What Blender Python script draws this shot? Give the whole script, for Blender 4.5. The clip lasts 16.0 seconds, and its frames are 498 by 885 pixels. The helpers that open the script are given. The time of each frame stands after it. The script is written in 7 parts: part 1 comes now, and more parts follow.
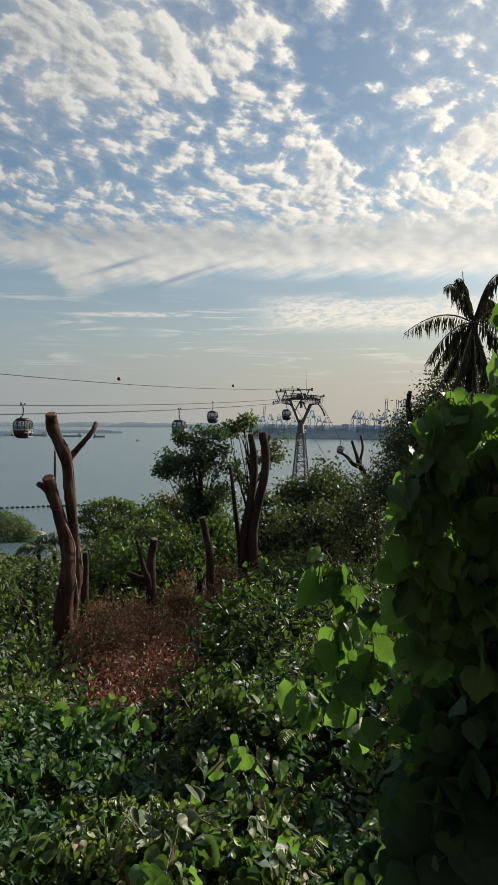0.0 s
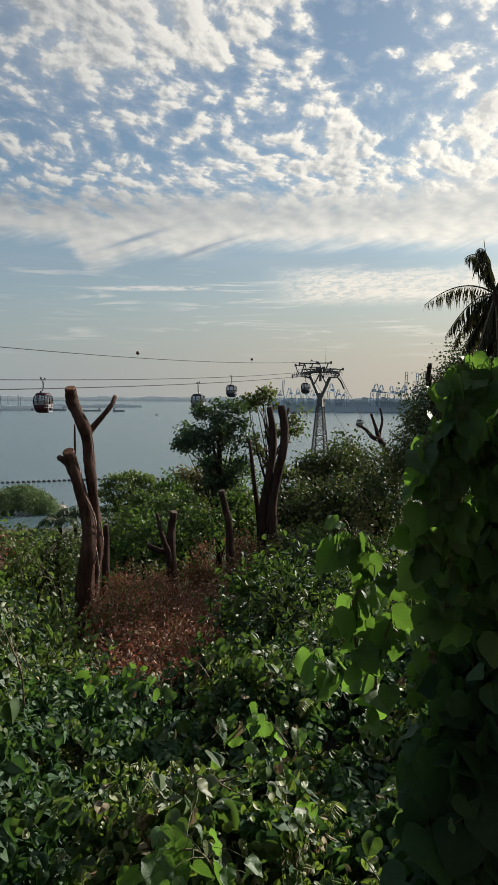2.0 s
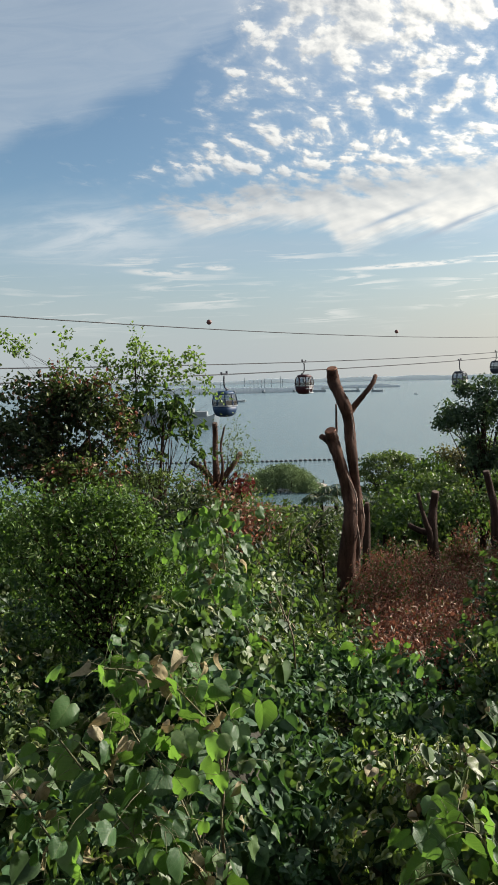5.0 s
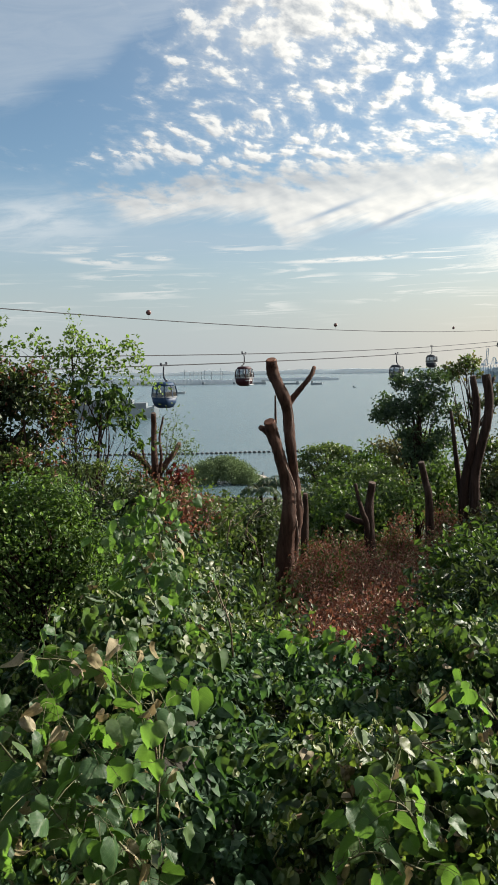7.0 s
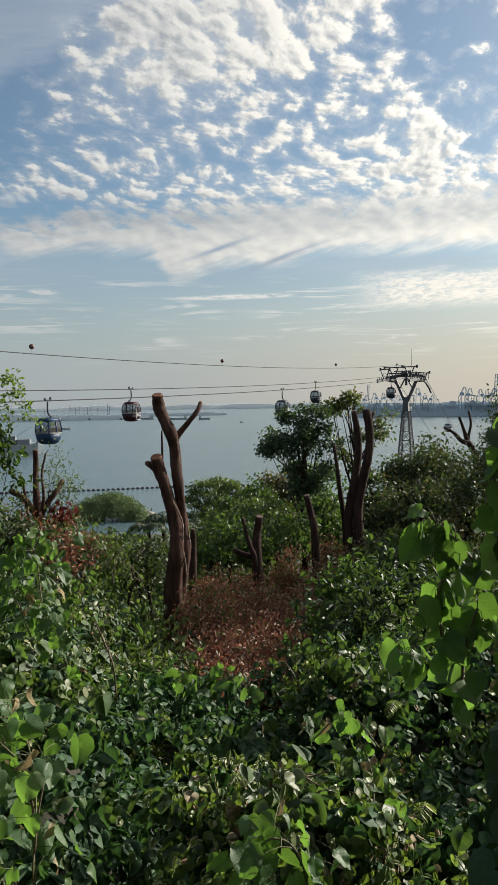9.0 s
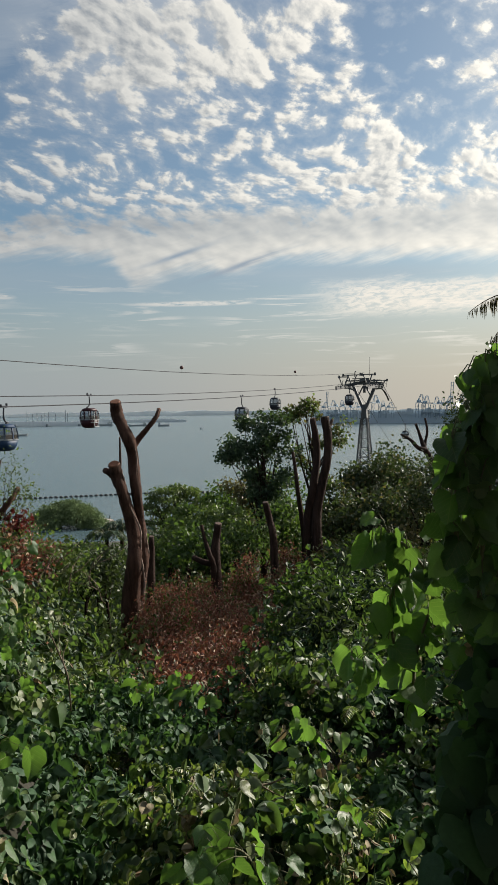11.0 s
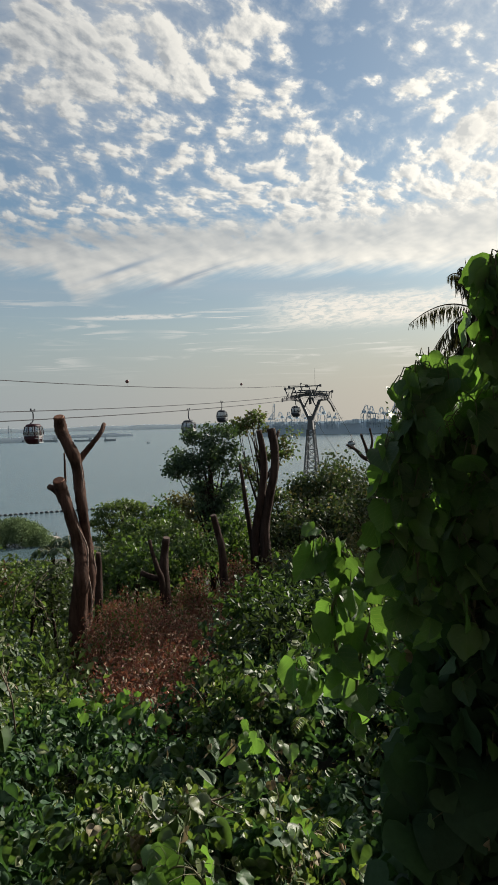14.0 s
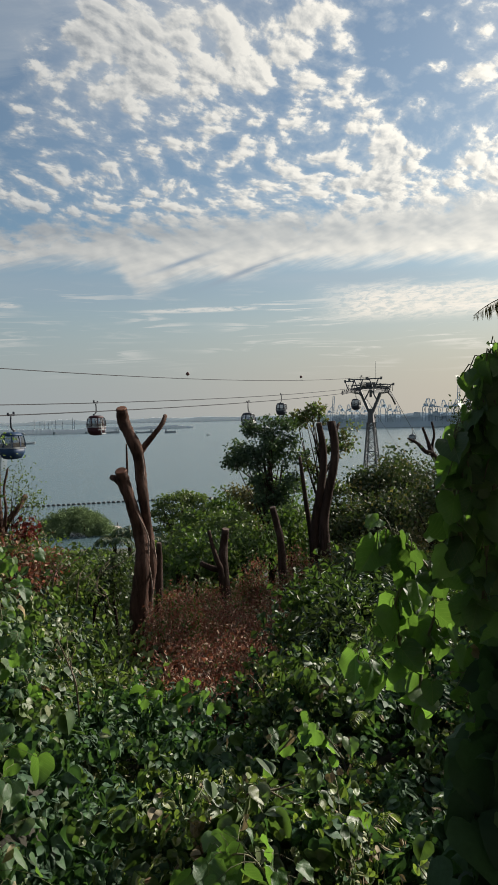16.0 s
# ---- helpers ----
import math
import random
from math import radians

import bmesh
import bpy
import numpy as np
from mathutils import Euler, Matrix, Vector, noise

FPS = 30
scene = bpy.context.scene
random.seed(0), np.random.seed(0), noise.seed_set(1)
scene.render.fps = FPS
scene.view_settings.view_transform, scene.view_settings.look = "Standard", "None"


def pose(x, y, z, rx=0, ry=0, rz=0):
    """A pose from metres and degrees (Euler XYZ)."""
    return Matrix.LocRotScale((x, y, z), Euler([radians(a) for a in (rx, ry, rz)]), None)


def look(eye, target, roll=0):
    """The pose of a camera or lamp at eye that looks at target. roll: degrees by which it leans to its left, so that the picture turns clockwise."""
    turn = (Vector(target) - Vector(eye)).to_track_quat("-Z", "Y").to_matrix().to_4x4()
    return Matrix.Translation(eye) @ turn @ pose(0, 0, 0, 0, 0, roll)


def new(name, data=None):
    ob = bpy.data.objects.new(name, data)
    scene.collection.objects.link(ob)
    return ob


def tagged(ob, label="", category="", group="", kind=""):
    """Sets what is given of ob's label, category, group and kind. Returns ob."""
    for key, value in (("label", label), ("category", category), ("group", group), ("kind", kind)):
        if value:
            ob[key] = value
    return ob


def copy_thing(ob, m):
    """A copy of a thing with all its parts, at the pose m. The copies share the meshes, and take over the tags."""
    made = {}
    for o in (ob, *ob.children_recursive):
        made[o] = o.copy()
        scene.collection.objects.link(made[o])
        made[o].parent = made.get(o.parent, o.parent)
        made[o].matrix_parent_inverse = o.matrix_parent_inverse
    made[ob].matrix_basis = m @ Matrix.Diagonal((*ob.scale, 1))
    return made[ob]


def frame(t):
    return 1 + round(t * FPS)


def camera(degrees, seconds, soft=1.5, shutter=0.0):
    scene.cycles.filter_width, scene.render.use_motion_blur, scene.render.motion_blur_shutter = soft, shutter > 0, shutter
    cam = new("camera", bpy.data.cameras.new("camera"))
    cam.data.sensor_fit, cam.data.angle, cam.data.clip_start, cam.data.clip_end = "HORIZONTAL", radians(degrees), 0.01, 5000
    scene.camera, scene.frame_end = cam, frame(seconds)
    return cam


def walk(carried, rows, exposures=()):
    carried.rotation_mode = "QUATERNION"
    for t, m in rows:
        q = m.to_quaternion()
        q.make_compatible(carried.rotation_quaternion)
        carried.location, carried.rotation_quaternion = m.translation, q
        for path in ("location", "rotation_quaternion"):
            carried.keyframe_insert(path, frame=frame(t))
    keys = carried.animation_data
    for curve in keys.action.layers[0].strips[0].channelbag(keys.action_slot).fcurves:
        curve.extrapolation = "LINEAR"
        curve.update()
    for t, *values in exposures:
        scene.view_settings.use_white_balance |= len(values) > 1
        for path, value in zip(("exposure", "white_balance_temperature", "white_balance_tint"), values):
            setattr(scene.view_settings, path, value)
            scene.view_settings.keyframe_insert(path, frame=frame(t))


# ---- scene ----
cam = camera(36.17, 16.0, soft=1.2)
PATH = [
    (0.0, pose(-0.008, 0.034, 45.038, 88.33, -0.49, -14.63)),
    (0.5, pose(-0.007, 0.036, 45.028, 87.19, -0.84, -15.57)),
    (1.0, pose(0.000, 0.049, 45.022, 86.05, -0.69, -14.27)),
    (1.5, pose(0.005, 0.043, 45.022, 85.82, 0.28, -14.09)),
    (2.0, pose(-0.003, 0.037, 45.023, 86.36, -0.25, -13.21)),
    (2.5, pose(-0.004, 0.019, 45.027, 86.93, 0.31, -13.59)),
    (3.0, pose(-0.004, -0.011, 45.031, 86.69, 0.92, -10.73)),
    (3.5, pose(-0.016, -0.032, 45.035, 85.24, 1.73, -5.37)),
    (4.0, pose(-0.019, -0.030, 45.029, 84.46, 1.67, -1.63)),
    (4.5, pose(-0.039, -0.021, 45.019, 84.38, 1.00, 1.92)),
    (4.7, pose(-0.044, -0.017, 45.013, 85.02, 1.36, 4.16)),
    (5.2, pose(-0.046, -0.014, 45.006, 85.00, 1.20, 6.40)),
    (5.7, pose(-0.047, -0.012, 44.998, 84.80, 1.05, 6.90)),
    (6.3, pose(-0.043, -0.010, 44.990, 84.50, 0.90, 5.00)),
    (6.8, pose(-0.038, -0.009, 44.987, 84.35, 0.77, 2.50)),
    (7.0, pose(-0.034, -0.005, 44.984, 84.36, 0.81, 1.49)),
    (7.5, pose(-0.025, -0.004, 44.984, 85.30, 0.77, -0.62)),
    (8.0, pose(-0.018, 0.005, 44.982, 85.91, 0.66, -3.27)),
    (8.5, pose(-0.012, 0.001, 44.982, 86.26, 1.31, -4.90)),
    (9.0, pose(-0.004, -0.001, 44.982, 86.88, 0.79, -6.90)),
    (11.5, pose(0.016, -0.005, 44.986, 87.65, 0.71, -10.03)),
    (12.0, pose(0.020, -0.008, 44.985, 88.28, 0.97, -10.24)),
    (12.5, pose(0.023, -0.011, 44.987, 88.30, 0.86, -11.96)),
    (13.0, pose(0.026, -0.013, 44.986, 88.38, 1.19, -12.27)),
    (13.5, pose(0.026, -0.011, 44.986, 88.07, 0.75, -12.82)),
    (14.0, pose(0.031, -0.012, 44.986, 88.23, 1.54, -13.90)),
    (14.5, pose(0.032, -0.006, 44.984, 87.61, 1.18, -14.09)),
    (15.0, pose(0.033, -0.004, 44.983, 87.80, 1.60, -13.06)),
    (15.5, pose(0.027, -0.007, 44.982, 87.66, 0.92, -11.31)),
    (16.0, pose(0.021, -0.005, 44.980, 87.78, 1.28, -9.44)),
]
EXPOSURES = [(0.0, 0.68), (2.5, 0.74), (3.5, 0.93), (4.5, 1.18), (7.0, 1.28), (8.0, 1.12), (9.0, 0.92), (11.5, 0.75), (16.0, 0.74)]
walk(cam, PATH, EXPOSURES)

EYE = 45.0                       # height of the viewpoint over the sea
SUN_AZ, SUN_EL = 62.0, 24.0      # degrees, azimuth clockwise from +y


def P(az, el, d):
    """The place at azimuth az and elevation el (degrees) as seen from the viewpoint, d metres off on the plan."""
    a = radians(az)
    return Vector((d * math.sin(a), d * math.cos(a), EYE + d * math.tan(radians(el))))


def V(az, el, d):
    """The same from where the walk ends, for growth within arm's reach."""
    return P(az, el, d) + Vector((0.031, -0.012, -0.014))


# ------------------------------------------------------------------ sky and sun
world = bpy.data.worlds.new("sky")
scene.world = world
world.use_nodes = True
WT = world.node_tree
WT.nodes.clear()


def wn(kind, **kw):
    return tnode(WT, kind, **kw)


def tnode(t, kind, operation=None, use_clamp=False, interpolation_type=None, data_type=None, blend_type=None):
    """A new node of a tree, with its mode set."""
    n = t.nodes.new(kind)
    if operation:
        n.operation = operation
    if use_clamp:
        n.use_clamp = True
    if interpolation_type:
        n.interpolation_type = interpolation_type
    if data_type:
        n.data_type = data_type
    if blend_type:
        n.blend_type = blend_type
    return n


def feed(tree, sock, v):
    if isinstance(v, bpy.types.NodeSocket):
        tree.links.new(v, sock)
    elif v is not None:
        sock.default_value = v


def wm(op, a, b=None, c=None, clamp=False):
    n = wn("ShaderNodeMath", operation=op, use_clamp=clamp)
    for i, v in enumerate((a, b, c)):
        feed(WT, n.inputs[i], v)
    return n.outputs[0]


def wstep(v, lo, hi):
    n = wn("ShaderNodeMapRange", interpolation_type="SMOOTHSTEP")
    feed(WT, n.inputs[0], v)
    n.inputs[1].default_value, n.inputs[2].default_value = lo, hi
    return n.outputs[0]


def wmix(f, a, b, mode="MIX"):
    n = wn("ShaderNodeMix", data_type="RGBA", blend_type=mode)
    feed(WT, n.inputs[0], f)
    feed(WT, n.inputs[6], a)
    feed(WT, n.inputs[7], b)
    return n.outputs[2]


def wnoise(vec, scale, detail=4.0, rough=0.55, distort=0.0):
    n = wn("ShaderNodeTexNoise")
    feed(WT, n.inputs["Vector"], vec)
    n.inputs["Scale"].default_value, n.inputs["Detail"].default_value = scale, detail
    n.inputs["Roughness"].default_value, n.inputs["Distortion"].default_value = rough, distort
    return n.outputs[0]


def wxyz(x, y, z=0.0):
    n = wn("ShaderNodeCombineXYZ")
    for i, v in enumerate((x, y, z)):
        feed(WT, n.inputs[i], v)
    return n.outputs[0]


def bump2(az, el, a0, e0, ra, re, tilt=0.0):
    """A soft patch of the cloud cover round azimuth a0 and elevation e0."""
    da, de = wm("SUBTRACT", az, a0), wm("SUBTRACT", el, e0)
    de = wm("SUBTRACT", de, wm("MULTIPLY", da, tilt))
    q = wm("ADD", wm("POWER", wm("ABSOLUTE", wm("DIVIDE", da, ra)), 2.0), wm("POWER", wm("ABSOLUTE", wm("DIVIDE", de, re)), 2.0))
    return wm("POWER", 2.718, wm("MULTIPLY", q, -1.0))


def profile(az, stops, top=32.0):
    """A height in degrees that runs through the given (azimuth, height) stops."""
    r = wn("ShaderNodeValToRGB")
    r.color_ramp.interpolation = "EASE"
    e = r.color_ramp.elements
    while len(e) > 1:
        e.remove(e[-1])
    for i, (a, h) in enumerate(stops):
        p, v = (a + 40.0) / 90.0, h / top
        q = e[0] if i == 0 else e.new(p)
        q.position, q.color = p, (v, v, v, 1)
    feed(WT, r.inputs[0], wm("DIVIDE", wm("ADD", az, 40.0), 90.0))
    return wm("MULTIPLY", r.outputs[0], top)


def build_sky():
    sky = wn("ShaderNodeTexSky")
    sky.sky_type, sky.sun_disc, sky.sun_elevation, sky.sun_rotation = "NISHITA", False, radians(SUN_EL), radians(SUN_AZ)
    sky.altitude, sky.air_density, sky.dust_density, sky.ozone_density = 50.0, 1.0, 1.2, 1.5
    coord = wn("ShaderNodeTexCoord").outputs["Generated"]
    sep = wn("ShaderNodeSeparateXYZ")
    WT.links.new(coord, sep.inputs[0])
    x, y, z = sep.outputs
    deg = 180.0 / math.pi
    el = wm("MULTIPLY", wm("ARCSINE", z), deg)
    az = wm("MULTIPLY", wm("ARCTAN2", x, y), deg)
    zz = wm("MAXIMUM", wm("ADD", z, 0.26), 0.05)
    px, py = wm("DIVIDE", x, zz), wm("DIVIDE", y, zz)
    plane = wxyz(px, py)
    # nearness to the sun, 0 to 1
    s = Vector((math.sin(radians(SUN_AZ)) * math.cos(radians(SUN_EL)), math.cos(radians(SUN_AZ)) * math.cos(radians(SUN_EL)), math.sin(radians(SUN_EL))))
    dot = wm("ADD", wm("ADD", wm("MULTIPLY", x, s.x), wm("MULTIPLY", y, s.y)), wm("MULTIPLY", z, s.z))
    glow = wstep(dot, 0.78, 1.05)
    # blue, paler towards the horizon
    blue = wmix(1.0, sky.outputs[0], (0.094, 0.106, 0.107, 1), "MULTIPLY")
    haze = wstep(el, 13.5, 0.5)
    hcol = wmix(wstep(az, -10.0, 34.0), (0.405, 0.45, 0.47, 1), (0.66, 0.60, 0.51, 1))
    base = wmix(wm("MULTIPLY", haze, 0.92), blue, hcol)
    base = wmix(wm("MULTIPLY", bump2(az, el, -4, 9.3, 17, 1.5, 0.0), 0.52), base, (0.36, 0.45, 0.53, 1))
    base = wmix(wm("MULTIPLY", bump2(az, el, 17, 9.7, 9, 0.7, -0.02), 0.50), base, (0.50, 0.585, 0.65, 1))
    # lumpy field of small clouds in slanting rows, seen from below
    warp = wm("SUBTRACT", wnoise(plane, 1.6, 2.0), 0.5)
    warp2 = wm("SUBTRACT", wnoise(plane, 2.3, 2.0, 0.5, 0.3), 0.5)
    lx = wm("ADD", wm("MULTIPLY", px, 21.0), wm("MULTIPLY", warp, 3.2))
    ly = wm("ADD", wm("MULTIPLY", wm("SUBTRACT", py, wm("MULTIPLY", px, 0.30)), 20.0), wm("MULTIPLY", warp2, 3.0))

    def puffs(u, v, detail):
        """Rounded cells with curdled edges."""
        vo = wn("ShaderNodeTexVoronoi")
        vo.feature = "SMOOTH_F1"
        ed = wnoise(wxyz(u, v), 1.9, 3.0)
        k = wm("MULTIPLY", wm("SUBTRACT", ed, 0.5), 0.95)
        WT.links.new(wxyz(wm("ADD", u, k), wm("SUBTRACT", v, k)), vo.inputs["Vector"])
        vo.inputs["Scale"].default_value, vo.inputs["Smoothness"].default_value = 0.9, 0.45
        n = wnoise(wxyz(u, v), 0.85, detail, 0.57)
        return wm("ADD", wm("MULTIPLY", wm("SUBTRACT", 0.80, vo.outputs["Distance"]), 0.30), wm("MULTIPLY", n, 0.86))

    cells = puffs(lx, ly, 6.0)
    cells_off = puffs(wm("ADD", lx, 0.20), wm("ADD", ly, -0.26), 4.0)
    broad = wnoise(wxyz(wm("MULTIPLY", px, 1.6), py), 1.35, 2.0, 0.5)
    cover = wm("ADD", wm("MULTIPLY", wm("SUBTRACT", broad, 0.5), 0.34), -0.002)

    def add_cover(amount, *where):
        return wm("ADD", cover, wm("MULTIPLY", bump2(az, el, *where), amount))

    cover = add_cover(0.05, 10, 15.6, 24, 1.0, 0.01)        # closing up towards the sheet
    cover = add_cover(0.10, 36, 15.6, 10, 1.8, 0.0)
    cover = add_cover(0.17, 20.3, 18.0, 1.5, 2.6, 0.6)      # upright tower of puffs
    cover = add_cover(0.17, 31.0, 19.0, 3.4, 1.7, 0.15)
    cover = add_cover(0.10, 26.5, 22.7, 2.4, 1.0, -0.1)
    cover = add_cover(0.17, 11.0, 25.4, 6.0, 2.6, 0.25)     # large bank overhead
    cover = add_cover(0.13, 2.0, 24.5, 4.5, 3.0, 0.2)
    cover = add_cover(-0.15, 22.0, 23.6, 3.0, 3.2, 0.0)
    cover = add_cover(-0.10, 25.2, 18.8, 2.2, 1.6, 0.5)
    cover = add_cover(-0.06, 30.0, 24.5, 5.0, 1.8, 0.0)
    cover = add_cover(-0.05, -1.0, 19.5, 6.0, 1.3, 0.2)
    edge_l = wstep(wm("SUBTRACT", az, wm("MULTIPLY", wm("SUBTRACT", el, 17.0), 0.62)), -8.0, -15.0)
    cover = wm("SUBTRACT", cover, wm("MULTIPLY", edge_l, wm("MULTIPLY", wstep(el, 12.5, 15.0), 0.30)))
    dens = wm("ADD", cells, cover)
    lumps = wm("MULTIPLY", wstep(dens, 0.50, 0.625), wstep(el, 13.2, 15.4))
    thin = wm("MULTIPLY", wstep(dens, 0.36, 0.56), wstep(el, 13.2, 15.4))
    # the continuous rippled sheet below the field, with a tapering tail and a lower edge combed into blades
    fray = wnoise(wxyz(wm("MULTIPLY", az, 0.16), wm("SUBTRACT", wm("MULTIPLY", el, 0.75), wm("MULTIPLY", az, 0.11))), 1.3, 6.0, 0.6, 0.5)
    fu = wm("ADD", wm("MULTIPLY", az, 0.09), wm("MULTIPLY", el, 0.05))
    fv = wm("SUBTRACT", wm("MULTIPLY", el, 0.90), wm("MULTIPLY", az, 0.29))
    plume = wnoise(wxyz(fu, fv), 1.25, 6.0, 0.6, 0.7)
    comb = wm("SUBTRACT", wm("ADD", wm("MULTIPLY", fray, 0.4), wm("MULTIPLY", plume, 0.6)), 0.5)
    low = profile(az, [(-24, 12.0), (-13, 11.4), (-9, 10.2), (-4, 10.6), (-0.4, 10.5), (1.6, 8.6), (6, 9.8), (7.2, 9.9), (8.4, 9.3), (13, 10.6), (20, 10.4), (32, 10.1), (45, 10.0)])
    high = profile(az, [(-24, 12.5), (-14, 12.4), (-9, 13.4), (-4, 14.6), (1, 15.0), (10, 15.4), (20, 15.8), (32, 16.6), (45, 17.0)])
    rip = wm("MULTIPLY", wm("SUBTRACT", cells, 0.58), 7.0)
    sheet = wm("MULTIPLY", wstep(wm("ADD", wm("SUBTRACT", el, low), wm("MULTIPLY", comb, 3.2)), -0.30, 1.2), wstep(wm("ADD", wm("SUBTRACT", high, el), rip), -0.8, 1.6))
    sheet = wm("MULTIPLY", sheet, wstep(az, -17.0, -10.5))
    slit = wm("MAXIMUM", bump2(az, el, 4.6, 11.1, 2.5, 0.20, 0.32), bump2(az, el, 9.6, 10.5, 2.6, 0.22, 0.35))
    slit = wm("MULTIPLY", slit, wstep(plume, 0.85, 0.45))
    # long thin sheets lower down
    streak_v = wxyz(wm("MULTIPLY", az, 0.075), wm("SUBTRACT", wm("MULTIPLY", el, 1.05), wm("MULTIPLY", az, 0.012)))
    sn = wnoise(streak_v, 1.7, 7.0, 0.60, 0.9)
    patchy = wstep(wnoise(wxyz(wm("MULTIPLY", az, 0.09), wm("MULTIPLY", el, 0.30)), 1.4, 2.0), 0.38, 0.62)
    streaks = wm("MULTIPLY", wm("MULTIPLY", wstep(sn, 0.51, 0.63), patchy), wm("MULTIPLY", wstep(el, 2.0, 5.0), wstep(el, 10.0, 8.2)))
    thin_line = wm("MULTIPLY", wm("MAXIMUM", bump2(az, el, -12.3, 7.7, 3.0, 0.30, -0.05), wm("MAXIMUM", bump2(az, el, -8.0, 8.0, 1.2, 0.25, -0.04), bump2(az, el, 6.0, 7.7, 6.0, 0.22, 0.02))), 1.0)
    thin_line = wm("MULTIPLY", wstep(thin_line, 0.25, 0.85), wstep(wnoise(wxyz(wm("MULTIPLY", az, 0.5), wm("MULTIPLY", el, 2.6)), 1.2, 5.0, 0.6), 0.36, 0.56))
    curd = wnoise(wxyz(wm("MULTIPLY", az, 0.95), wm("SUBTRACT", wm("MULTIPLY", el, 3.4), wm("MULTIPLY", az, 0.25))), 1.3, 6.0, 0.66, 0.7)
    creamy = wm("MULTIPLY", wstep(az, 13.5, 19.0), wm("MULTIPLY", wstep(el, 6.2, 7.4), wstep(wm("ADD", el, wm("MULTIPLY", wm("SUBTRACT", fray, 0.5), 2.0)), 9.6, 8.5)))
    cream = wm("MULTIPLY", creamy, wm("ADD", wm("MULTIPLY", wstep(curd, 0.36, 0.60), 0.65), 0.35))
    # wispy veil in the far left and smooth milky sheet above it
    fibre = wnoise(wxyz(wm("ADD", wm("MULTIPLY", az, 0.10), wm("MULTIPLY", el, 0.10)), wm("SUBTRACT", wm("MULTIPLY", el, 0.75), wm("MULTIPLY", az, 0.10))), 1.2, 6.0, 0.62, 1.0)
    wisp = wm("MULTIPLY", bump2(az, el, -17, 10.5, 6.5, 1.8, 0.03), wm("ADD", wm("MULTIPLY", wstep(fray, 0.32, 0.66), 0.75), 0.25))
    edge = profile(az, [(-35, 11.0), (-25, 14.6), (-19, 17.0), (-13, 19.2), (-8, 22.0), (-3, 25.6), (3, 30.0), (45, 31.5)])
    milk = wm("MULTIPLY", wstep(wm("ADD", wm("SUBTRACT", el, edge), wm("MULTIPLY", wm("SUBTRACT", fibre, 0.5), 2.0)), -0.3, 1.9), wm("ADD", wm("MULTIPLY", wstep(fibre, 0.30, 0.70), 0.12), 0.42))
    milk = wm("MAXIMUM", milk, wm("MULTIPLY", bump2(az, el, 2.5, 25.6, 8, 4.4, 0.3), wm("ADD", wm("MULTIPLY", wstep(cells, 0.45, 0.66), 0.35), 0.42)))
    # cloud colour: lit from the sun's side, greyer underneath
    relief = wm("ADD", wm("MULTIPLY", wm("SUBTRACT", cells, cells_off), 4.2), 0.64, clamp=True)
    thick = wstep(wm("ADD", dens, wm("MULTIPLY", wm("SUBTRACT", broad, 0.5), 0.5)), 0.60, 0.92)
    relief = wm("SUBTRACT", relief, wm("MULTIPLY", thick, 0.46), clamp=True)
    ccol = wmix(relief, (0.42, 0.45, 0.485, 1), (0.93, 0.91, 0.86, 1))
    side = wstep(az, -15.0, 36.0)
    lit = wmix(side, (0.80, 0.82, 0.84, 1), (1.62, 1.56, 1.44, 1))
    ccol = wmix(1.0, ccol, lit, "MULTIPLY")
    ccol = wmix(glow, ccol, (1.15, 1.08, 0.95, 1))
    roll = wm("SUBTRACT", wnoise(wxyz(lx, ly), 0.62, 2.5, 0.5), wnoise(wxyz(wm("ADD", lx, 0.35), wm("ADD", ly, -0.5)), 0.62, 2.5, 0.5))
    soft = wm("ADD", wm("MULTIPLY", roll, 0.95), wm("ADD", wm("MULTIPLY", comb, 0.7), wm("SUBTRACT", 0.62, wm("MULTIPLY", wstep(el, 11.4, 13.2), 0.42))), clamp=True)
    scol = wmix(1.0, wmix(soft, (0.44, 0.47, 0.50, 1), (0.86, 0.84, 0.79, 1)), lit, "MULTIPLY")
    scol = wmix(glow, scol, (1.15, 1.08, 0.95, 1))
    tcol = wmix(glow, wmix(side, (0.64, 0.655, 0.64, 1), (1.20, 1.13, 1.02, 1)), (1.2, 1.12, 0.96, 1))
    col = wmix(wm("MULTIPLY", glow, 0.30), base, (1.0, 0.95, 0.85, 1))
    col = wmix(wm("MULTIPLY", wm("MULTIPLY", wstep(az, -17.0, 6.0), wstep(el, 12.0, 17.0)), 0.07), col, (0.60, 0.66, 0.71, 1))
    col = wmix(milk, col, wmix(wstep(az, -14.0, 6.0), (0.44, 0.50, 0.56, 1), (0.70, 0.73, 0.75, 1)))
    col = wmix(wm("MULTIPLY", wisp, 0.75), col, (0.60, 0.64, 0.66, 1))
    col = wmix(wm("MAXIMUM", wm("MULTIPLY", streaks, 0.60), wm("MULTIPLY", thin_line, 0.85)), col, tcol)
    col = wmix(wm("MULTIPLY", cream, 0.70), col, (1.28, 1.15, 0.98, 1))
    col = wmix(wm("MULTIPLY", sheet, 0.95), col, scol)
    col = wmix(slit, col, (0.36, 0.44, 0.53, 1))
    col = wmix(wm("MULTIPLY", thin, 0.30), col, wmix(1.0, (0.62, 0.65, 0.68, 1), lit, "MULTIPLY"))
    col = wmix(wm("MULTIPLY", lumps, 0.92), col, ccol)
    bg = wn("ShaderNodeBackground")
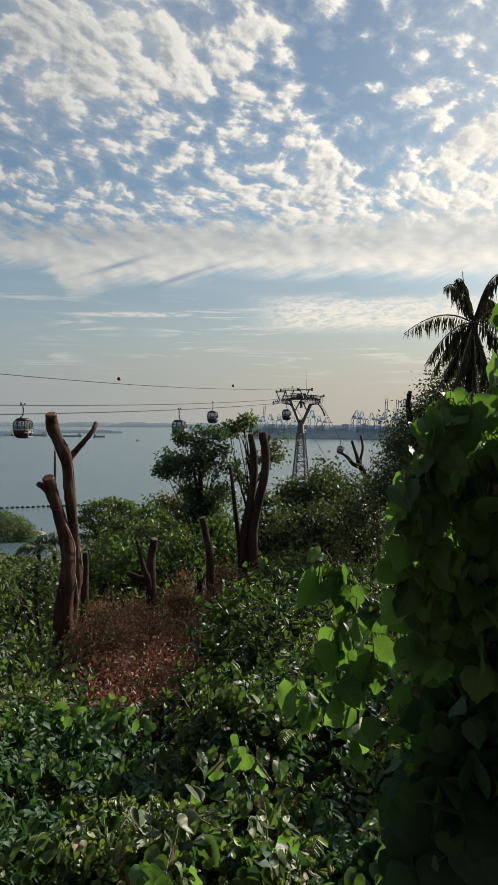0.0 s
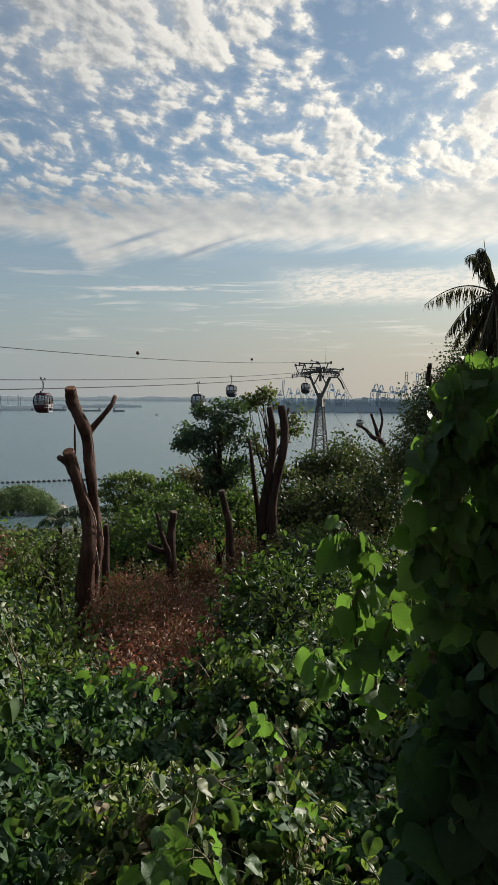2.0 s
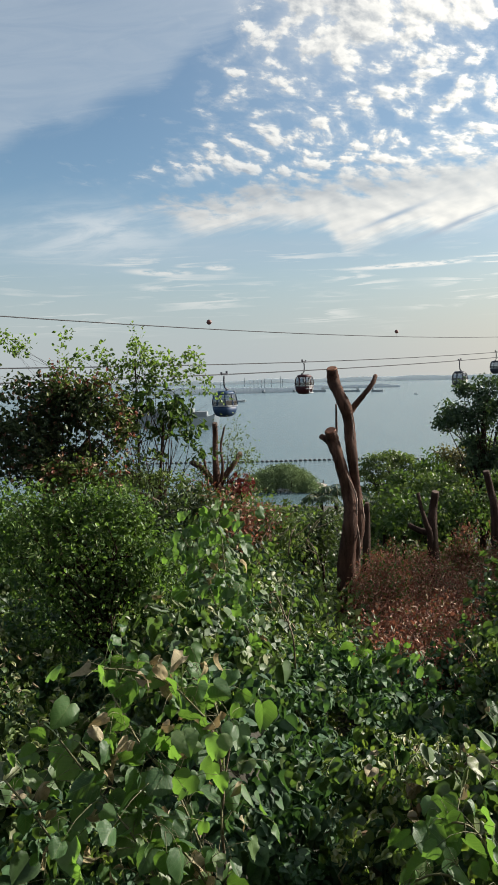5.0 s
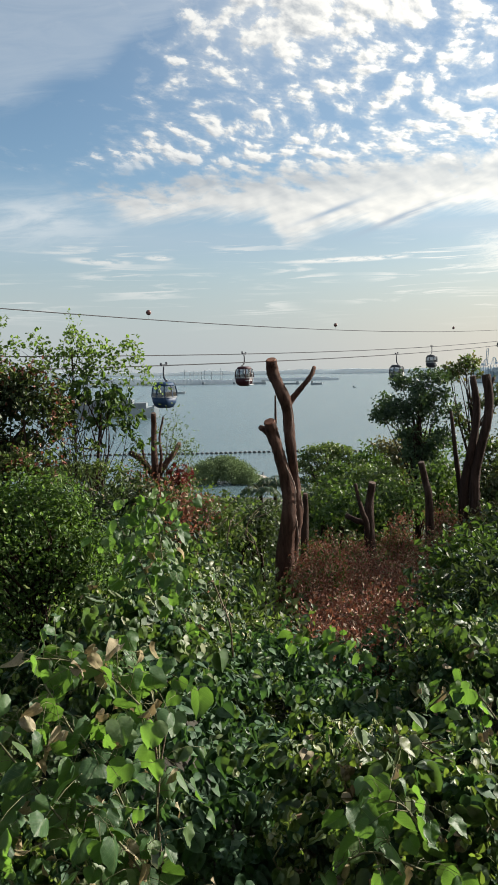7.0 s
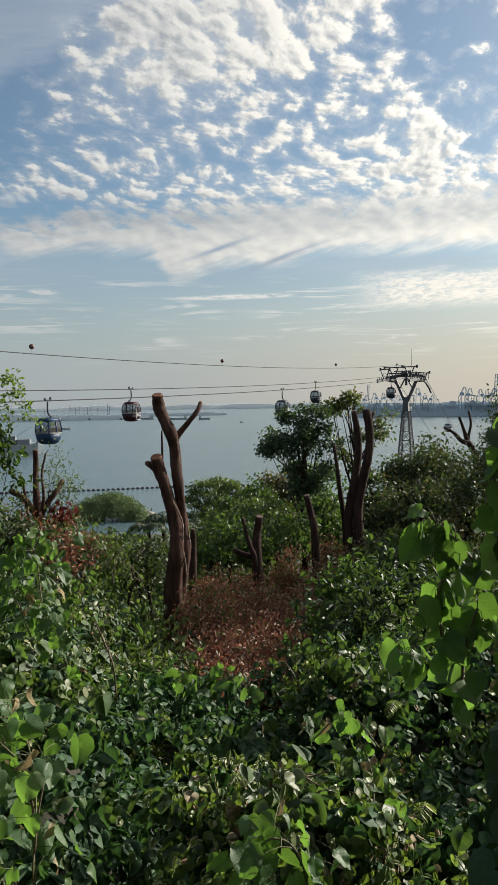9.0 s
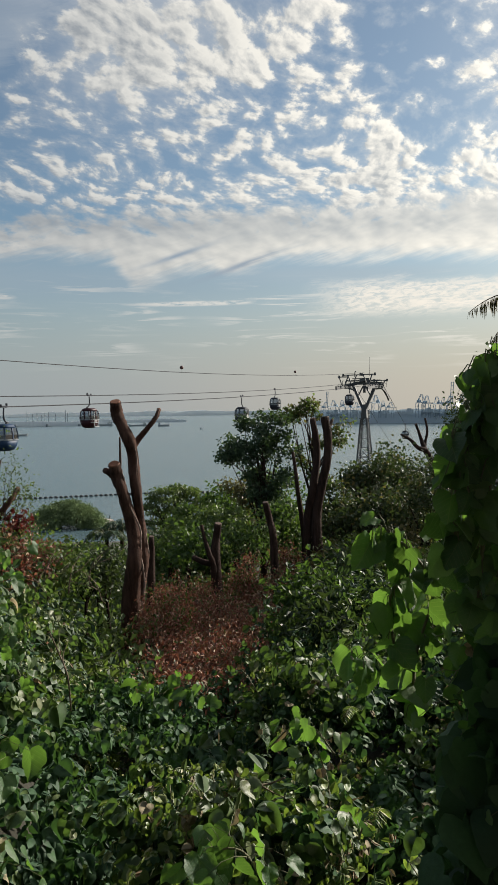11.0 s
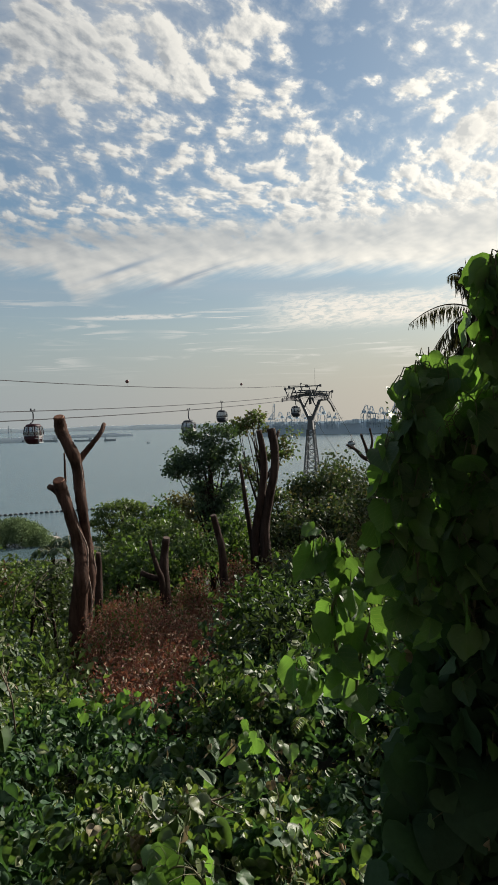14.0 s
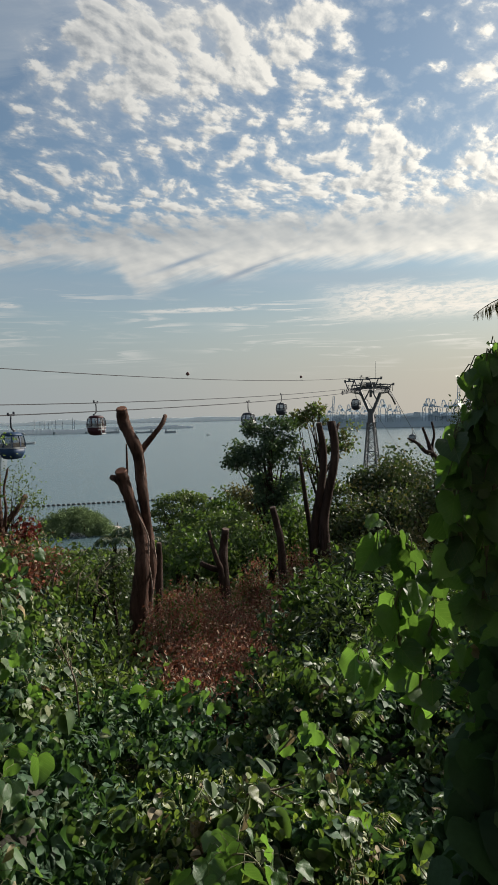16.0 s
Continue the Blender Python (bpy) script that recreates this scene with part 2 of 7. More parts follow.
    WT.links.new(col, bg.inputs[0])
    bg.inputs[1].default_value = 0.5
    out = wn("ShaderNodeOutputWorld")
    WT.links.new(bg.outputs[0], out.inputs[0])


build_sky()
sun_data = bpy.data.lights.new("sun", "SUN")
sun_data.energy, sun_data.angle, sun_data.color = 4.7, radians(0.7), (1.0, 0.93, 0.82)
sun = new("sun", sun_data)
sun.matrix_world = look((0, 0, 120), (0 - math.sin(radians(SUN_AZ)) * math.cos(radians(SUN_EL)), -math.cos(radians(SUN_AZ)) * math.cos(radians(SUN_EL)), 120 - math.sin(radians(SUN_EL))))


# ------------------------------------------------------------------ materials
def mat_new(name):
    m = bpy.data.materials.new(name)
    m.use_nodes = True
    t = m.node_tree
    t.nodes.clear()
    out = t.nodes.new("ShaderNodeOutputMaterial")
    return m, t, out


def ramp(t, fac, stops):
    r = tnode(t, "ShaderNodeValToRGB")
    e = r.color_ramp.elements
    while len(e) > 1:
        e.remove(e[-1])
    e[0].position, e[0].color = stops[0][0], (*stops[0][1], 1)
    for p, c in stops[1:]:
        q = e.new(p)
        q.color = (*c, 1)
    t.links.new(fac, r.inputs[0])
    return r.outputs[0]


def noise_tex(t, scale, detail=4, rough=0.55, vec=None):
    n = tnode(t, "ShaderNodeTexNoise")
    n.inputs["Scale"].default_value, n.inputs["Detail"].default_value, n.inputs["Roughness"].default_value = scale, detail, rough
    if vec is None:
        vec = tnode(t, "ShaderNodeNewGeometry").outputs["Position"]
    t.links.new(vec, n.inputs["Vector"])
    return n.outputs[0]


LEAF = 1.24                      # reflectance of all foliage against the listed shades


def leaf_mat(name, colors, trans_col, per="island", trans=0.4, rough=0.38, spec=0.5, spot=60.0):
    """Leaf: glossy upper skin, light shining through, each leaf of its own shade, blotched."""
    m, t, out = mat_new(name)
    colors = [tuple(LEAF * v for v in c) for c in colors]
    rnd = tnode(t, "ShaderNodeObjectInfo").outputs["Random"] if per == "object" else tnode(t, "ShaderNodeNewGeometry").outputs["Random Per Island"]
    k = len(colors)
    col = ramp(t, rnd, [(i / max(1, k - 1), c) for i, c in enumerate(colors)])
    blot = noise_tex(t, spot, 3)
    mx = tnode(t, "ShaderNodeMix", data_type="RGBA", blend_type="MULTIPLY")
    mx.inputs[0].default_value = 0.5
    t.links.new(col, mx.inputs[6])
    t.links.new(ramp(t, blot, [(0.3, (0.55, 0.55, 0.5)), (0.7, (1.25, 1.2, 1.1))]), mx.inputs[7])
    if per == "object":
        sep = tnode(t, "ShaderNodeSeparateXYZ")
        t.links.new(tnode(t, "ShaderNodeTexCoord").outputs["Object"], sep.inputs[0])

        def mth(op, a, b=None):
            n = tnode(t, "ShaderNodeMath", operation=op)
            feed(t, n.inputs[0], a)
            feed(t, n.inputs[1], b)
            return n.outputs[0]

        ax = mth("ABSOLUTE", sep.outputs[0])
        rib = mth("LESS_THAN", ax, 0.014)
        ribs = mth("GREATER_THAN", mth("SINE", mth("MULTIPLY", mth("SUBTRACT", sep.outputs[1], mth("MULTIPLY", ax, 0.9)), 34.0)), 0.955)
        vein = tnode(t, "ShaderNodeMix", data_type="RGBA")
        t.links.new(mth("MULTIPLY", mth("MAXIMUM", rib, ribs), 0.5), vein.inputs[0])
        t.links.new(mx.outputs[2], vein.inputs[6])
        vein.inputs[7].default_value = (0.16, 0.19, 0.08, 1)
        mx = vein
    p = tnode(t, "ShaderNodeBsdfPrincipled")
    t.links.new(mx.outputs[2], p.inputs["Base Color"])
    p.inputs["Roughness"].default_value, p.inputs["Specular IOR Level"].default_value = rough, spec
    bp = tnode(t, "ShaderNodeBump")
    bp.inputs["Strength"].default_value, bp.inputs["Distance"].default_value = 0.25, 0.01
    t.links.new(blot, bp.inputs["Height"])
    t.links.new(bp.outputs[0], p.inputs["Normal"])
    tr = tnode(t, "ShaderNodeBsdfTranslucent")
    tm = tnode(t, "ShaderNodeMix", data_type="RGBA", blend_type="MULTIPLY")
    tm.inputs[0].default_value = 1.0
    t.links.new(ramp(t, rnd, [(0.0, (0.6, 0.6, 0.6)), (1.0, (1.3, 1.3, 1.3))]), tm.inputs[6])
    tm.inputs[7].default_value = (*trans_col, 1)
    t.links.new(tm.outputs[2], tr.inputs[0])
    ms = tnode(t, "ShaderNodeMixShader")
    ms.inputs[0].default_value = trans
    t.links.new(p.outputs[0], ms.inputs[1])
    t.links.new(tr.outputs[0], ms.inputs[2])
    t.links.new(ms.outputs[0], out.inputs[0])
    return m


def solid_mat(name, c1, c2, scale=3.0, rough=0.7, metal=0.0, bump=0.2, bump_scale=None, stretch=None, dist=0.02, spec=0.5):
    """A surface of two shades, mottled at two scales, with fine relief."""
    m, t, out = mat_new(name)
    co = tnode(t, "ShaderNodeTexCoord").outputs["Object"]
    mp = tnode(t, "ShaderNodeMapping")
    mp.inputs["Scale"].default_value = stretch or (1, 1, 1)
    t.links.new(co, mp.inputs[0])
    v = mp.outputs[0]
    a, b = noise_tex(t, scale, 5, 0.6, v), noise_tex(t, scale * 9, 4, 0.6, v)
    mx = tnode(t, "ShaderNodeMath", operation="MULTIPLY_ADD")
    t.links.new(b, mx.inputs[0])
    mx.inputs[1].default_value = 0.45
    t.links.new(a, mx.inputs[2])
    p = tnode(t, "ShaderNodeBsdfPrincipled")
    t.links.new(ramp(t, mx.outputs[0], [(0.5, c1), (0.95, c2)]), p.inputs["Base Color"])
    p.inputs["Roughness"].default_value, p.inputs["Metallic"].default_value = rough, metal
    p.inputs["Specular IOR Level"].default_value = spec
    if bump:
        bp = tnode(t, "ShaderNodeBump")
        bp.inputs["Strength"].default_value, bp.inputs["Distance"].default_value = bump, dist
        t.links.new(noise_tex(t, bump_scale or scale * 6, 5, 0.6, v), bp.inputs["Height"])
        t.links.new(bp.outputs[0], p.inputs["Normal"])
    t.links.new(p.outputs[0], out.inputs[0])
    return m


def water_mat():
    m, t, out = mat_new("sea_water")
    p = tnode(t, "ShaderNodeBsdfPrincipled")
    pos = tnode(t, "ShaderNodeNewGeometry").outputs["Position"]
    p.inputs["Base Color"].default_value = (0.075, 0.118, 0.135, 1)
    p.inputs["Roughness"].default_value, p.inputs["IOR"].default_value = 0.22, 1.33
    mp = tnode(t, "ShaderNodeMapping")
    mp.inputs["Scale"].default_value = (0.02, 0.09, 1)
    t.links.new(pos, mp.inputs[0])
    big = noise_tex(t, 1.0, 5, 0.6, mp.outputs[0])
    mp2 = tnode(t, "ShaderNodeMapping")
    mp2.inputs["Scale"].default_value = (0.25, 0.8, 1)
    t.links.new(pos, mp2.inputs[0])
    fine = noise_tex(t, 1.0, 6, 0.65, mp2.outputs[0])
    add = tnode(t, "ShaderNodeMath", operation="ADD")
    t.links.new(big, add.inputs[0])
    t.links.new(fine, add.inputs[1])
    bp = tnode(t, "ShaderNodeBump")
    bp.inputs["Strength"].default_value, bp.inputs["Distance"].default_value = 0.5, 0.6
    t.links.new(add.outputs[0], bp.inputs["Height"])
    t.links.new(bp.outputs[0], p.inputs["Normal"])
    t.links.new(p.outputs[0], out.inputs[0])
    return m


M_VINE = leaf_mat("vine_leaf", [(0.024, 0.046, 0.018), (0.032, 0.060, 0.022), (0.046, 0.080, 0.027), (0.070, 0.102, 0.036), (0.13, 0.14, 0.08)], (0.11, 0.20, 0.03), trans=0.30, rough=0.48, spec=0.36)
M_VINE_ONE = leaf_mat("vine_leaf_single", [(0.028, 0.066, 0.027), (0.040, 0.088, 0.034), (0.058, 0.114, 0.042), (0.090, 0.128, 0.060)], (0.150, 0.295, 0.036), per="object", trans=0.44, rough=0.5, spec=0.32)
# vine leaf for the inner growth, darkened so the colour carries the shade
M_THICKET = leaf_mat("thicket_leaf_shade", [(0.019, 0.043, 0.023), (0.032, 0.068, 0.033), (0.050, 0.096, 0.044)], (0.08, 0.18, 0.035), trans=0.24, rough=0.6, spec=0.2)
M_SMALL = leaf_mat("small_vine_leaf", [(0.040, 0.066, 0.019), (0.070, 0.104, 0.028), (0.125, 0.155, 0.050), (0.26, 0.25, 0.14)], (0.20, 0.30, 0.035), trans=0.32, rough=0.46, spec=0.42)
M_DRYLEAF = leaf_mat("dry_vine_leaf", [(0.22, 0.19, 0.13), (0.27, 0.24, 0.17), (0.18, 0.15, 0.09), (0.25, 0.20, 0.12)], (0.30, 0.22, 0.10), per="object", trans=0.25, rough=0.8, spec=0.1)
M_DRYBIT = leaf_mat("dry_bits", [(0.10, 0.085, 0.05), (0.15, 0.13, 0.085), (0.20, 0.17, 0.12), (0.13, 0.07, 0.035)], (0.16, 0.12, 0.05), trans=0.2, rough=0.75, spec=0.15)
M_SHRUB = leaf_mat("shrub_leaf", [(0.014, 0.030, 0.012), (0.024, 0.048, 0.016), (0.038, 0.068, 0.022), (0.075, 0.10, 0.036)], (0.11, 0.20, 0.025), trans=0.30, rough=0.50, spec=0.24)
M_LIGHT = leaf_mat("light_green_leaf", [(0.028, 0.046, 0.016), (0.045, 0.068, 0.022), (0.070, 0.095, 0.032), (0.12, 0.135, 0.060)], (0.16, 0.25, 0.04), trans=0.32, rough=0.50, spec=0.24)
M_MID = leaf_mat("hillside_leaf", [(0.017, 0.036, 0.024), (0.026, 0.050, 0.032), (0.038, 0.066, 0.038), (0.060, 0.088, 0.048)], (0.08, 0.14, 0.025), trans=0.25, rough=0.50, spec=0.24)
M_SPRIG = leaf_mat("sprig_leaf", [(0.05, 0.085, 0.024), (0.08, 0.125, 0.034), (0.12, 0.165, 0.05), (0.18, 0.20, 0.09)], (0.22, 0.36, 0.05), trans=0.42, rough=0.55, spec=0.3)
M_BRIGHT = leaf_mat("bright_green_leaf", [(0.022, 0.052, 0.015), (0.040, 0.084, 0.021), (0.066, 0.118, 0.031), (0.125, 0.17, 0.065)], (0.16, 0.30, 0.035), trans=0.33, rough=0.55, spec=0.3)
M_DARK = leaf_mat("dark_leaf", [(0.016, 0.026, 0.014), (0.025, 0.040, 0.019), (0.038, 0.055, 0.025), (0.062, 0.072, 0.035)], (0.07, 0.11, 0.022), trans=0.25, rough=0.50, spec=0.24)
M_OLIVE = leaf_mat("olive_leaf", [(0.040, 0.046, 0.022), (0.062, 0.068, 0.030), (0.092, 0.090, 0.040), (0.15, 0.11, 0.048)], (0.15, 0.14, 0.035), trans=0.3, rough=0.50, spec=0.24)
M_BROWN = leaf_mat("withered_leaf", [(0.085, 0.033, 0.027), (0.13, 0.050, 0.038), (0.18, 0.074, 0.055), (0.105, 0.085, 0.042), (0.25, 0.145, 0.105), (0.46, 0.36, 0.26)], (0.25, 0.078, 0.042), trans=0.32, rough=0.6, spec=0.25)
M_RED = leaf_mat("red_leaf", [(0.10, 0.016, 0.014), (0.15, 0.026, 0.02)], (0.2, 0.03, 0.02), trans=0.3)
# leaf of the distant trees, its green paled to paint in haze
M_FARLEAF = leaf_mat("hazed_far_leaf", [(0.10, 0.14, 0.075), (0.125, 0.17, 0.085), (0.15, 0.20, 0.10)], (0.11, 0.15, 0.05), trans=0.2, spot=2.0, rough=0.9, spec=0.0)
M_PALM = leaf_mat("palm_leaflet", [(0.014, 0.018, 0.010), (0.024, 0.027, 0.013), (0.044, 0.034, 0.016)], (0.07, 0.07, 0.02), trans=0.25, rough=0.6, spec=0.25)
M_BARK = solid_mat("bark", (0.020, 0.009, 0.006), (0.115, 0.062, 0.045), 1.6, 0.9, bump=1.0, bump_scale=12, stretch=(8, 8, 0.7), dist=0.03, spec=0.15)
M_BARKD = solid_mat("dark_bark", (0.012, 0.007, 0.005), (0.055, 0.033, 0.026), 2.0, 0.9, bump=0.9, bump_scale=14, stretch=(7, 7, 0.7), dist=0.02, spec=0.12)
M_CUTD = solid_mat("weathered_cut_wood", (0.05, 0.028, 0.02), (0.10, 0.058, 0.04), 9.0, 0.85, bump=0.3)
M_STRIP = solid_mat("torn_bark_edge", (0.10, 0.065, 0.05), (0.30, 0.21, 0.17), 6.0, 0.8, bump=0.6)
M_CUT = solid_mat("cut_wood", (0.10, 0.034, 0.018), (0.22, 0.085, 0.038), 9.0, 0.8, bump=0.3)
M_TWIG = solid_mat("twig", (0.07, 0.05, 0.03), (0.16, 0.12, 0.075), 8.0, 0.85, bump=0.3)
M_TWIGR = solid_mat("dead_twig", (0.06, 0.032, 0.024), (0.17, 0.10, 0.075), 8.0, 0.85, bump=0.3)
M_STEM = solid_mat("vine_stem", (0.06, 0.07, 0.025), (0.13, 0.12, 0.05), 20.0, 0.7, bump=0.2)
M_SOIL = solid_mat("soil", (0.012, 0.012, 0.007), (0.034, 0.030, 0.018), 0.4, 0.95, bump=0.6, dist=0.1)
# for the unseen wall and canopy added to block light
M_WALL = solid_mat("light_block_wall", (0.10, 0.10, 0.095), (0.16, 0.155, 0.145), 1.5, 0.9, bump=0.3)
M_WATER = water_mat()
M_STEEL = solid_mat("tower_steel", (0.048, 0.051, 0.057), (0.080, 0.083, 0.088), 1.5, 0.7, 0.0, bump=0.1)
M_CABLE = solid_mat("steel_cable", (0.05, 0.05, 0.055), (0.08, 0.08, 0.085), 4.0, 0.85, 0.0, bump=0.0, spec=0.1)
M_BLUE = solid_mat("blue_paint", (0.012, 0.030, 0.070), (0.02, 0.045, 0.095), 1.0, 0.5, bump=0.0, spec=0.15)
M_REDP = solid_mat("red_paint", (0.030, 0.010, 0.014), (0.045, 0.014, 0.018), 1.0, 0.5, bump=0.0, spec=0.15)
M_GREYP = solid_mat("dark_grey_paint", (0.022, 0.024, 0.032), (0.035, 0.038, 0.048), 1.0, 0.5, bump=0.0, spec=0.15)
M_TRIM = solid_mat("pale_trim", (0.26, 0.28, 0.30), (0.34, 0.36, 0.38), 2.0, 0.4, bump=0.0)
M_BALL = solid_mat("marker_ball_paint", (0.07, 0.03, 0.03), (0.12, 0.045, 0.04), 3.0, 0.6, bump=0.0)
# far shores, quay, cranes, chimneys: distance haze is painted into the base colours
M_FARLAND = solid_mat("haze_tinted_shore", (0.45, 0.50, 0.54), (0.53, 0.58, 0.61), 0.01, 0.9, bump=0.0, spec=0.0)
M_RIDGE = solid_mat("haze_tinted_ridge", (0.66, 0.70, 0.71), (0.72, 0.76, 0.77), 0.004, 0.9, bump=0.0, spec=0.0)
M_QUAY = solid_mat("haze_tinted_quay", (0.41, 0.49, 0.565), (0.47, 0.55, 0.62), 0.02, 0.9, bump=0.0, spec=0.0)
M_CRANE = solid_mat("haze_tinted_crane", (0.25, 0.32, 0.39), (0.31, 0.38, 0.45), 0.05, 0.8, bump=0.0, spec=0.0)
M_STACK = solid_mat("haze_tinted_chimney", (0.15, 0.178, 0.20), (0.21, 0.24, 0.262), 0.05, 0.9, bump=0.0, spec=0.0)
# hull grey is paled by painted haze as well
M_HULL = solid_mat("haze_tinted_hull", (0.20, 0.235, 0.26), (0.25, 0.285, 0.31), 0.05, 0.8, bump=0.0, spec=0.05)
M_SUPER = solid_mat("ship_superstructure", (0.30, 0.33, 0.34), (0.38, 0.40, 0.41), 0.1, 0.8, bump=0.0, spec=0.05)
# quay containers: pale blue-grey with the haze mixed into the colour
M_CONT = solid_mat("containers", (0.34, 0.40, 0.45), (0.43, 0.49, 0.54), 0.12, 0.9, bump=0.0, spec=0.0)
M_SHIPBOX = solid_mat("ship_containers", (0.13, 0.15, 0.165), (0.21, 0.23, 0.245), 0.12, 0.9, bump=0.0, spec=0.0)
M_BUOY = solid_mat("boom_float", (0.02, 0.022, 0.025), (0.04, 0.04, 0.045), 2.0, 0.6, bump=0.0)
M_ROCK = solid_mat("shore_rock", (0.20, 0.18, 0.16), (0.32, 0.29, 0.26), 0.5, 0.9, bump=0.5)


def glass_mat():
    m, t, out = mat_new("tinted_glass")
    clear = tnode(t, "ShaderNodeBsdfTransparent")
    clear.inputs[0].default_value = (0.50, 0.54, 0.58, 1)
    shine = tnode(t, "ShaderNodeBsdfGlossy")
    shine.inputs["Roughness"].default_value = 0.05
    ms = tnode(t, "ShaderNodeMixShader")
    ms.inputs[0].default_value = 0.12
    t.links.new(clear.outputs[0], ms.inputs[1])
    t.links.new(shine.outputs[0], ms.inputs[2])
    t.links.new(ms.outputs[0], out.inputs[0])
    return m


M_GLASS = glass_mat()


# ------------------------------------------------------------------ mesh helpers
def mesh_np(name, co, tris, mats, smooth=False, quads=None):
    """A mesh from arrays of places and triangles (or quads)."""
    f = np.asarray(tris if quads is None else quads, dtype=np.int32)
    k = f.shape[1]
    me = bpy.data.meshes.new(name)
    me.vertices.add(len(co))
    me.vertices.foreach_set("co", np.asarray(co, dtype=np.float32).ravel())
    me.loops.add(f.size)
    me.loops.foreach_set("vertex_index", f.ravel())
    me.polygons.add(len(f))
    me.polygons.foreach_set("loop_start", np.arange(0, f.size, k, dtype=np.int32))
    me.polygons.foreach_set("loop_total", np.full(len(f), k, dtype=np.int32))
    if smooth:
        me.polygons.foreach_set("use_smooth", np.ones(len(f), dtype=bool))
    me.update(calc_edges=True)
    for m in (mats if isinstance(mats, (list, tuple)) else [mats]):
        me.materials.append(m)
    return me


def part(name, bm, material, parent, label="", smooth=False):
    """Links a bmesh or a mesh as one mesh object under a thing or a part."""
    if isinstance(bm, bmesh.types.BMesh):
        me = bpy.data.meshes.new(name)
        bmesh.ops.recalc_face_normals(bm, faces=bm.faces)
        bm.to_mesh(me)
        bm.free()
        me.materials.append(material)
        if smooth:
            me.polygons.foreach_set("use_smooth", np.ones(len(me.polygons), dtype=bool))
    else:
        me = bm
    ob = new(name, me)
    if parent is not None:
        ob.parent = parent
    return tagged(ob, label=label, kind="stuff" if name in ("stalk_tangle", "branching", "crown", "foliage", "inner_foliage", "small_foliage", "large_foliage", "dry_foliage", "frond_blade") else "")


def thing(name, place, label, category, group="", kind=""):
    e = new(name)
    e.location = place
    e.empty_display_size = 0.2
    return tagged(e, label, category, group, kind)


def heart(seed):
    """A heart-shaped leaf, 1 long, folded along its rib and drooping at the tip; each seed curls in its own way."""
    r = random.Random(seed)
    fold, droop, skew = r.uniform(-0.10, 0.10), r.uniform(0.05, 0.35), r.uniform(-0.10, 0.10)
    side = [(0.22, -0.15), (0.44, -0.08), (0.56, 0.16), (0.52, 0.44), (0.33, 0.72), (0.11, 0.89)]
    co = [(0, 0, 0), (0, 0.25, 0), (0, 0.55, 0), (0, 0.98, 0)]
    for sg in (1, -1):
        co += [(sg * x + skew * y, y, 0) for x, y in side]
    out = []
    curl, wave = r.uniform(-0.25, 0.25), r.uniform(0, 0.06)
    for x, y, _ in co:
        out.append((x, y, curl * x * y + wave * math.sin(9 * y + 5 * x) + abs(x) * fold - droop * max(0, y - 0.2) ** 2 + r.uniform(-0.02, 0.02) - 0.25 * fold * abs(x) * (y < 0)))
    f = []
    for o in (4, 10):
        f += [(0, o, o + 1), (0, o + 1, o + 2), (0, o + 2, 1), (1, o + 2, o + 3), (1, o + 3, 2), (2, o + 3, o + 4), (2, o + 4, o + 5), (2, o + 5, 3)]
    return np.array(out), np.array(f)


def heart_fine(seed, steps=2, rings=(0.3, 0.6, 0.85, 1.0)):
    """A large heart-shaped leaf, 1 long, with a smooth outline, wavy margin, sagging halves and now and then an eaten edge."""
    r = random.Random(seed)
    side = [(0.0, 0.0), (0.10, -0.11), (0.26, -0.16), (0.43, -0.09), (0.53, 0.09), (0.55, 0.30), (0.46, 0.53), (0.29, 0.74), (0.12, 0.90), (0.0, 1.02)]
    rim = [tuple(p) for p in smooth_line([(x, y, 0) for x, y in side], steps)]
    rim = rim + [(-x, y, z) for x, y, z in rim[-2:0:-1]]
    n = len(rim)
    wide, skew, ph = r.uniform(0.88, 1.08), r.uniform(-0.10, 0.10), r.uniform(0, 6)
    fold, droop, curl, wave = r.uniform(-0.34, 0.30), r.uniform(0.05, 0.62), r.uniform(-0.5, 0.5), r.uniform(0.015, 0.075)
    bite = (r.randrange(3, n - 3), r.uniform(0.12, 0.35)) if r.random() < 0.35 else None
    co, fs = [(0, 0.24, 0)], []
    for s in rings:
        for k, (x, y, _) in enumerate(rim):
            q = s
            if bite and s > 0.8:
                q = s - bite[1] * max(0.0, 1 - abs(k - bite[0]) / 1.6)
            q *= 1 + (0.035 * math.sin(k * 1.9 + ph) if s > 0.9 else 0)
            co.append((x * q * wide, 0.24 + (y - 0.24) * q, s))
    out = []
    for x, y, s in co:
        z = fold * abs(x) * 1.4 + curl * x * (y + 0.1) - droop * max(0.0, y - 0.15) ** 2 + wave * s * s * math.sin(7 * y + 9 * x + ph) - 0.30 * abs(droop - 0.2) * x * x
        z -= 0.015 * math.exp(-(x / 0.05) ** 2)
        out.append((x + skew * y * y, y, z))
    fs += [(0, 1 + k, 1 + (k + 1) % n) for k in range(n)]
    for i in range(len(rings) - 1):
        for k in range(n):
            a, b = 1 + i * n + k, 1 + i * n + (k + 1) % n
            fs += [(a, a + n, b + n), (a, b + n, b)]
    return np.array(out), np.array(fs)


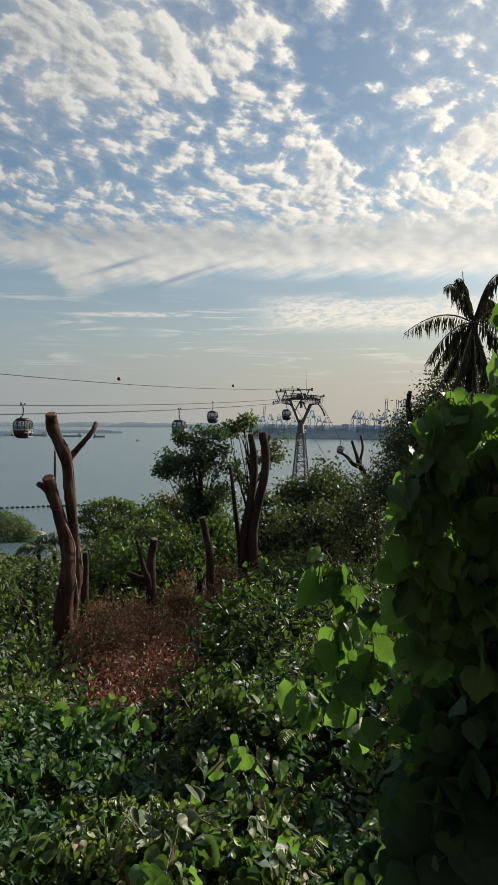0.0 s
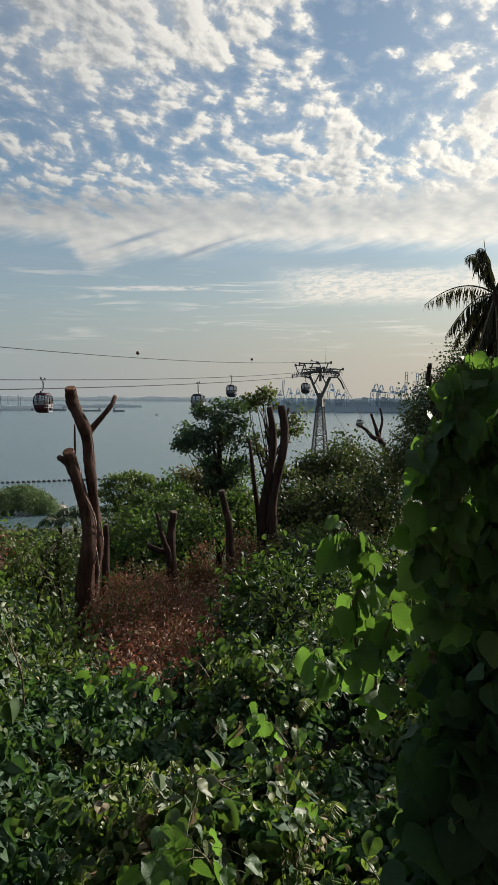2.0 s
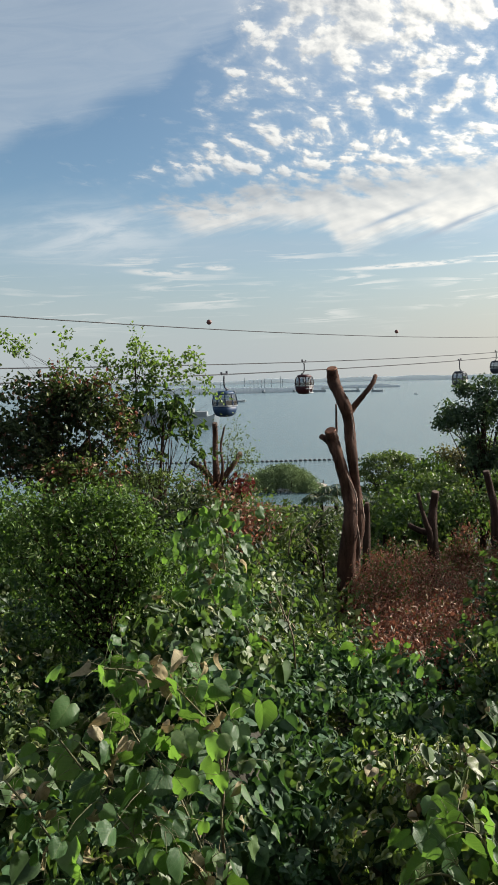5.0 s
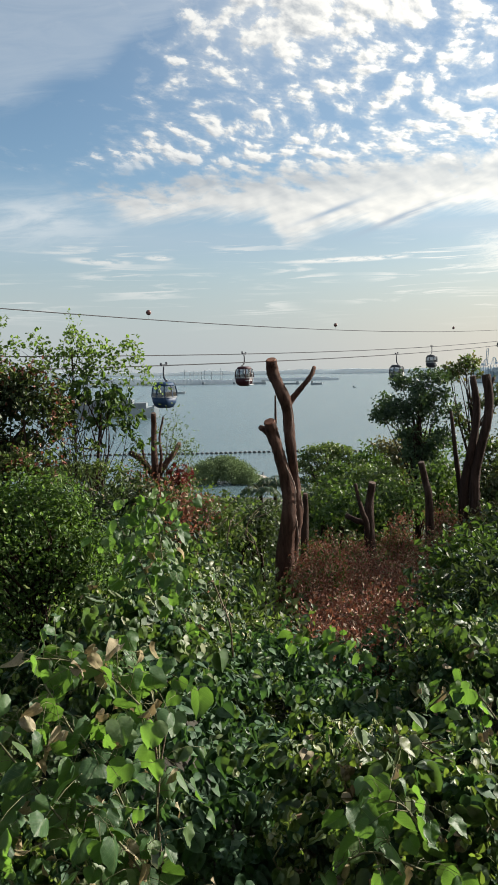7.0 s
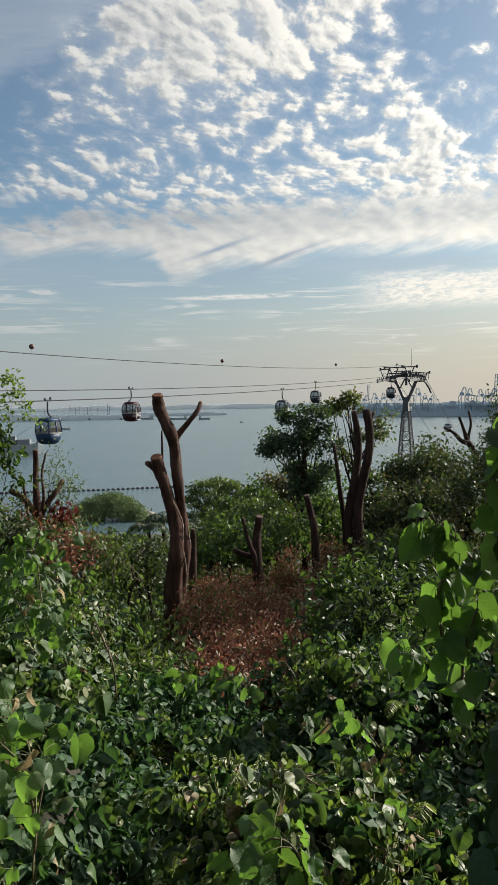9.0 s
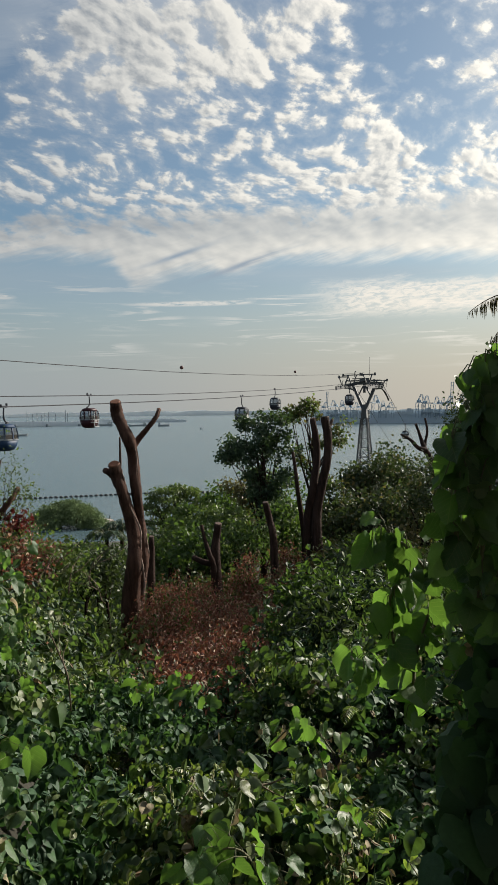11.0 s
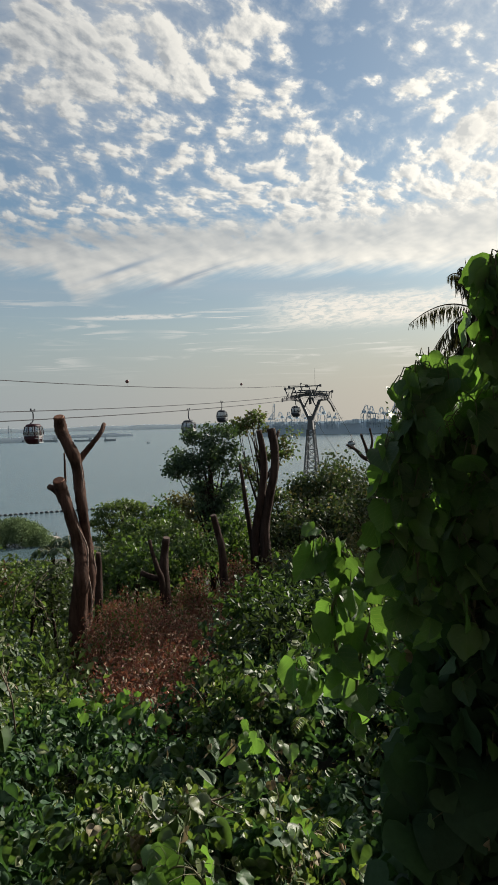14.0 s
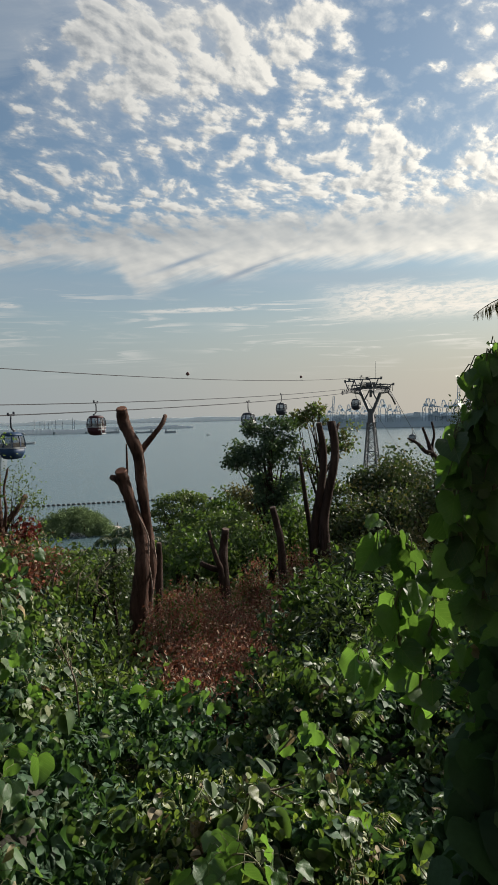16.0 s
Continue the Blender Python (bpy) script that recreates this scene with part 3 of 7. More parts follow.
def lance(seed, wide=0.22):
    r = random.Random(seed)
    fold, droop = r.uniform(0.1, 0.5), r.uniform(0.0, 0.3)
    co = np.array([(0, 0, 0), (0, 0.5, -0.1 * droop), (0, 1, -droop)] + [(s * w * wide, y, w * wide * fold - droop * y * y) for s in (1, -1) for w, y in ((0.85, 0.28), (1.0, 0.6))])
    return co, np.array([(0, 3, 1), (1, 3, 4), (1, 4, 2), (0, 5, 1), (1, 5, 6), (1, 6, 2)])


def diamond(wide=0.24):
    return np.array([(0, 0, 0), (wide, 0.45, 0.06), (0, 1, -0.1), (-wide, 0.45, 0.06)]), np.array([(0, 1, 2), (0, 2, 3)])


HEARTS = [heart(i) for i in range(12)]
LANCES = [lance(i) for i in range(4)]
ROUNDS = [lance(i + 9, 0.34) for i in range(4)]


def simple(seed, wide):
    """A small leaf of two faces, folded along its midrib and drooping."""
    r = random.Random(seed)
    fold, droop, skew = r.uniform(0.0, 0.22), r.uniform(0.0, 0.3), r.uniform(-0.06, 0.06)
    co = np.array([(0, 0, 0), (wide, 0.42, fold * wide * 2), (-wide + skew, 0.46, fold * wide * 2), (skew, 1, -droop)])
    return co, np.array([(0, 1, 3), (0, 3, 2)])


SLIM = [simple(i, 0.20) for i in range(5)]
OVAL = [simple(i + 9, 0.33) for i in range(5)]
DIAMONDS = [diamond(0.26), diamond(0.34)]


def unit(v):
    return v / np.maximum(np.linalg.norm(v, axis=-1, keepdims=True), 1e-9)


def leaves_np(pos, tip, nrm, size, kinds, rng):
    """Places, turns and sizes many leaves; returns joined places and triangles."""
    y = unit(tip)
    x = unit(np.cross(y, nrm))
    z = np.cross(x, y)
    pick = rng.integers(0, len(kinds), len(pos))
    cos, fs, base = [], [], 0
    for k, (co, f) in enumerate(kinds):
        i = np.nonzero(pick == k)[0]
        if len(i) == 0:
            continue
        c = size[i, None, None] * (co[None, :, 0, None] * x[i, None] + co[None, :, 1, None] * y[i, None] + co[None, :, 2, None] * z[i, None]) + pos[i, None]
        cos.append(c.reshape(-1, 3))
        fs.append((f[None] + (np.arange(len(i)) * len(co))[:, None, None] + base).reshape(-1, 3))
        base += len(i) * len(co)
    return np.concatenate(cos), np.concatenate(fs)


def tube(points, radii, n=8, wob=0.0, seed=0, cap=True):
    """A tapered, slightly knobbly tube along the points, as a bmesh-ready pair of places and faces."""
    rnd = random.Random(seed)
    pts = [Vector([float(c) for c in p]) for p in points]
    co, fs = [], []
    ref = Vector((0.31, 0.87, 0.2))
    for i, p in enumerate(pts):
        d = (pts[min(i + 1, len(pts) - 1)] - pts[max(i - 1, 0)]).normalized()
        u = d.cross(ref).normalized()
        v = d.cross(u)
        for k in range(n):
            a = 2 * math.pi * k / n
            r = float(radii[i]) * (1 + wob * rnd.uniform(-1, 1))
            co.append(p + r * (math.cos(a) * u + math.sin(a) * v))
    for i in range(len(pts) - 1):
        for k in range(n):
            fs.append((i * n + k, i * n + (k + 1) % n, (i + 1) * n + (k + 1) % n, (i + 1) * n + k))
    if cap:
        fs.append(tuple(range(n))[::-1])
        fs.append(tuple((len(pts) - 1) * n + k for k in range(n)))
    return co, fs


def smooth_line(points, steps=4):
    """A Catmull-Rom line through points (places with a radius as last number)."""
    q = [np.array(p, float) for p in points]
    q = [2 * q[0] - q[1]] + q + [2 * q[-1] - q[-2]]
    out = []
    for i in range(1, len(q) - 2):
        for s in range(steps):
            t = s / steps
            out.append(0.5 * (2 * q[i] + (q[i + 1] - q[i - 1]) * t + (2 * q[i - 1] - 5 * q[i] + 4 * q[i + 1] - q[i + 2]) * t * t + (3 * q[i] - q[i - 1] - 3 * q[i + 1] + q[i + 2]) * t ** 3))
    out.append(q[-2])
    return out


def tubes_mesh(name, lines, material, n=8, wob=0.0, steps=3):
    """Several tubes joined in one mesh; each line a list of (x, y, z, radius)."""
    co, fs = [], []
    for k, ln in enumerate(lines):
        ln = smooth_line(ln, steps) if steps > 1 and len(ln) > 2 else ln
        c, f = tube([p[:3] for p in ln], [max(0.0008, p[3]) for p in ln], n, wob, seed=k)
        b = len(co)
        co += [tuple(v) for v in c]
        fs += [tuple(b + i for i in g) for g in f]
    me = bpy.data.meshes.new(name)
    me.from_pydata(co, [], fs)
    me.polygons.foreach_set("use_smooth", np.ones(len(me.polygons), dtype=bool))
    me.materials.append(material)
    return me


def box(bm, c, s, m=None):
    r = bmesh.ops.create_cube(bm, size=1, matrix=(m or Matrix()) @ Matrix.Translation(c) @ Matrix.Diagonal((*s, 1)))
    return r["verts"]


def beam(bm, a, b, w, h=None):
    """A square bar from a to b."""
    a, b = Vector(a), Vector(b)
    d = b - a
    m = Matrix.Translation((a + b) / 2) @ d.to_track_quat("Z", "Y").to_matrix().to_4x4() @ Matrix.Diagonal((w, h or w, d.length, 1))
    bmesh.ops.create_cube(bm, size=1, matrix=m)


# ------------------------------------------------------------------ ground, sea, far shores
PROFILE_R = [0, 2, 3, 7, 14, 21, 28, 45, 80, 140, 200, 240, 262, 290, 400]
PROFILE_Z = [-1.75, -2.1, -2.6, -3.5, -4.8, -6.2, -8.5, -14, -22, -30, -37, -42, -45.5, -49, -52]


def sstep(a, b, v):
    t = max(0.0, min(1.0, (v - a) / (b - a)))
    return t * t * (3 - 2 * t)


def lift(x, y):
    """The slope stands higher on both sides of the hollow with the lopped trunks."""
    r, az = math.hypot(x, y), math.degrees(math.atan2(x, y))
    left = 0.95 * sstep(-2.5, -9.0, az) * (1 - 0.65 * sstep(-11.0, -14.0, az)) * sstep(3.2, 5.2, r) * (1 - sstep(13, 19, r))
    right = 0.60 * sstep(11.5, 15.5, az) * sstep(4.5, 7.0, r) * (1 - sstep(14, 20, r))
    return left + right


def ground_z(x, y):
    r = math.hypot(x, y)
    if y < 0:
        r = math.hypot(x, y * 0.25)
    z = EYE + float(np.interp(r, PROFILE_R, PROFILE_Z))
    w = min(1.0, r / 20)
    z += w * 0.5 * noise.noise(Vector((x * 0.11, y * 0.11, 3))) + (0.8 * lift(x, y) if y > 0 else 0)
    # islet off the shore
    q = ((x + 16) / 17) ** 2 + ((y - 305) / 16) ** 2
    z += 10.0 * math.exp(-q * 1.2)
    return z


def build_ground():
    co, fs = [], []
    rs = [0.0] + [0.8 * 1.13 ** i for i in range(52)]
    rs = [r for r in rs if r < 520]
    n = 120
    for r in rs:
        for k in range(n):
            a = 2 * math.pi * k / n
            x, y = r * math.sin(a), r * math.cos(a)
            co.append((x, y, ground_z(x, y)))
    for i in range(len(rs) - 1):
        for k in range(n):
            fs.append((i * n + k, i * n + (k + 1) % n, (i + 1) * n + (k + 1) % n, (i + 1) * n + k))
    me = mesh_np("ground", co, None, M_SOIL, True, quads=fs)
    ob = new("ground", me)
    tagged(ob, "dark soil slope under dense vines and shrubs", "ground", kind="structure")
    # the sea
    co, fs = [], []
    rs = [30, 120, 250, 400, 700, 1200, 2200, 3600, 4780]
    for r in rs:
        for k in range(96):
            a = 2 * math.pi * k / 96
            co.append((r * math.sin(a), r * math.cos(a), 0))
    for i in range(len(rs) - 1):
        for k in range(96):
            fs.append((i * 96 + k, (i + 1) * 96 + k, (i + 1) * 96 + (k + 1) % 96, i * 96 + (k + 1) % 96))
    ob = new("water", mesh_np("water", co, None, M_WATER, True, quads=fs))
    tagged(ob, "calm grey-blue sea strait reaching the far shores", "sea", kind="structure")


def ridge(name, d, az0, az1, h0, h1, depth, material, label, step=0.12, seed=0, flat=0.0):
    """A low strip of land with an uneven skyline, seen over the water."""
    rnd = random.Random(seed)
    co, fs = [], []
    n = int((az1 - az0) / step)
    for i in range(n + 1):
        az = az0 + (az1 - az0) * i / n
        e = min(1, 6 * i / n, 6 * (n - i) / n)
        h = h0 + (h1 - h0) * (0.5 + 0.5 * noise.noise(Vector((az * 0.35, seed, 0.5)))) * e + (1 - flat) * (h1 - h0) * 0.25 * rnd.random()
        for dd, z in ((d, -0.5), (d, h * 0.97), (d + 2.0, h), (d + depth, -0.5)):
            v = P(az, 0, dd)
            co.append((v.x, v.y, z))
    for i in range(n):
        for k in range(3):
            fs.append((4 * i + k, 4 * i + k + 1, 4 * i + 5 + k, 4 * i + 4 + k))
    ob = new(name, mesh_np(name, co, None, material, False, quads=fs))
    return tagged(ob, label, "shore", kind="structure")


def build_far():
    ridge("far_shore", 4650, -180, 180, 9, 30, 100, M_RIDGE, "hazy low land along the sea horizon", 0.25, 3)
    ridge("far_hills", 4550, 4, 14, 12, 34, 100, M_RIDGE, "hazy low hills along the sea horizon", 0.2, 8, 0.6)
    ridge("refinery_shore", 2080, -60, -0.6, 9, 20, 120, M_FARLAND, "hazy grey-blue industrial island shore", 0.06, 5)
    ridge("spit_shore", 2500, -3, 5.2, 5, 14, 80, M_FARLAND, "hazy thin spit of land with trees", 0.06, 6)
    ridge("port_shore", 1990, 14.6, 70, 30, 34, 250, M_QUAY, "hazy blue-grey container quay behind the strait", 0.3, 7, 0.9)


def chimney(az, d, h, r, i):
    b = P(az, 0, d)
    t = thing("refinery_chimney", (b.x, b.y, 0), "tall hazy grey refinery chimney on the island shore", "chimney", "refinery chimneys")
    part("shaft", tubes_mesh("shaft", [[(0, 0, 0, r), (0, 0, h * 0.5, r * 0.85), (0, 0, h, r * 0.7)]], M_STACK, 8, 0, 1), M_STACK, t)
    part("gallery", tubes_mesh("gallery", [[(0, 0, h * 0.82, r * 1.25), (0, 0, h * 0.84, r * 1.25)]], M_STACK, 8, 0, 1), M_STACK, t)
    return t


def storage_tank(az, d, r, h):
    b = P(az, 0, d)
    t = thing("storage_tank", (b.x, b.y, 0), "pale hazy round oil storage tank on the island", "tank", "oil tanks")
    part("shell", tubes_mesh("shell", [[(0, 0, 0, r), (0, 0, h, r)]], M_STACK, 16, 0, 1), M_STACK, t)
    part("roof", tubes_mesh("roof", [[(0, 0, h, r * 0.98), (0, 0, h + r * 0.2, r * 0.1)]], M_STACK, 16, 0, 1), M_STACK, t)


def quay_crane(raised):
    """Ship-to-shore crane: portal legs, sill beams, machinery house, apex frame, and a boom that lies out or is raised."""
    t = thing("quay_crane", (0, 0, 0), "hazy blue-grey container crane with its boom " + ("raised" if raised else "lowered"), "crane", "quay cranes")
    for sx in (-9, 9):
        for sy in (-13, 13):
            bm = bmesh.new()
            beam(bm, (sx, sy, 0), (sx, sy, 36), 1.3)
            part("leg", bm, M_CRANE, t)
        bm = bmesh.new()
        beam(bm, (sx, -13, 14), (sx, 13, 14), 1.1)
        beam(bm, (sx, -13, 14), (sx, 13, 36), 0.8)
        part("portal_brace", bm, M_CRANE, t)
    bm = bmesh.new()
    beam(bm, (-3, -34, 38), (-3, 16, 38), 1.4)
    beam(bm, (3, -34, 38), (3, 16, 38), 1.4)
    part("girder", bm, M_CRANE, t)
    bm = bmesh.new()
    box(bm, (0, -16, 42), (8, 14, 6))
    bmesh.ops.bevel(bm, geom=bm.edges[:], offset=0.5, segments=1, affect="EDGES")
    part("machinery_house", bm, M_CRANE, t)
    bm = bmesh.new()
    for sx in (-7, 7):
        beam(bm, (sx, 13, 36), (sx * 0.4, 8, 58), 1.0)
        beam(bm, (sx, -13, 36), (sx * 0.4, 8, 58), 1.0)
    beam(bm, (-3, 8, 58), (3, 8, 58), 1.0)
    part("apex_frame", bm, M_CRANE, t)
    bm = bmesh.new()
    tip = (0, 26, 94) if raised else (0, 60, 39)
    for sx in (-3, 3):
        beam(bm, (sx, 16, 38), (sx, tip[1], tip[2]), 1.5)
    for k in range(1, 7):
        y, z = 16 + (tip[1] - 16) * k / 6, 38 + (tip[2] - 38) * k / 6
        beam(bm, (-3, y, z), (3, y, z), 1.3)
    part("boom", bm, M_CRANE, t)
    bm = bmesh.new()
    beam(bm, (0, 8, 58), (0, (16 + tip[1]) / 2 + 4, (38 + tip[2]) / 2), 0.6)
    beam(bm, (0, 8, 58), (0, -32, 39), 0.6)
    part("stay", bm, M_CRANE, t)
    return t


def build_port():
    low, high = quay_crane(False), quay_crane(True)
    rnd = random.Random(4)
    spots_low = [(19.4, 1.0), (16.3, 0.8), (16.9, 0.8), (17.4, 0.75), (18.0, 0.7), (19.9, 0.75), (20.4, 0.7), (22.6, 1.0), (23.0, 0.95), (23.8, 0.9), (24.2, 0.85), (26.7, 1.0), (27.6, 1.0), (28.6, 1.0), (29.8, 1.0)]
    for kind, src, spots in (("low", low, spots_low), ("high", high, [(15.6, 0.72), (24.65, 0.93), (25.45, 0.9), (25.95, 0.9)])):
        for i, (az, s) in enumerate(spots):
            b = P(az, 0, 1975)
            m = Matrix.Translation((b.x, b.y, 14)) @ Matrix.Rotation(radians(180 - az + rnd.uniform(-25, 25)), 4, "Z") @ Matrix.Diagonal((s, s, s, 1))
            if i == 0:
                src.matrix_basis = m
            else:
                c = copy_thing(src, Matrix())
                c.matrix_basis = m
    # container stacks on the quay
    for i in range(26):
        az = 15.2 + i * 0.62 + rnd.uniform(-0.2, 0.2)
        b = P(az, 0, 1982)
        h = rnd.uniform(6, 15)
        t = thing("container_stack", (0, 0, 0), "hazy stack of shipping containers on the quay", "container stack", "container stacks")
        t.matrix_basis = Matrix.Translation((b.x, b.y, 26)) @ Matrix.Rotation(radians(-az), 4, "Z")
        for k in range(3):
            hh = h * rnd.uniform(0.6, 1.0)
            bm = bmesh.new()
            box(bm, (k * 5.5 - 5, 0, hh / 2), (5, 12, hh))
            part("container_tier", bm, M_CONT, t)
    # refinery
    for az, h in ((-14.0, 34), (-12.6, 30), (-8.1, 26), (-6.3, 46), (-5.9, 34), (-5.6, 40), (-5.3, 30), (-5.05, 36), (-4.8, 42), (-4.3, 34), (-3.6, 50), (-3.45, 38), (-2.2, 34), (-9.3, 26), (-10.6, 24), (-16.5, 30), (-19.0, 34), (-21.5, 28)):
        chimney(az, 2120, 0.62 * h + 12, 1.3, 0)
    for az in (-9.1, -7.4, -7.1, -4.9, -2.6):
        storage_tank(az, 2072, rnd.uniform(3, 4.5), rnd.uniform(4, 6.5))


def ship(name, az, d, length, beam_w, hull_h, heading, kind, label):
    b = P(az, 0, d)
    t = thing(name, (b.x, b.y, 0), label, "ship", "ships at anchor")
    t.rotation_euler = (0, 0, radians(heading))
    bm = bmesh.new()
    L, W, H = length / 2, beam_w / 2, hull_h
    ring = [(-L, W * 0.8), (-L * 0.9, W), (L * 0.7, W), (L * 0.9, W * 0.55), (L, 0)]
    ring = ring + [(x, -y) for x, y in reversed(ring[:-1])]
    lo = [bm.verts.new((x * 0.97, y * 0.85, -1)) for x, y in ring]
    hi = [bm.verts.new((x, y, H * (1.25 if x > L * 0.8 else 1.0))) for x, y in ring]
    for i in range(len(ring)):
        j = (i + 1) % len(ring)
        bm.faces.new((lo[i], lo[j], hi[j], hi[i]))
    bm.faces.new(hi)
    part("hull", bm, M_HULL, t)
    bm = bmesh.new()
    sx = -L * 0.72
    box(bm, (sx, 0, H + hull_h * 0.5), (length * 0.09, beam_w * 0.85, hull_h))
    box(bm, (sx, 0, H + hull_h * 1.1), (length * 0.07, beam_w * 0.95, hull_h * 0.25))
    bmesh.ops.bevel(bm, geom=bm.edges[:], offset=hull_h * 0.03, segments=1, affect="EDGES")
    part("superstructure", bm, M_SUPER, t)
    bm = bmesh.new()
    beam(bm, (sx + length * 0.01, 0, H + hull_h), (sx + length * 0.01, 0, H + hull_h * 2.0), length * 0.006 + 0.2)
    beam(bm, (sx + length * 0.01, -beam_w * 0.2, H + hull_h * 1.7), (sx + length * 0.01, beam_w * 0.2, H + hull_h * 1.7), length * 0.004 + 0.15)
    part("mast", bm, M_SUPER, t)
    bm = bmesh.new()
    box(bm, (sx - length * 0.07, 0, H + hull_h * 0.55), (length * 0.035, beam_w * 0.3, hull_h * 1.0))
    part("funnel", bm, M_HULL, t)
    if kind == "container":
        n = 5
        for i in range(n):
            x = -L * 0.45 + i * L * 0.27
            bm = bmesh.new()
            hh = hull_h * (0.95, 1.0, 0.75, 0.95, 0.6)[i]
            box(bm, (x, 0, H + hh / 2), (L * 0.235, beam_w * 0.94, hh))
            part("container_bay", bm, M_SHIPBOX, t, "stacked grey and white shipping containers")
    return t


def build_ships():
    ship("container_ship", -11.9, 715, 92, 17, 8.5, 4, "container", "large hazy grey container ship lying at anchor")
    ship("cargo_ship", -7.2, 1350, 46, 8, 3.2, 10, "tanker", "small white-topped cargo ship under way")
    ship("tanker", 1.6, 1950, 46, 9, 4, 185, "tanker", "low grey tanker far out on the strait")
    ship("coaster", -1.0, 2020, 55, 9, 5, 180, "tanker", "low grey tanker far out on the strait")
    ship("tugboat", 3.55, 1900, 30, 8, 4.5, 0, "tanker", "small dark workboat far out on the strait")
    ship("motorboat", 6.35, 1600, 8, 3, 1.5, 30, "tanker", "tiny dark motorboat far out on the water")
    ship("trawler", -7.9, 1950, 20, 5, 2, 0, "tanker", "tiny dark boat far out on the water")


def build_boom():
    """Floating barrier: black floats on a line, right across the bay."""
    t = thing("floating_barrier", (0, 400, 0), "string of black floats across the bay", "barrier")
    fl = tubes_mesh("float", [[(-0.85, 0, 0.3, 0.35), (-0.7, 0, 0.3, 0.62), (0.7, 0, 0.3, 0.62), (0.85, 0, 0.3, 0.35)]], M_BUOY, 8, 0, 1)
    line = []
    i, az = 0, -26.0
    while az < 12.5:
        d = 402 - 0.02 * (az + 6) ** 2 + 4 * math.sin(az * 0.3)
        b = P(az, 0, d)
        line.append((b.x, b.y - 400, 0.25, 0.06))
        o = part("float", fl, M_BUOY, t)
        o.matrix_basis = Matrix.Translation((b.x, b.y - 400, 0)) @ Matrix.Rotation(radians(-az + 90 * 0), 4, "Z")
        az += 0.36
    part("line", tubes_mesh("line", [line], M_BUOY, 5, 0, 1), M_BUOY, t)


def build_sky_block():
    """Unseen wall and canopy added behind and over the viewpoint to cut sky light."""
    for name, c, size, label in (("unseen_wall_south", (0, -1.45, EYE + 0.55), (15.0, 0.25, 4.9), "unseen grey wall added behind the viewpoint to block sky light"), ("ceiling", (0, -0.62, EYE + 3.08), (15.0, 1.9, 0.16), "unseen grey canopy added over the viewpoint to block sky light")):
        bm = bmesh.new()
        box(bm, c, size)
        bmesh.ops.bevel(bm, geom=bm.edges[:], offset=0.02, segments=1, affect="EDGES")
        ob = part(name, bm, M_WALL, None)
        tagged(ob, label, "wall" if name == "unseen_wall_south" else "ceiling", kind="structure")


build_ground()
build_sky_block()
build_far()
build_port()
build_ships()
build_boom()


# ------------------------------------------------------------------ cable car
def line_pt(side, u):
    """Plan place on the ropeway, u metres from the tower towards the viewer; side -1 the near rope, 1 the far one, 0 the middle."""
    tx, ty = 48.6, 145.0
    dx, dy = -0.556, -0.831
    nx, ny = -0.831, 0.556
    g = 3.0 * side
    return tx + dx * u + nx * g, ty + dy * u + ny * g


def rope_z(side, u):
    """Height of the ropes, sagging between the supports."""
    a = (4.386, -0.0626, 0.000217) if side < 0 else (4.494, -0.0559, 0.000216)
    if u < 0:
        return EYE + a[0] - 0.42 * max(0.0, -u - 2.5)
    return EYE + a[0] + a[1] * u + a[2] * u * u


def rope(name, side, u0, u1, r, zfun, label):
    pts = []
    n = 60
    for i in range(n + 1):
        u = u0 + (u1 - u0) * i / n
        x, y = line_pt(side, u)
        pts.append((x, y, zfun(u), r))
    ob = part(name, tubes_mesh(name, [pts], M_CABLE, 6, 0, 1), M_CABLE, None)
    tagged(ob, label, "cable")
    return ob


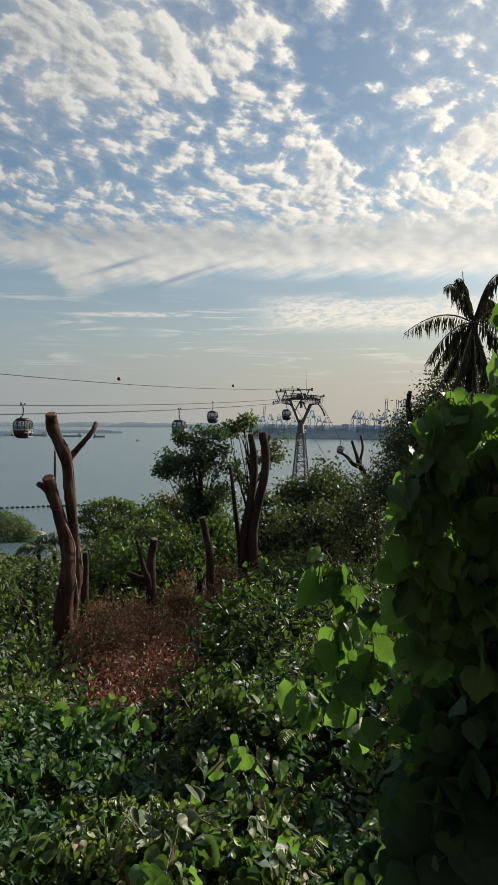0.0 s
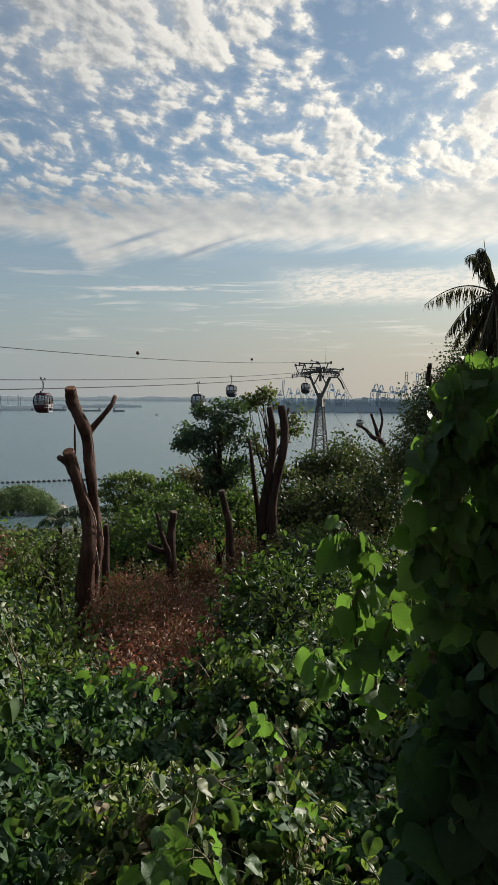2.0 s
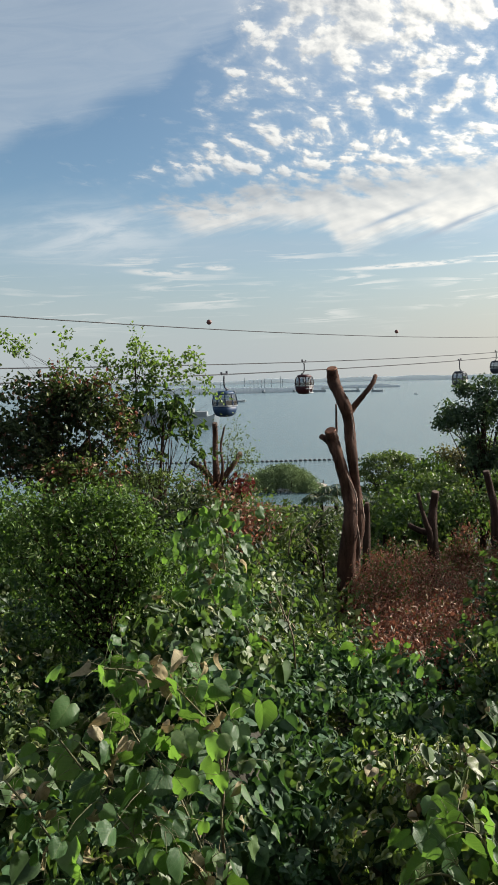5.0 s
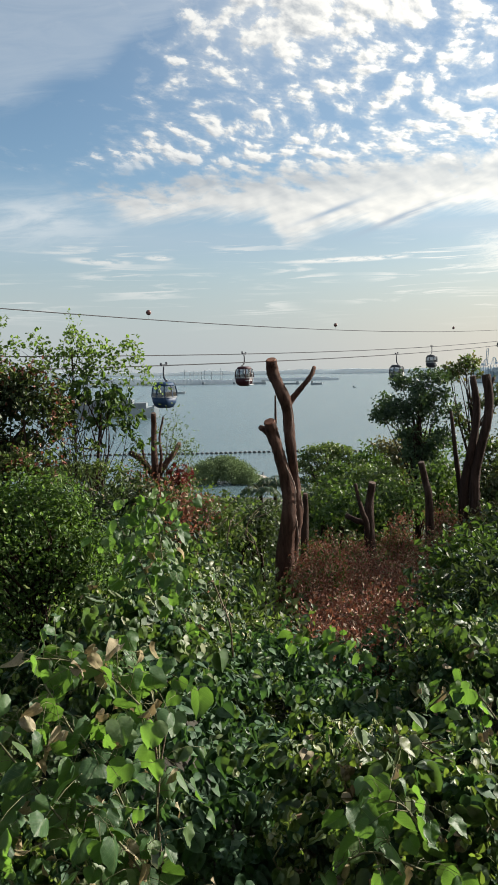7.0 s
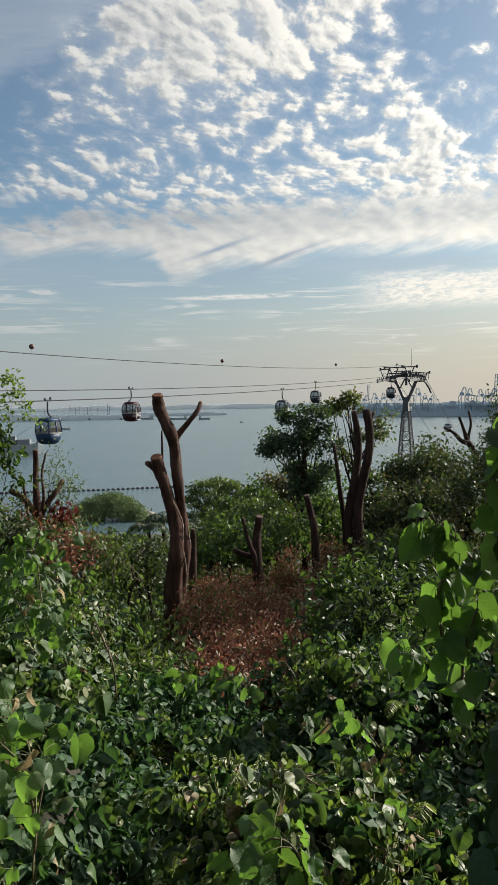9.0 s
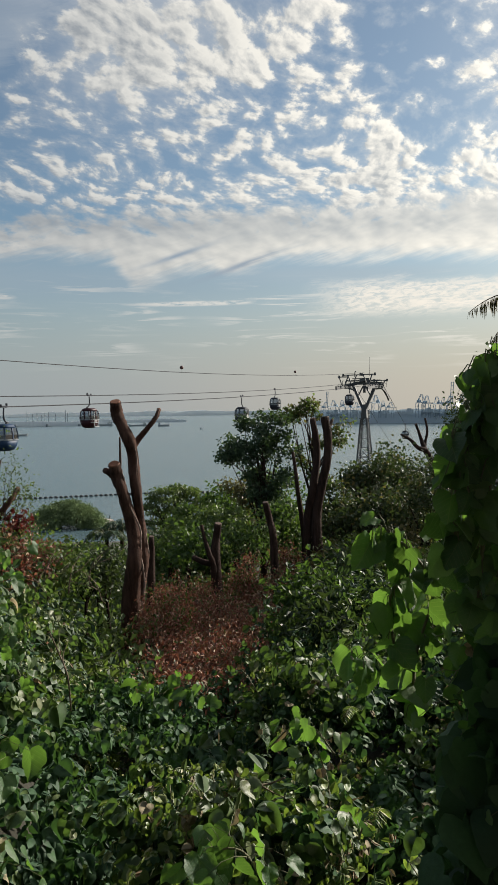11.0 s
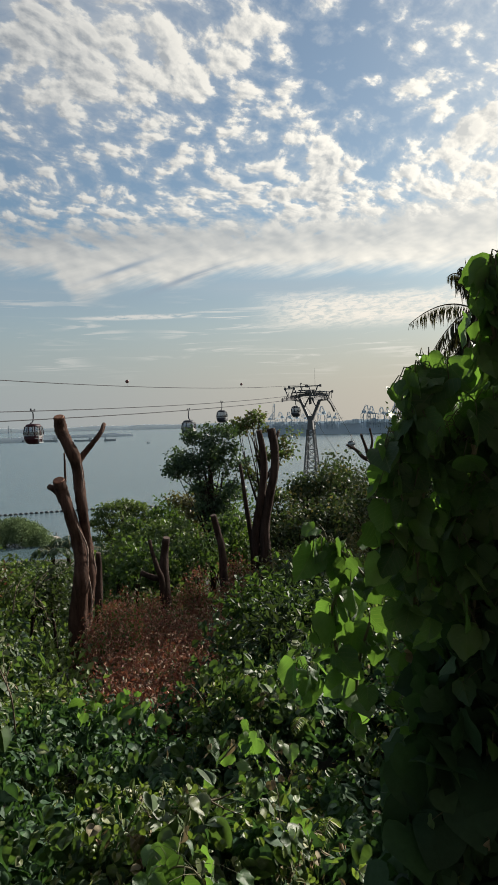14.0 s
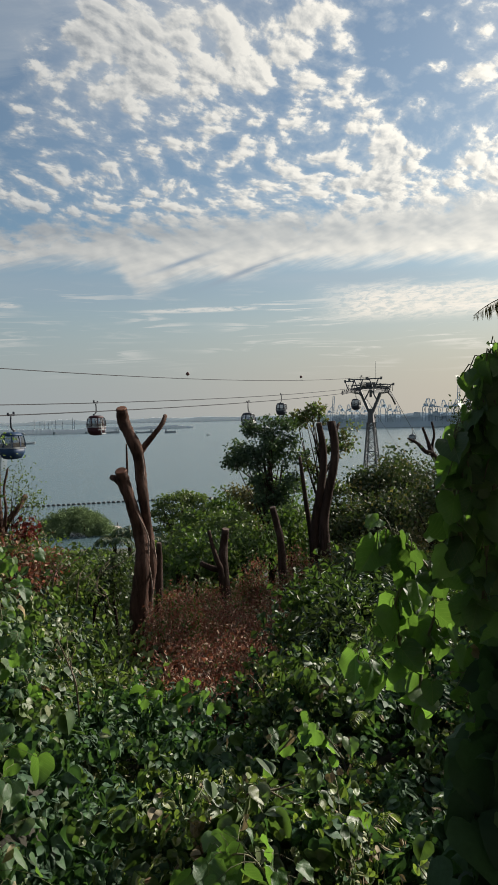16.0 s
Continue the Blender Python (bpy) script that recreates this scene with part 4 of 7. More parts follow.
def gondola(paint, colour):
    """Rounded cabin: lower shell, window band with panes and posts, roof, door line, hanger arm and grip. Origin at the grip."""
    t = thing("gondola", (0, 0, 0), f"rounded {colour} cable car cabin hanging from the rope", "gondola", "gondolas")
    zc = -2.45
    prof = [(-1.14, 0.42), (-1.04, 0.70), (-0.72, 0.91), (-0.2, 1.0), (0.25, 0.98), (0.75, 0.86), (0.98, 0.70), (1.06, 0.46)]

    def ring(h, w, k=1.0, n=32):
        out = []
        for i in range(n):
            a = 2 * math.pi * i / n
            c, s = math.cos(a), math.sin(a)
            q = (abs(c) ** 3.2 + abs(s) ** 3.2) ** (-1 / 3.2)
            out.append((c * q * w * 1.02 * k, s * q * w * 0.95 * k, zc + h))
        return out

    def shell(name, hs, material, label=""):
        bm = bmesh.new()
        rows_ = [[bm.verts.new(p) for p in ring(h, w)] for h, w in hs]
        n = len(rows_[0])
        for a, b in zip(rows_, rows_[1:]):
            for i in range(n):
                bm.faces.new((a[i], a[(i + 1) % n], b[(i + 1) % n], b[i]))
        bm.faces.new(rows_[0])
        bm.faces.new(rows_[-1])
        return part(name, bm, material, t, label, True)

    shell("lower_shell", prof[:4], paint)
    bm = bmesh.new()
    for sx in (-1, 1):
        box(bm, (sx * 0.62, 0, zc - 0.32), (0.42, 1.35, 0.16))
        box(bm, (sx * 0.80, 0, zc - 0.05), (0.10, 1.35, 0.42))
    bmesh.ops.bevel(bm, geom=bm.edges[:], offset=0.03, segments=1, affect="EDGES")
    part("bench", bm, M_GREYP, t)
    shell("roof", prof[5:], paint)
    lo, mid, hi = ring(-0.18, 0.995), ring(0.27, 0.97), ring(0.74, 0.865)
    for k in range(8):
        bm = bmesh.new()
        idx = [(4 * k + j) % 32 for j in range(5)]
        vs = [[bm.verts.new(r[i]) for i in idx] for r in (lo, mid, hi)]
        for a, b in zip(vs, vs[1:]):
            for j in range(4):
                bm.faces.new((a[j], a[j + 1], b[j + 1], b[j]))
        part("window_pane", bm, M_GLASS, t, "tinted pane")
        bm = bmesh.new()
        i = idx[0]
        beam(bm, lo[i], mid[i], 0.09)
        beam(bm, mid[i], hi[i], 0.09)
        part("window_post", bm, paint, t)
    bm = bmesh.new()
    for h, w in ((-0.50, 0.955), (-0.55, 0.945)):
        r = ring(h, w, 1.012)
        for i in (20, 21, 22, 23, 24, 25, 26, 27):
            beam(bm, r[i], r[i + 1], 0.04)
    part("stripe", bm, M_TRIM, t, "pale painted stripe")
    bm = bmesh.new()
    for h, w in ((-0.24, 1.005), (-0.17, 1.0)):
        r = ring(h, w, 1.012)
        for a, b in zip(r, r[1:] + r[:1]):
            beam(bm, a, b, 0.035)
    part("belt_trim", bm, M_TRIM, t)
    for sx in (-1, 1):
        bm = bmesh.new()
        box(bm, (sx * 0.35, -0.93, zc - 0.15), (0.04, 0.05, 1.5))
        part("door_edge", bm, M_TRIM, t)
    bm = bmesh.new()
    box(bm, (0, -0.98, zc - 0.95), (0.9, 0.14, 0.10))
    part("ski_rack", bm, M_TRIM, t)
    part("hanger_arm", tubes_mesh("hanger_arm", [[(0.0, 0, -0.1, 0.07), (0.05, 0, -0.5, 0.07), (0.02, 0, -0.95, 0.075), (-0.16, 0, -1.2, 0.075), (-0.5, 0, -1.32, 0.07), (-0.2, 0, -1.42, 0.09)]], M_GREYP, 8, 0, 3), M_GREYP, t)
    bm = bmesh.new()
    box(bm, (0, 0, 0.02), (0.75, 0.22, 0.16))
    box(bm, (-0.35, 0, 0.14), (0.16, 0.16, 0.3))
    box(bm, (0.35, 0, 0.10), (0.16, 0.16, 0.22))
    bmesh.ops.bevel(bm, geom=bm.edges[:], offset=0.03, segments=1, affect="EDGES")
    part("grip", bm, M_GREYP, t)
    return t


def build_ropeway():
    rope("haul_rope", -1, -2, 190, 0.042, lambda u: rope_z(-1, u), "dark steel haul rope of the cable car")
    rope("haul_rope", 1, -2, 190, 0.042, lambda u: rope_z(1, u), "dark steel haul rope of the cable car")
    rope("haul_rope", -1, 2, -130, 0.042, lambda u: rope_z(-1, u), "dark steel haul rope going down past the tower")
    rope("haul_rope", 1, 2, -130, 0.042, lambda u: rope_z(1, u), "dark steel haul rope going down past the tower")
    top = lambda u: EYE + 6.6 - 0.0602 * u + 0.000312 * u * u
    rope("signal_cable", 0, 0, 190, 0.036, top, "dark overhead signal cable above the ropeway")
    for u in (103.9, 74.5, 39.2):
        x, y = line_pt(0, u)
        me = bmesh.new()
        bmesh.ops.create_uvsphere(me, u_segments=16, v_segments=10, radius=0.2)
        bmesh.ops.create_cone(me, segments=16, radius1=0.21, radius2=0.21, depth=0.05, cap_ends=True)
        ob = part("marker_ball", me, M_BALL, None, smooth=True)
        ob.location = (x, y, top(u) + 0.53)
        part("bracket", tubes_mesh("bracket", [[(0, 0, -0.53, 0.006), (0, 0, -0.16, 0.006)]], M_CABLE, 6, 0, 1), M_CABLE, ob)
        tagged(ob, "dark red round aviation marker ball on a cable", "marker ball", "marker balls")
    spots = {"blue": (M_BLUE, [(-1, 105.7)]), "red": (M_REDP, [(1, 87.3)]), "dark grey": (M_GREYP, [(-1, 65.4), (1, 39.9), (-1, 20.5), (1, -12.0), (-1, -23.5)])}
    for colour, (paint, places) in spots.items():
        src = gondola(paint, colour)
        for i, (side, u) in enumerate(places):
            x, y = line_pt(side, u)
            m = Matrix.Translation((x, y, rope_z(side, u))) @ Matrix.Rotation(math.atan2(-0.831, -0.556) + (math.pi if side > 0 else 0), 4, "Z") @ Matrix.Diagonal((0.82, 0.82, 0.86, 1))
            if i == 0:
                src.matrix_basis = m
            else:
                copy_thing(src, Matrix()).matrix_basis = m


def build_tower():
    x0, y0 = line_pt(0, 0)
    zt = EYE
    gz = ground_z(x0, y0)
    t = thing("ropeway_tower", (x0, y0, gz), "dark grey steel ropeway tower with lattice legs and forked head", "tower")
    rot = math.atan2(-0.831, -0.556)
    F = Matrix.Rotation(rot, 4, "Z")      # local x along the rope towards the viewer, y across

    def L(x, y, z):
        v = F @ Vector((x, y, 0))
        return (v.x, v.y, zt + z - gz)

    zb, zk = gz - zt, -2.5
    corners = [(-1, -1), (1, -1), (1, 1), (-1, 1)]

    def half(z):
        return 0.60 + (zk - z) * 0.078

    for cx, cy in corners:
        bm = bmesh.new()
        beam(bm, L(cx * half(zb), cy * half(zb), zb), L(cx * half(zk), cy * half(zk), zk), 0.22)
        part("lattice_leg", bm, M_STEEL, t)
    z = zk
    while z > zb + 1:
        z2 = max(zb, z - 2 * half(z) * 0.95)
        bm = bmesh.new()
        for (ax, ay), (bx, by) in zip(corners, corners[1:] + corners[:1]):
            beam(bm, L(ax * half(z), ay * half(z), z), L(bx * half(z2), by * half(z2), z2), 0.11)
            beam(bm, L(bx * half(z), by * half(z), z), L(ax * half(z2), ay * half(z2), z2), 0.11)
            beam(bm, L(ax * half(z2), ay * half(z2), z2), L(bx * half(z2), by * half(z2), z2), 0.11)
        part("lattice_panel", bm, M_STEEL, t)
        z = z2
    bm = bmesh.new()
    vs = []
    for zz, w in ((zk, 0.60), (-1.2, 0.50), (0.3, 0.46)):
        vs.append([bm.verts.new(L(cx * w, cy * w, zz)) for cx, cy in corners])
    for a, b in zip(vs, vs[1:]):
        for i in range(4):
            bm.faces.new((a[i], a[(i + 1) % 4], b[(i + 1) % 4], b[i]))
    bm.faces.new(vs[0])
    bm.faces.new(vs[-1])
    part("shaft", bm, M_STEEL, t)
    bm = bmesh.new()
    box(bm, L(0, 0, zk), (1.7, 1.7, 0.12), None)
    part("landing", bm, M_STEEL, t)
    for s in (-1, 1):
        bm = bmesh.new()
        beam(bm, L(0, s * 0.25, -0.6), L(0, s * 2.3, 4.2), 0.55, 0.52)
        part("fork_arm", bm, M_STEEL, t)
        bm = bmesh.new()
        beam(bm, L(0, s * 1.3, 1.9), L(0, s * 0.2, 4.0), 0.24)
        part("fork_brace", bm, M_STEEL, t)
    bm = bmesh.new()
    beam(bm, L(0, 0, 2.6), L(0, 0, 4.3), 0.4)
    part("centre_post", bm, M_STEEL, t)
    bm = bmesh.new()
    beam(bm, L(0, -3.9, 4.0), L(0, -1.5, 4.5), 0.55, 0.6)
    beam(bm, L(0, -1.5, 4.5), L(0, 1.5, 4.5), 0.55, 0.6)
    beam(bm, L(0, 1.5, 4.5), L(0, 3.9, 4.3), 0.55, 0.6)
    beam(bm, L(0.8, -3.4, 5.0), L(0.8, 3.4, 5.0), 0.22)
    beam(bm, L(-0.8, -3.4, 5.0), L(-0.8, 3.4, 5.0), 0.22)
    part("crossbeam", bm, M_STEEL, t)
    for s in (-1, 1):
        zr = lambda x: rope_z(s, x) - zt
        xs = [9.0 - 1.3 * i for i in range(14)]
        bm = bmesh.new()
        pts = [L(x, s * 3.0, 4.2 - (0.006 if x > 0 else 0.040) * x * x - 0.45) for x in xs]
        for a, b in zip(pts, pts[1:]):
            beam(bm, a, b, 0.34, 0.50)
        for a in (pts[3], pts[6], pts[9]):
            beam(bm, a, L(0, s * 2.4, 3.3), 0.22)
        tr = part("sheave_train", bm, M_STEEL, t)
        for x, a in zip(xs, pts):
            bm = bmesh.new()
            m = Matrix.Translation(Vector(a) + Vector((0, 0, 0.28))) @ F @ Matrix.Rotation(math.pi / 2, 4, "X")
            bmesh.ops.create_cone(bm, segments=14, radius1=0.27, radius2=0.27, depth=0.12, cap_ends=True, matrix=m)
            part("sheave_wheel", bm, M_GREYP, tr)
        bm = bmesh.new()
        for x in (2.0, 0, -2.0):
            beam(bm, L(x, s * 3.9, 3.7), L(x, s * 3.9, 5.0), 0.07)
        beam(bm, L(2.4, s * 3.9, 5.0), L(-2.4, s * 3.9, 5.0), 0.07)
        beam(bm, L(2.4, s * 3.9, 4.4), L(-2.4, s * 3.9, 4.4), 0.06)
        box(bm, L(0, s * 3.6, 3.65), (0.7, 0.7, 0.06))
        part("service_platform", bm, M_STEEL, t)
        # lifting frames over the ropes
        for x, y, zz, w in (((1.5, -2.0, 6.1, 1.9), (5.5, -2.6, 5.6, 0.9)) if s < 0 else ((7.5, 2.7, 5.9, 1.4), (-1.5, 2.9, 5.0, 1.3))):
            bm = bmesh.new()
            beam(bm, L(x, y - w, zz), L(x, y + w, zz), 0.2)
            for k in (-1, 1):
                beam(bm, L(x, y + k * 0.25, zz - 1.7), L(x, y + k * 0.85, zz), 0.2)
                beam(bm, L(x, y + k * w, zz - 0.22), L(x, y + k * w, zz + 0.3), 0.3)
            part("lifting_frame", bm, M_STEEL, t)
    bm = bmesh.new()
    beam(bm, L(0, -2.4, 5.4), L(0, 1.0, 5.4), 0.2)
    box(bm, L(0, 0, 5.1), (1.6, 1.2, 0.7))
    part("head_frame", bm, M_STEEL, t)
    part("antenna", tubes_mesh("antenna", [[(*L(1.2, 1.4, 5.9), 0.04), (*L(1.2, 1.4, 9.6), 0.02)]], M_STEEL, 6, 0, 1), M_STEEL, t)
    part("lamp_post", tubes_mesh("lamp_post", [[(*L(-1.5, -2.4, 5.9), 0.06), (*L(-1.5, -2.4, 6.6), 0.06), (*L(-1.2, -2.2, 6.9), 0.10), (*L(-0.9, -2.0, 6.8), 0.12)]], M_STEEL, 6, 0, 2), M_STEEL, t)


build_ropeway()
build_tower()


# ------------------------------------------------------------------ trees and trunks
def bole(name, d, lines, label, material=None, wob=0.05, cuts=True, group="pruned trunks"):
    """A lopped tree: stems given as (azimuth, elevation, radius) at d metres, each with a sawn top."""
    b = P(lines[0][1][-1][0], lines[0][1][-1][1], d)
    gz = ground_z(b.x, b.y)
    t = thing(name, (b.x, b.y, gz), label, "tree trunk", group)
    for k, (kind, ln) in enumerate(lines):
        pts = []
        for i, (az, el, r, *lean) in enumerate(ln):
            depth = d + (0.12 * k if k != 1 else -0.14) + 0.1 * math.sin(i * 1.7 + k) if kind != "bark_strip" else d - 0.24
            p = P(az, el, depth + (lean[0] if lean else 0.0))
            pts.append((p.x - b.x, p.y - b.y, p.z - gz, r))
        if kind == "stem":
            x, y, z, r = pts[-1]
            if z > 0.02:
                pts.append((x * 0.9, y * 0.9, -0.15, r * 1.25))
        mat_ = M_STRIP if kind == "bark_strip" else material or M_BARK
        m = tubes_mesh(kind, [pts], mat_, 14, wob * (5 if kind == "bark_strip" else 1), 4)
        st = part(kind, m, mat_, t, "pale torn edge of bark" if kind == "bark_strip" else "")
        if cuts and kind != "bark_strip":
            a, c = Vector(pts[0][:3]), Vector(pts[1][:3])
            dd = (a - c).normalized()
            bm = bmesh.new()
            mm = Matrix.Translation(a + dd * 0.006) @ dd.to_track_quat("Z", "Y").to_matrix().to_4x4()
            bmesh.ops.create_cone(bm, segments=14, radius1=pts[0][3] * 0.97, radius2=pts[0][3] * 0.9, depth=0.02, cap_ends=True, matrix=mm)
            part("sawn_end", bm, M_CUTD if material else M_CUT, st, "weathered brown sawn end" if material else "orange-brown sawn end")
    return t


def build_trunks():
    bole("lopped_tree", 15.0, [
        ("stem", [(0.04, 0.45, 0.103), (0.16, -0.44, 0.122), (0.55, -1.41, 0.112), (0.98, -2.39, 0.126), (1.24, -3.36, 0.107), (1.32, -4.49, 0.112), (1.42, -5.63, 0.107), (1.55, -6.92, 0.099), (1.67, -8.20, 0.095), (1.82, -9.48, 0.107), (1.89, -10.91, 0.122), (1.66, -12.47, 0.138), (1.39, -14.16, 0.159)]),
        ("stem", [(-0.13, -4.16, 0.113, -0.24), (0.07, -5.02, 0.122, -0.08), (0.45, -6.23, 0.112), (0.81, -7.53, 0.120), (1.16, -8.82, 0.138), (1.31, -10.09, 0.133), (1.24, -11.35, 0.150), (1.12, -12.60, 0.168), (0.95, -14.29, 0.189)]),
        ("branch", [(3.24, -0.16, 0.041), (3.02, -0.73, 0.045), (2.45, -1.45, 0.050), (1.74, -2.28, 0.060), (1.20, -2.98, 0.075)]),
        ("branch", [(-0.79, -4.62, 0.056, -0.3), (-0.48, -4.76, 0.065, -0.3), (-0.05, -5.15, 0.080, -0.36)]),
        ("bark_strip", [(0.27, -4.40, 0.008), (0.62, -5.36, 0.012), (0.88, -6.57, 0.013), (1.09, -7.54, 0.013), (1.51, -8.43, 0.014), (1.76, -9.32, 0.015), (1.73, -10.90, 0.013), (1.87, -11.86, 0.014), (1.97, -12.96, 0.013), (1.86, -13.88, 0.010)]),
        ("branch", [(0.32, -2.24, 0.016), (0.33, -3.18, 0.021), (0.33, -4.30, 0.026)]),
        ("bark_strip", [(2.11, -9.26, 0.008, 0.12), (2.22, -10.14, 0.013, 0.12), (2.31, -10.85, 0.012, 0.12), (2.13, -11.71, 0.011, 0.12), (2.04, -12.65, 0.008, 0.12)]),
        ("bark_strip", [(1.43, -2.96, 0.006, 0.14), (1.55, -3.69, 0.010, 0.14), (1.60, -4.83, 0.006, 0.14)]),
    ], "tall forked brown trunk lopped to bare stems", wob=0.085)
    bole("lopped_tree", 15.8, [("stem", [(2.52, -9.6, 0.05), (2.50, -11.0, 0.075), (2.45, -14.3, 0.09)])], "thin dark bare stem beside the lopped trunk", M_BARKD)
    bole("lopped_tree", 22.0, [
        ("stem", [(14.70, -0.93, 0.082), (15.02, -3.0, 0.102), (14.95, -4.6, 0.107), (14.66, -6.38, 0.115), (14.30, -8.46, 0.131), (14.24, -11.2, 0.156)]),
        ("stem", [(15.62, -0.84, 0.123), (15.88, -2.67, 0.119), (15.75, -4.2, 0.123), (15.45, -5.6, 0.123), (14.98, -8.00, 0.139), (15.04, -10.47, 0.156), (15.25, -12.0, 0.180)]),
        ("branch", [(16.18, -1.04, 0.045), (16.0, -1.5, 0.049), (15.85, -2.1, 0.066)]),
        ("stem", [(13.22, -3.45, 0.045), (13.45, -5.2, 0.057), (13.6, -6.6, 0.066), (13.85, -8.4, 0.074), (14.1, -10.8, 0.098)]),
    ], "pair of dark lopped trunks standing close together", M_BARKD)
    bole("tree_stump", 18.0, [("stem", [(11.12, -7.2, 0.074), (11.45, -8.6, 0.082), (11.70, -9.76, 0.090), (11.8, -13.4, 0.107)])], "leaning dark stump with a pale sawn top", M_BARKD)
    bole("tree_stump", 17.0, [
        ("stem", [(7.55, -8.75, 0.082), (7.4, -9.8, 0.090), (7.3, -11.2, 0.115), (7.4, -13.8, 0.131)]),
        ("stem", [(6.30, -8.85, 0.037), (6.5, -9.8, 0.041), (6.85, -11.0, 0.057), (7.2, -12.4, 0.066)]),
        ("branch", [(5.65, -11.2, 0.057), (6.4, -11.55, 0.066), (7.2, -11.7, 0.082)]),
    ], "low forked stump with short sawn arms", M_BARKD)
    bole("tree_stump", 12.0, [
        ("stem", [(-8.85, -3.45, 0.040), (-8.85, -4.6, 0.042), (-8.88, -6.2, 0.048), (-8.80, -8.0, 0.062), (-8.7, -12.0, 0.074)]),
        ("branch", [(-8.15, -3.74, 0.014), (-8.45, -5.2, 0.017), (-8.35, -6.6, 0.022), (-8.5, -7.8, 0.031)]),
        ("branch", [(-7.0, -5.75, 0.040), (-7.4, -6.4, 0.042), (-8.2, -7.4, 0.048), (-8.7, -8.3, 0.055)]),
        ("branch", [(-10.6, -6.3, 0.046), (-10.0, -6.7, 0.048), (-9.4, -7.3, 0.050), (-8.9, -8.2, 0.055)]),
        ("branch", [(-9.75, -6.0, 0.019), (-9.6, -7.0, 0.022), (-9.4, -9.0, 0.028), (-9.2, -11.0, 0.031)]),
    ], "reddish brown lopped shrub stump with short arms", M_BARK)
    bole("bare_branch", 30.0, [
        ("stem", [(22.28, -1.40, 0.045), (22.6, -2.3, 0.06), (22.9, -3.2, 0.10), (23.45, -4.2, 0.13), (24.0, -6.5, 0.16), (24.2, -9.5, 0.18)]),
        ("branch", [(21.2, -2.15, 0.03), (21.9, -2.55, 0.06), (22.4, -3.1, 0.08), (22.95, -3.3, 0.10)]),
        ("branch", [(22.94, -1.00, 0.04), (23.1, -1.9, 0.045), (22.95, -2.7, 0.055), (22.9, -3.3, 0.08)]),
    ], "bare dark lopped tree with short crooked arms", M_BARKD)
    bole("bare_branch", 22.0, [("stem", [(26.45, 2.3, 0.06), (26.35, 1.4, 0.07), (26.5, 0.3, 0.09), (26.9, -1.5, 0.11), (27.2, -5.0, 0.13)])], "bare dark lopped stem above the bushes", M_BARKD)
    bole("bare_branch", 10.5, [("branch", [(-16.3, -7.9, 0.02), (-15.2, -8.3, 0.03), (-14.1, -8.75, 0.035), (-13.2, -9.3, 0.04), (-12.3, -9.9, 0.045)])], "pale fallen branch among the bushes", M_TWIG, cuts=False)


def crown_points(rng, blobs, n, clump, per, even=0.7):
    """Leaf places gathered in clumps inside the blobs (centre, radii), denser near their skin, with gaps."""
    vol = np.array([b[1][0] * b[1][1] * b[1][2] for b in blobs]) ** even
    nc = max(1, n // per)
    which = rng.choice(len(blobs), nc, p=vol / vol.sum())
    c = np.array([b[0] for b in blobs])[which]
    r = np.array([b[1] for b in blobs])[which]
    d = unit(rng.normal(size=(nc, 3)))
    rad = rng.uniform(0.25, 1.0, (nc, 1)) ** 0.45
    cc = c + d * rad * r
    pos = np.repeat(cc, per, axis=0) + rng.normal(size=(nc * per, 3)) * clump * np.array([1, 1, 0.75])
    return cc, pos, np.repeat(d, per, axis=0)


def tree(name, base, blobs, n, size, kinds, material, label, seed, clump=0.18, per=14, bark=None, trunk_r=0.09, up=0.6, hang=0.35, category="tree", group="", accent=None, accent_name="withered_foliage", limbs=14, even=0.7, lump=2.6):
    """Tapered trunk with limbs into the crown, and a crown of many small leaves in clumps."""
    rng = np.random.default_rng(seed)
    base = Vector(base)
    t = thing(name, base, label, category, group)
    cc, pos, out = crown_points(rng, blobs, n, clump * lump ** 0.38, int(per * lump), even)
    N = len(pos)
    nrm = unit(np.array([0, 0, up]) + out * 0.5 + rng.normal(size=(N, 3)) * 0.55)
    tip = unit(out * 0.5 + rng.normal(size=(N, 3)) * 0.8 + np.array([0, 0, -hang]))
    sz = size * rng.uniform(0.6, 1.25, N)
    o = np.array(base)
    if accent:
        k = rng.random(N) < accent[1]
        co, f = leaves_np(pos[k] - o, tip[k], nrm[k], sz[k], kinds, rng)
        part(accent_name, mesh_np(accent_name, co, f, accent[0]), None, t)
        pos, tip, nrm, sz = pos[~k], tip[~k], nrm[~k], sz[~k]
    co, f = leaves_np(pos - o, tip, nrm, sz, kinds, rng)
    part("crown", mesh_np("crown", co, f, material), None, t)
    mid = np.mean([b[0] for b in blobs], axis=0)
    top = Vector(mid) - base
    part("trunk", tubes_mesh("trunk", [[(0, 0, -0.3, trunk_r * 1.3), (top.x * 0.35, top.y * 0.35, top.z * 0.45, trunk_r), (top.x, top.y, top.z, trunk_r * 0.5)]], bark or M_BARKD, 9, 0.05, 4), None, t)
    lines = []
    for i in rng.choice(len(cc), min(limbs, len(cc)), replace=False):
        e = Vector(cc[i]) - base
        s = top * float(rng.uniform(0.45, 0.95))
        m = (s + e) / 2 + Vector(rng.normal(size=3) * 0.08)
        lines.append([(*s, trunk_r * 0.4), (*m, trunk_r * 0.22), (*e, trunk_r * 0.06)])
    part("branching", tubes_mesh("branching", lines, bark or M_BARKD, 5, 0.05, 2), None, t)
    return t


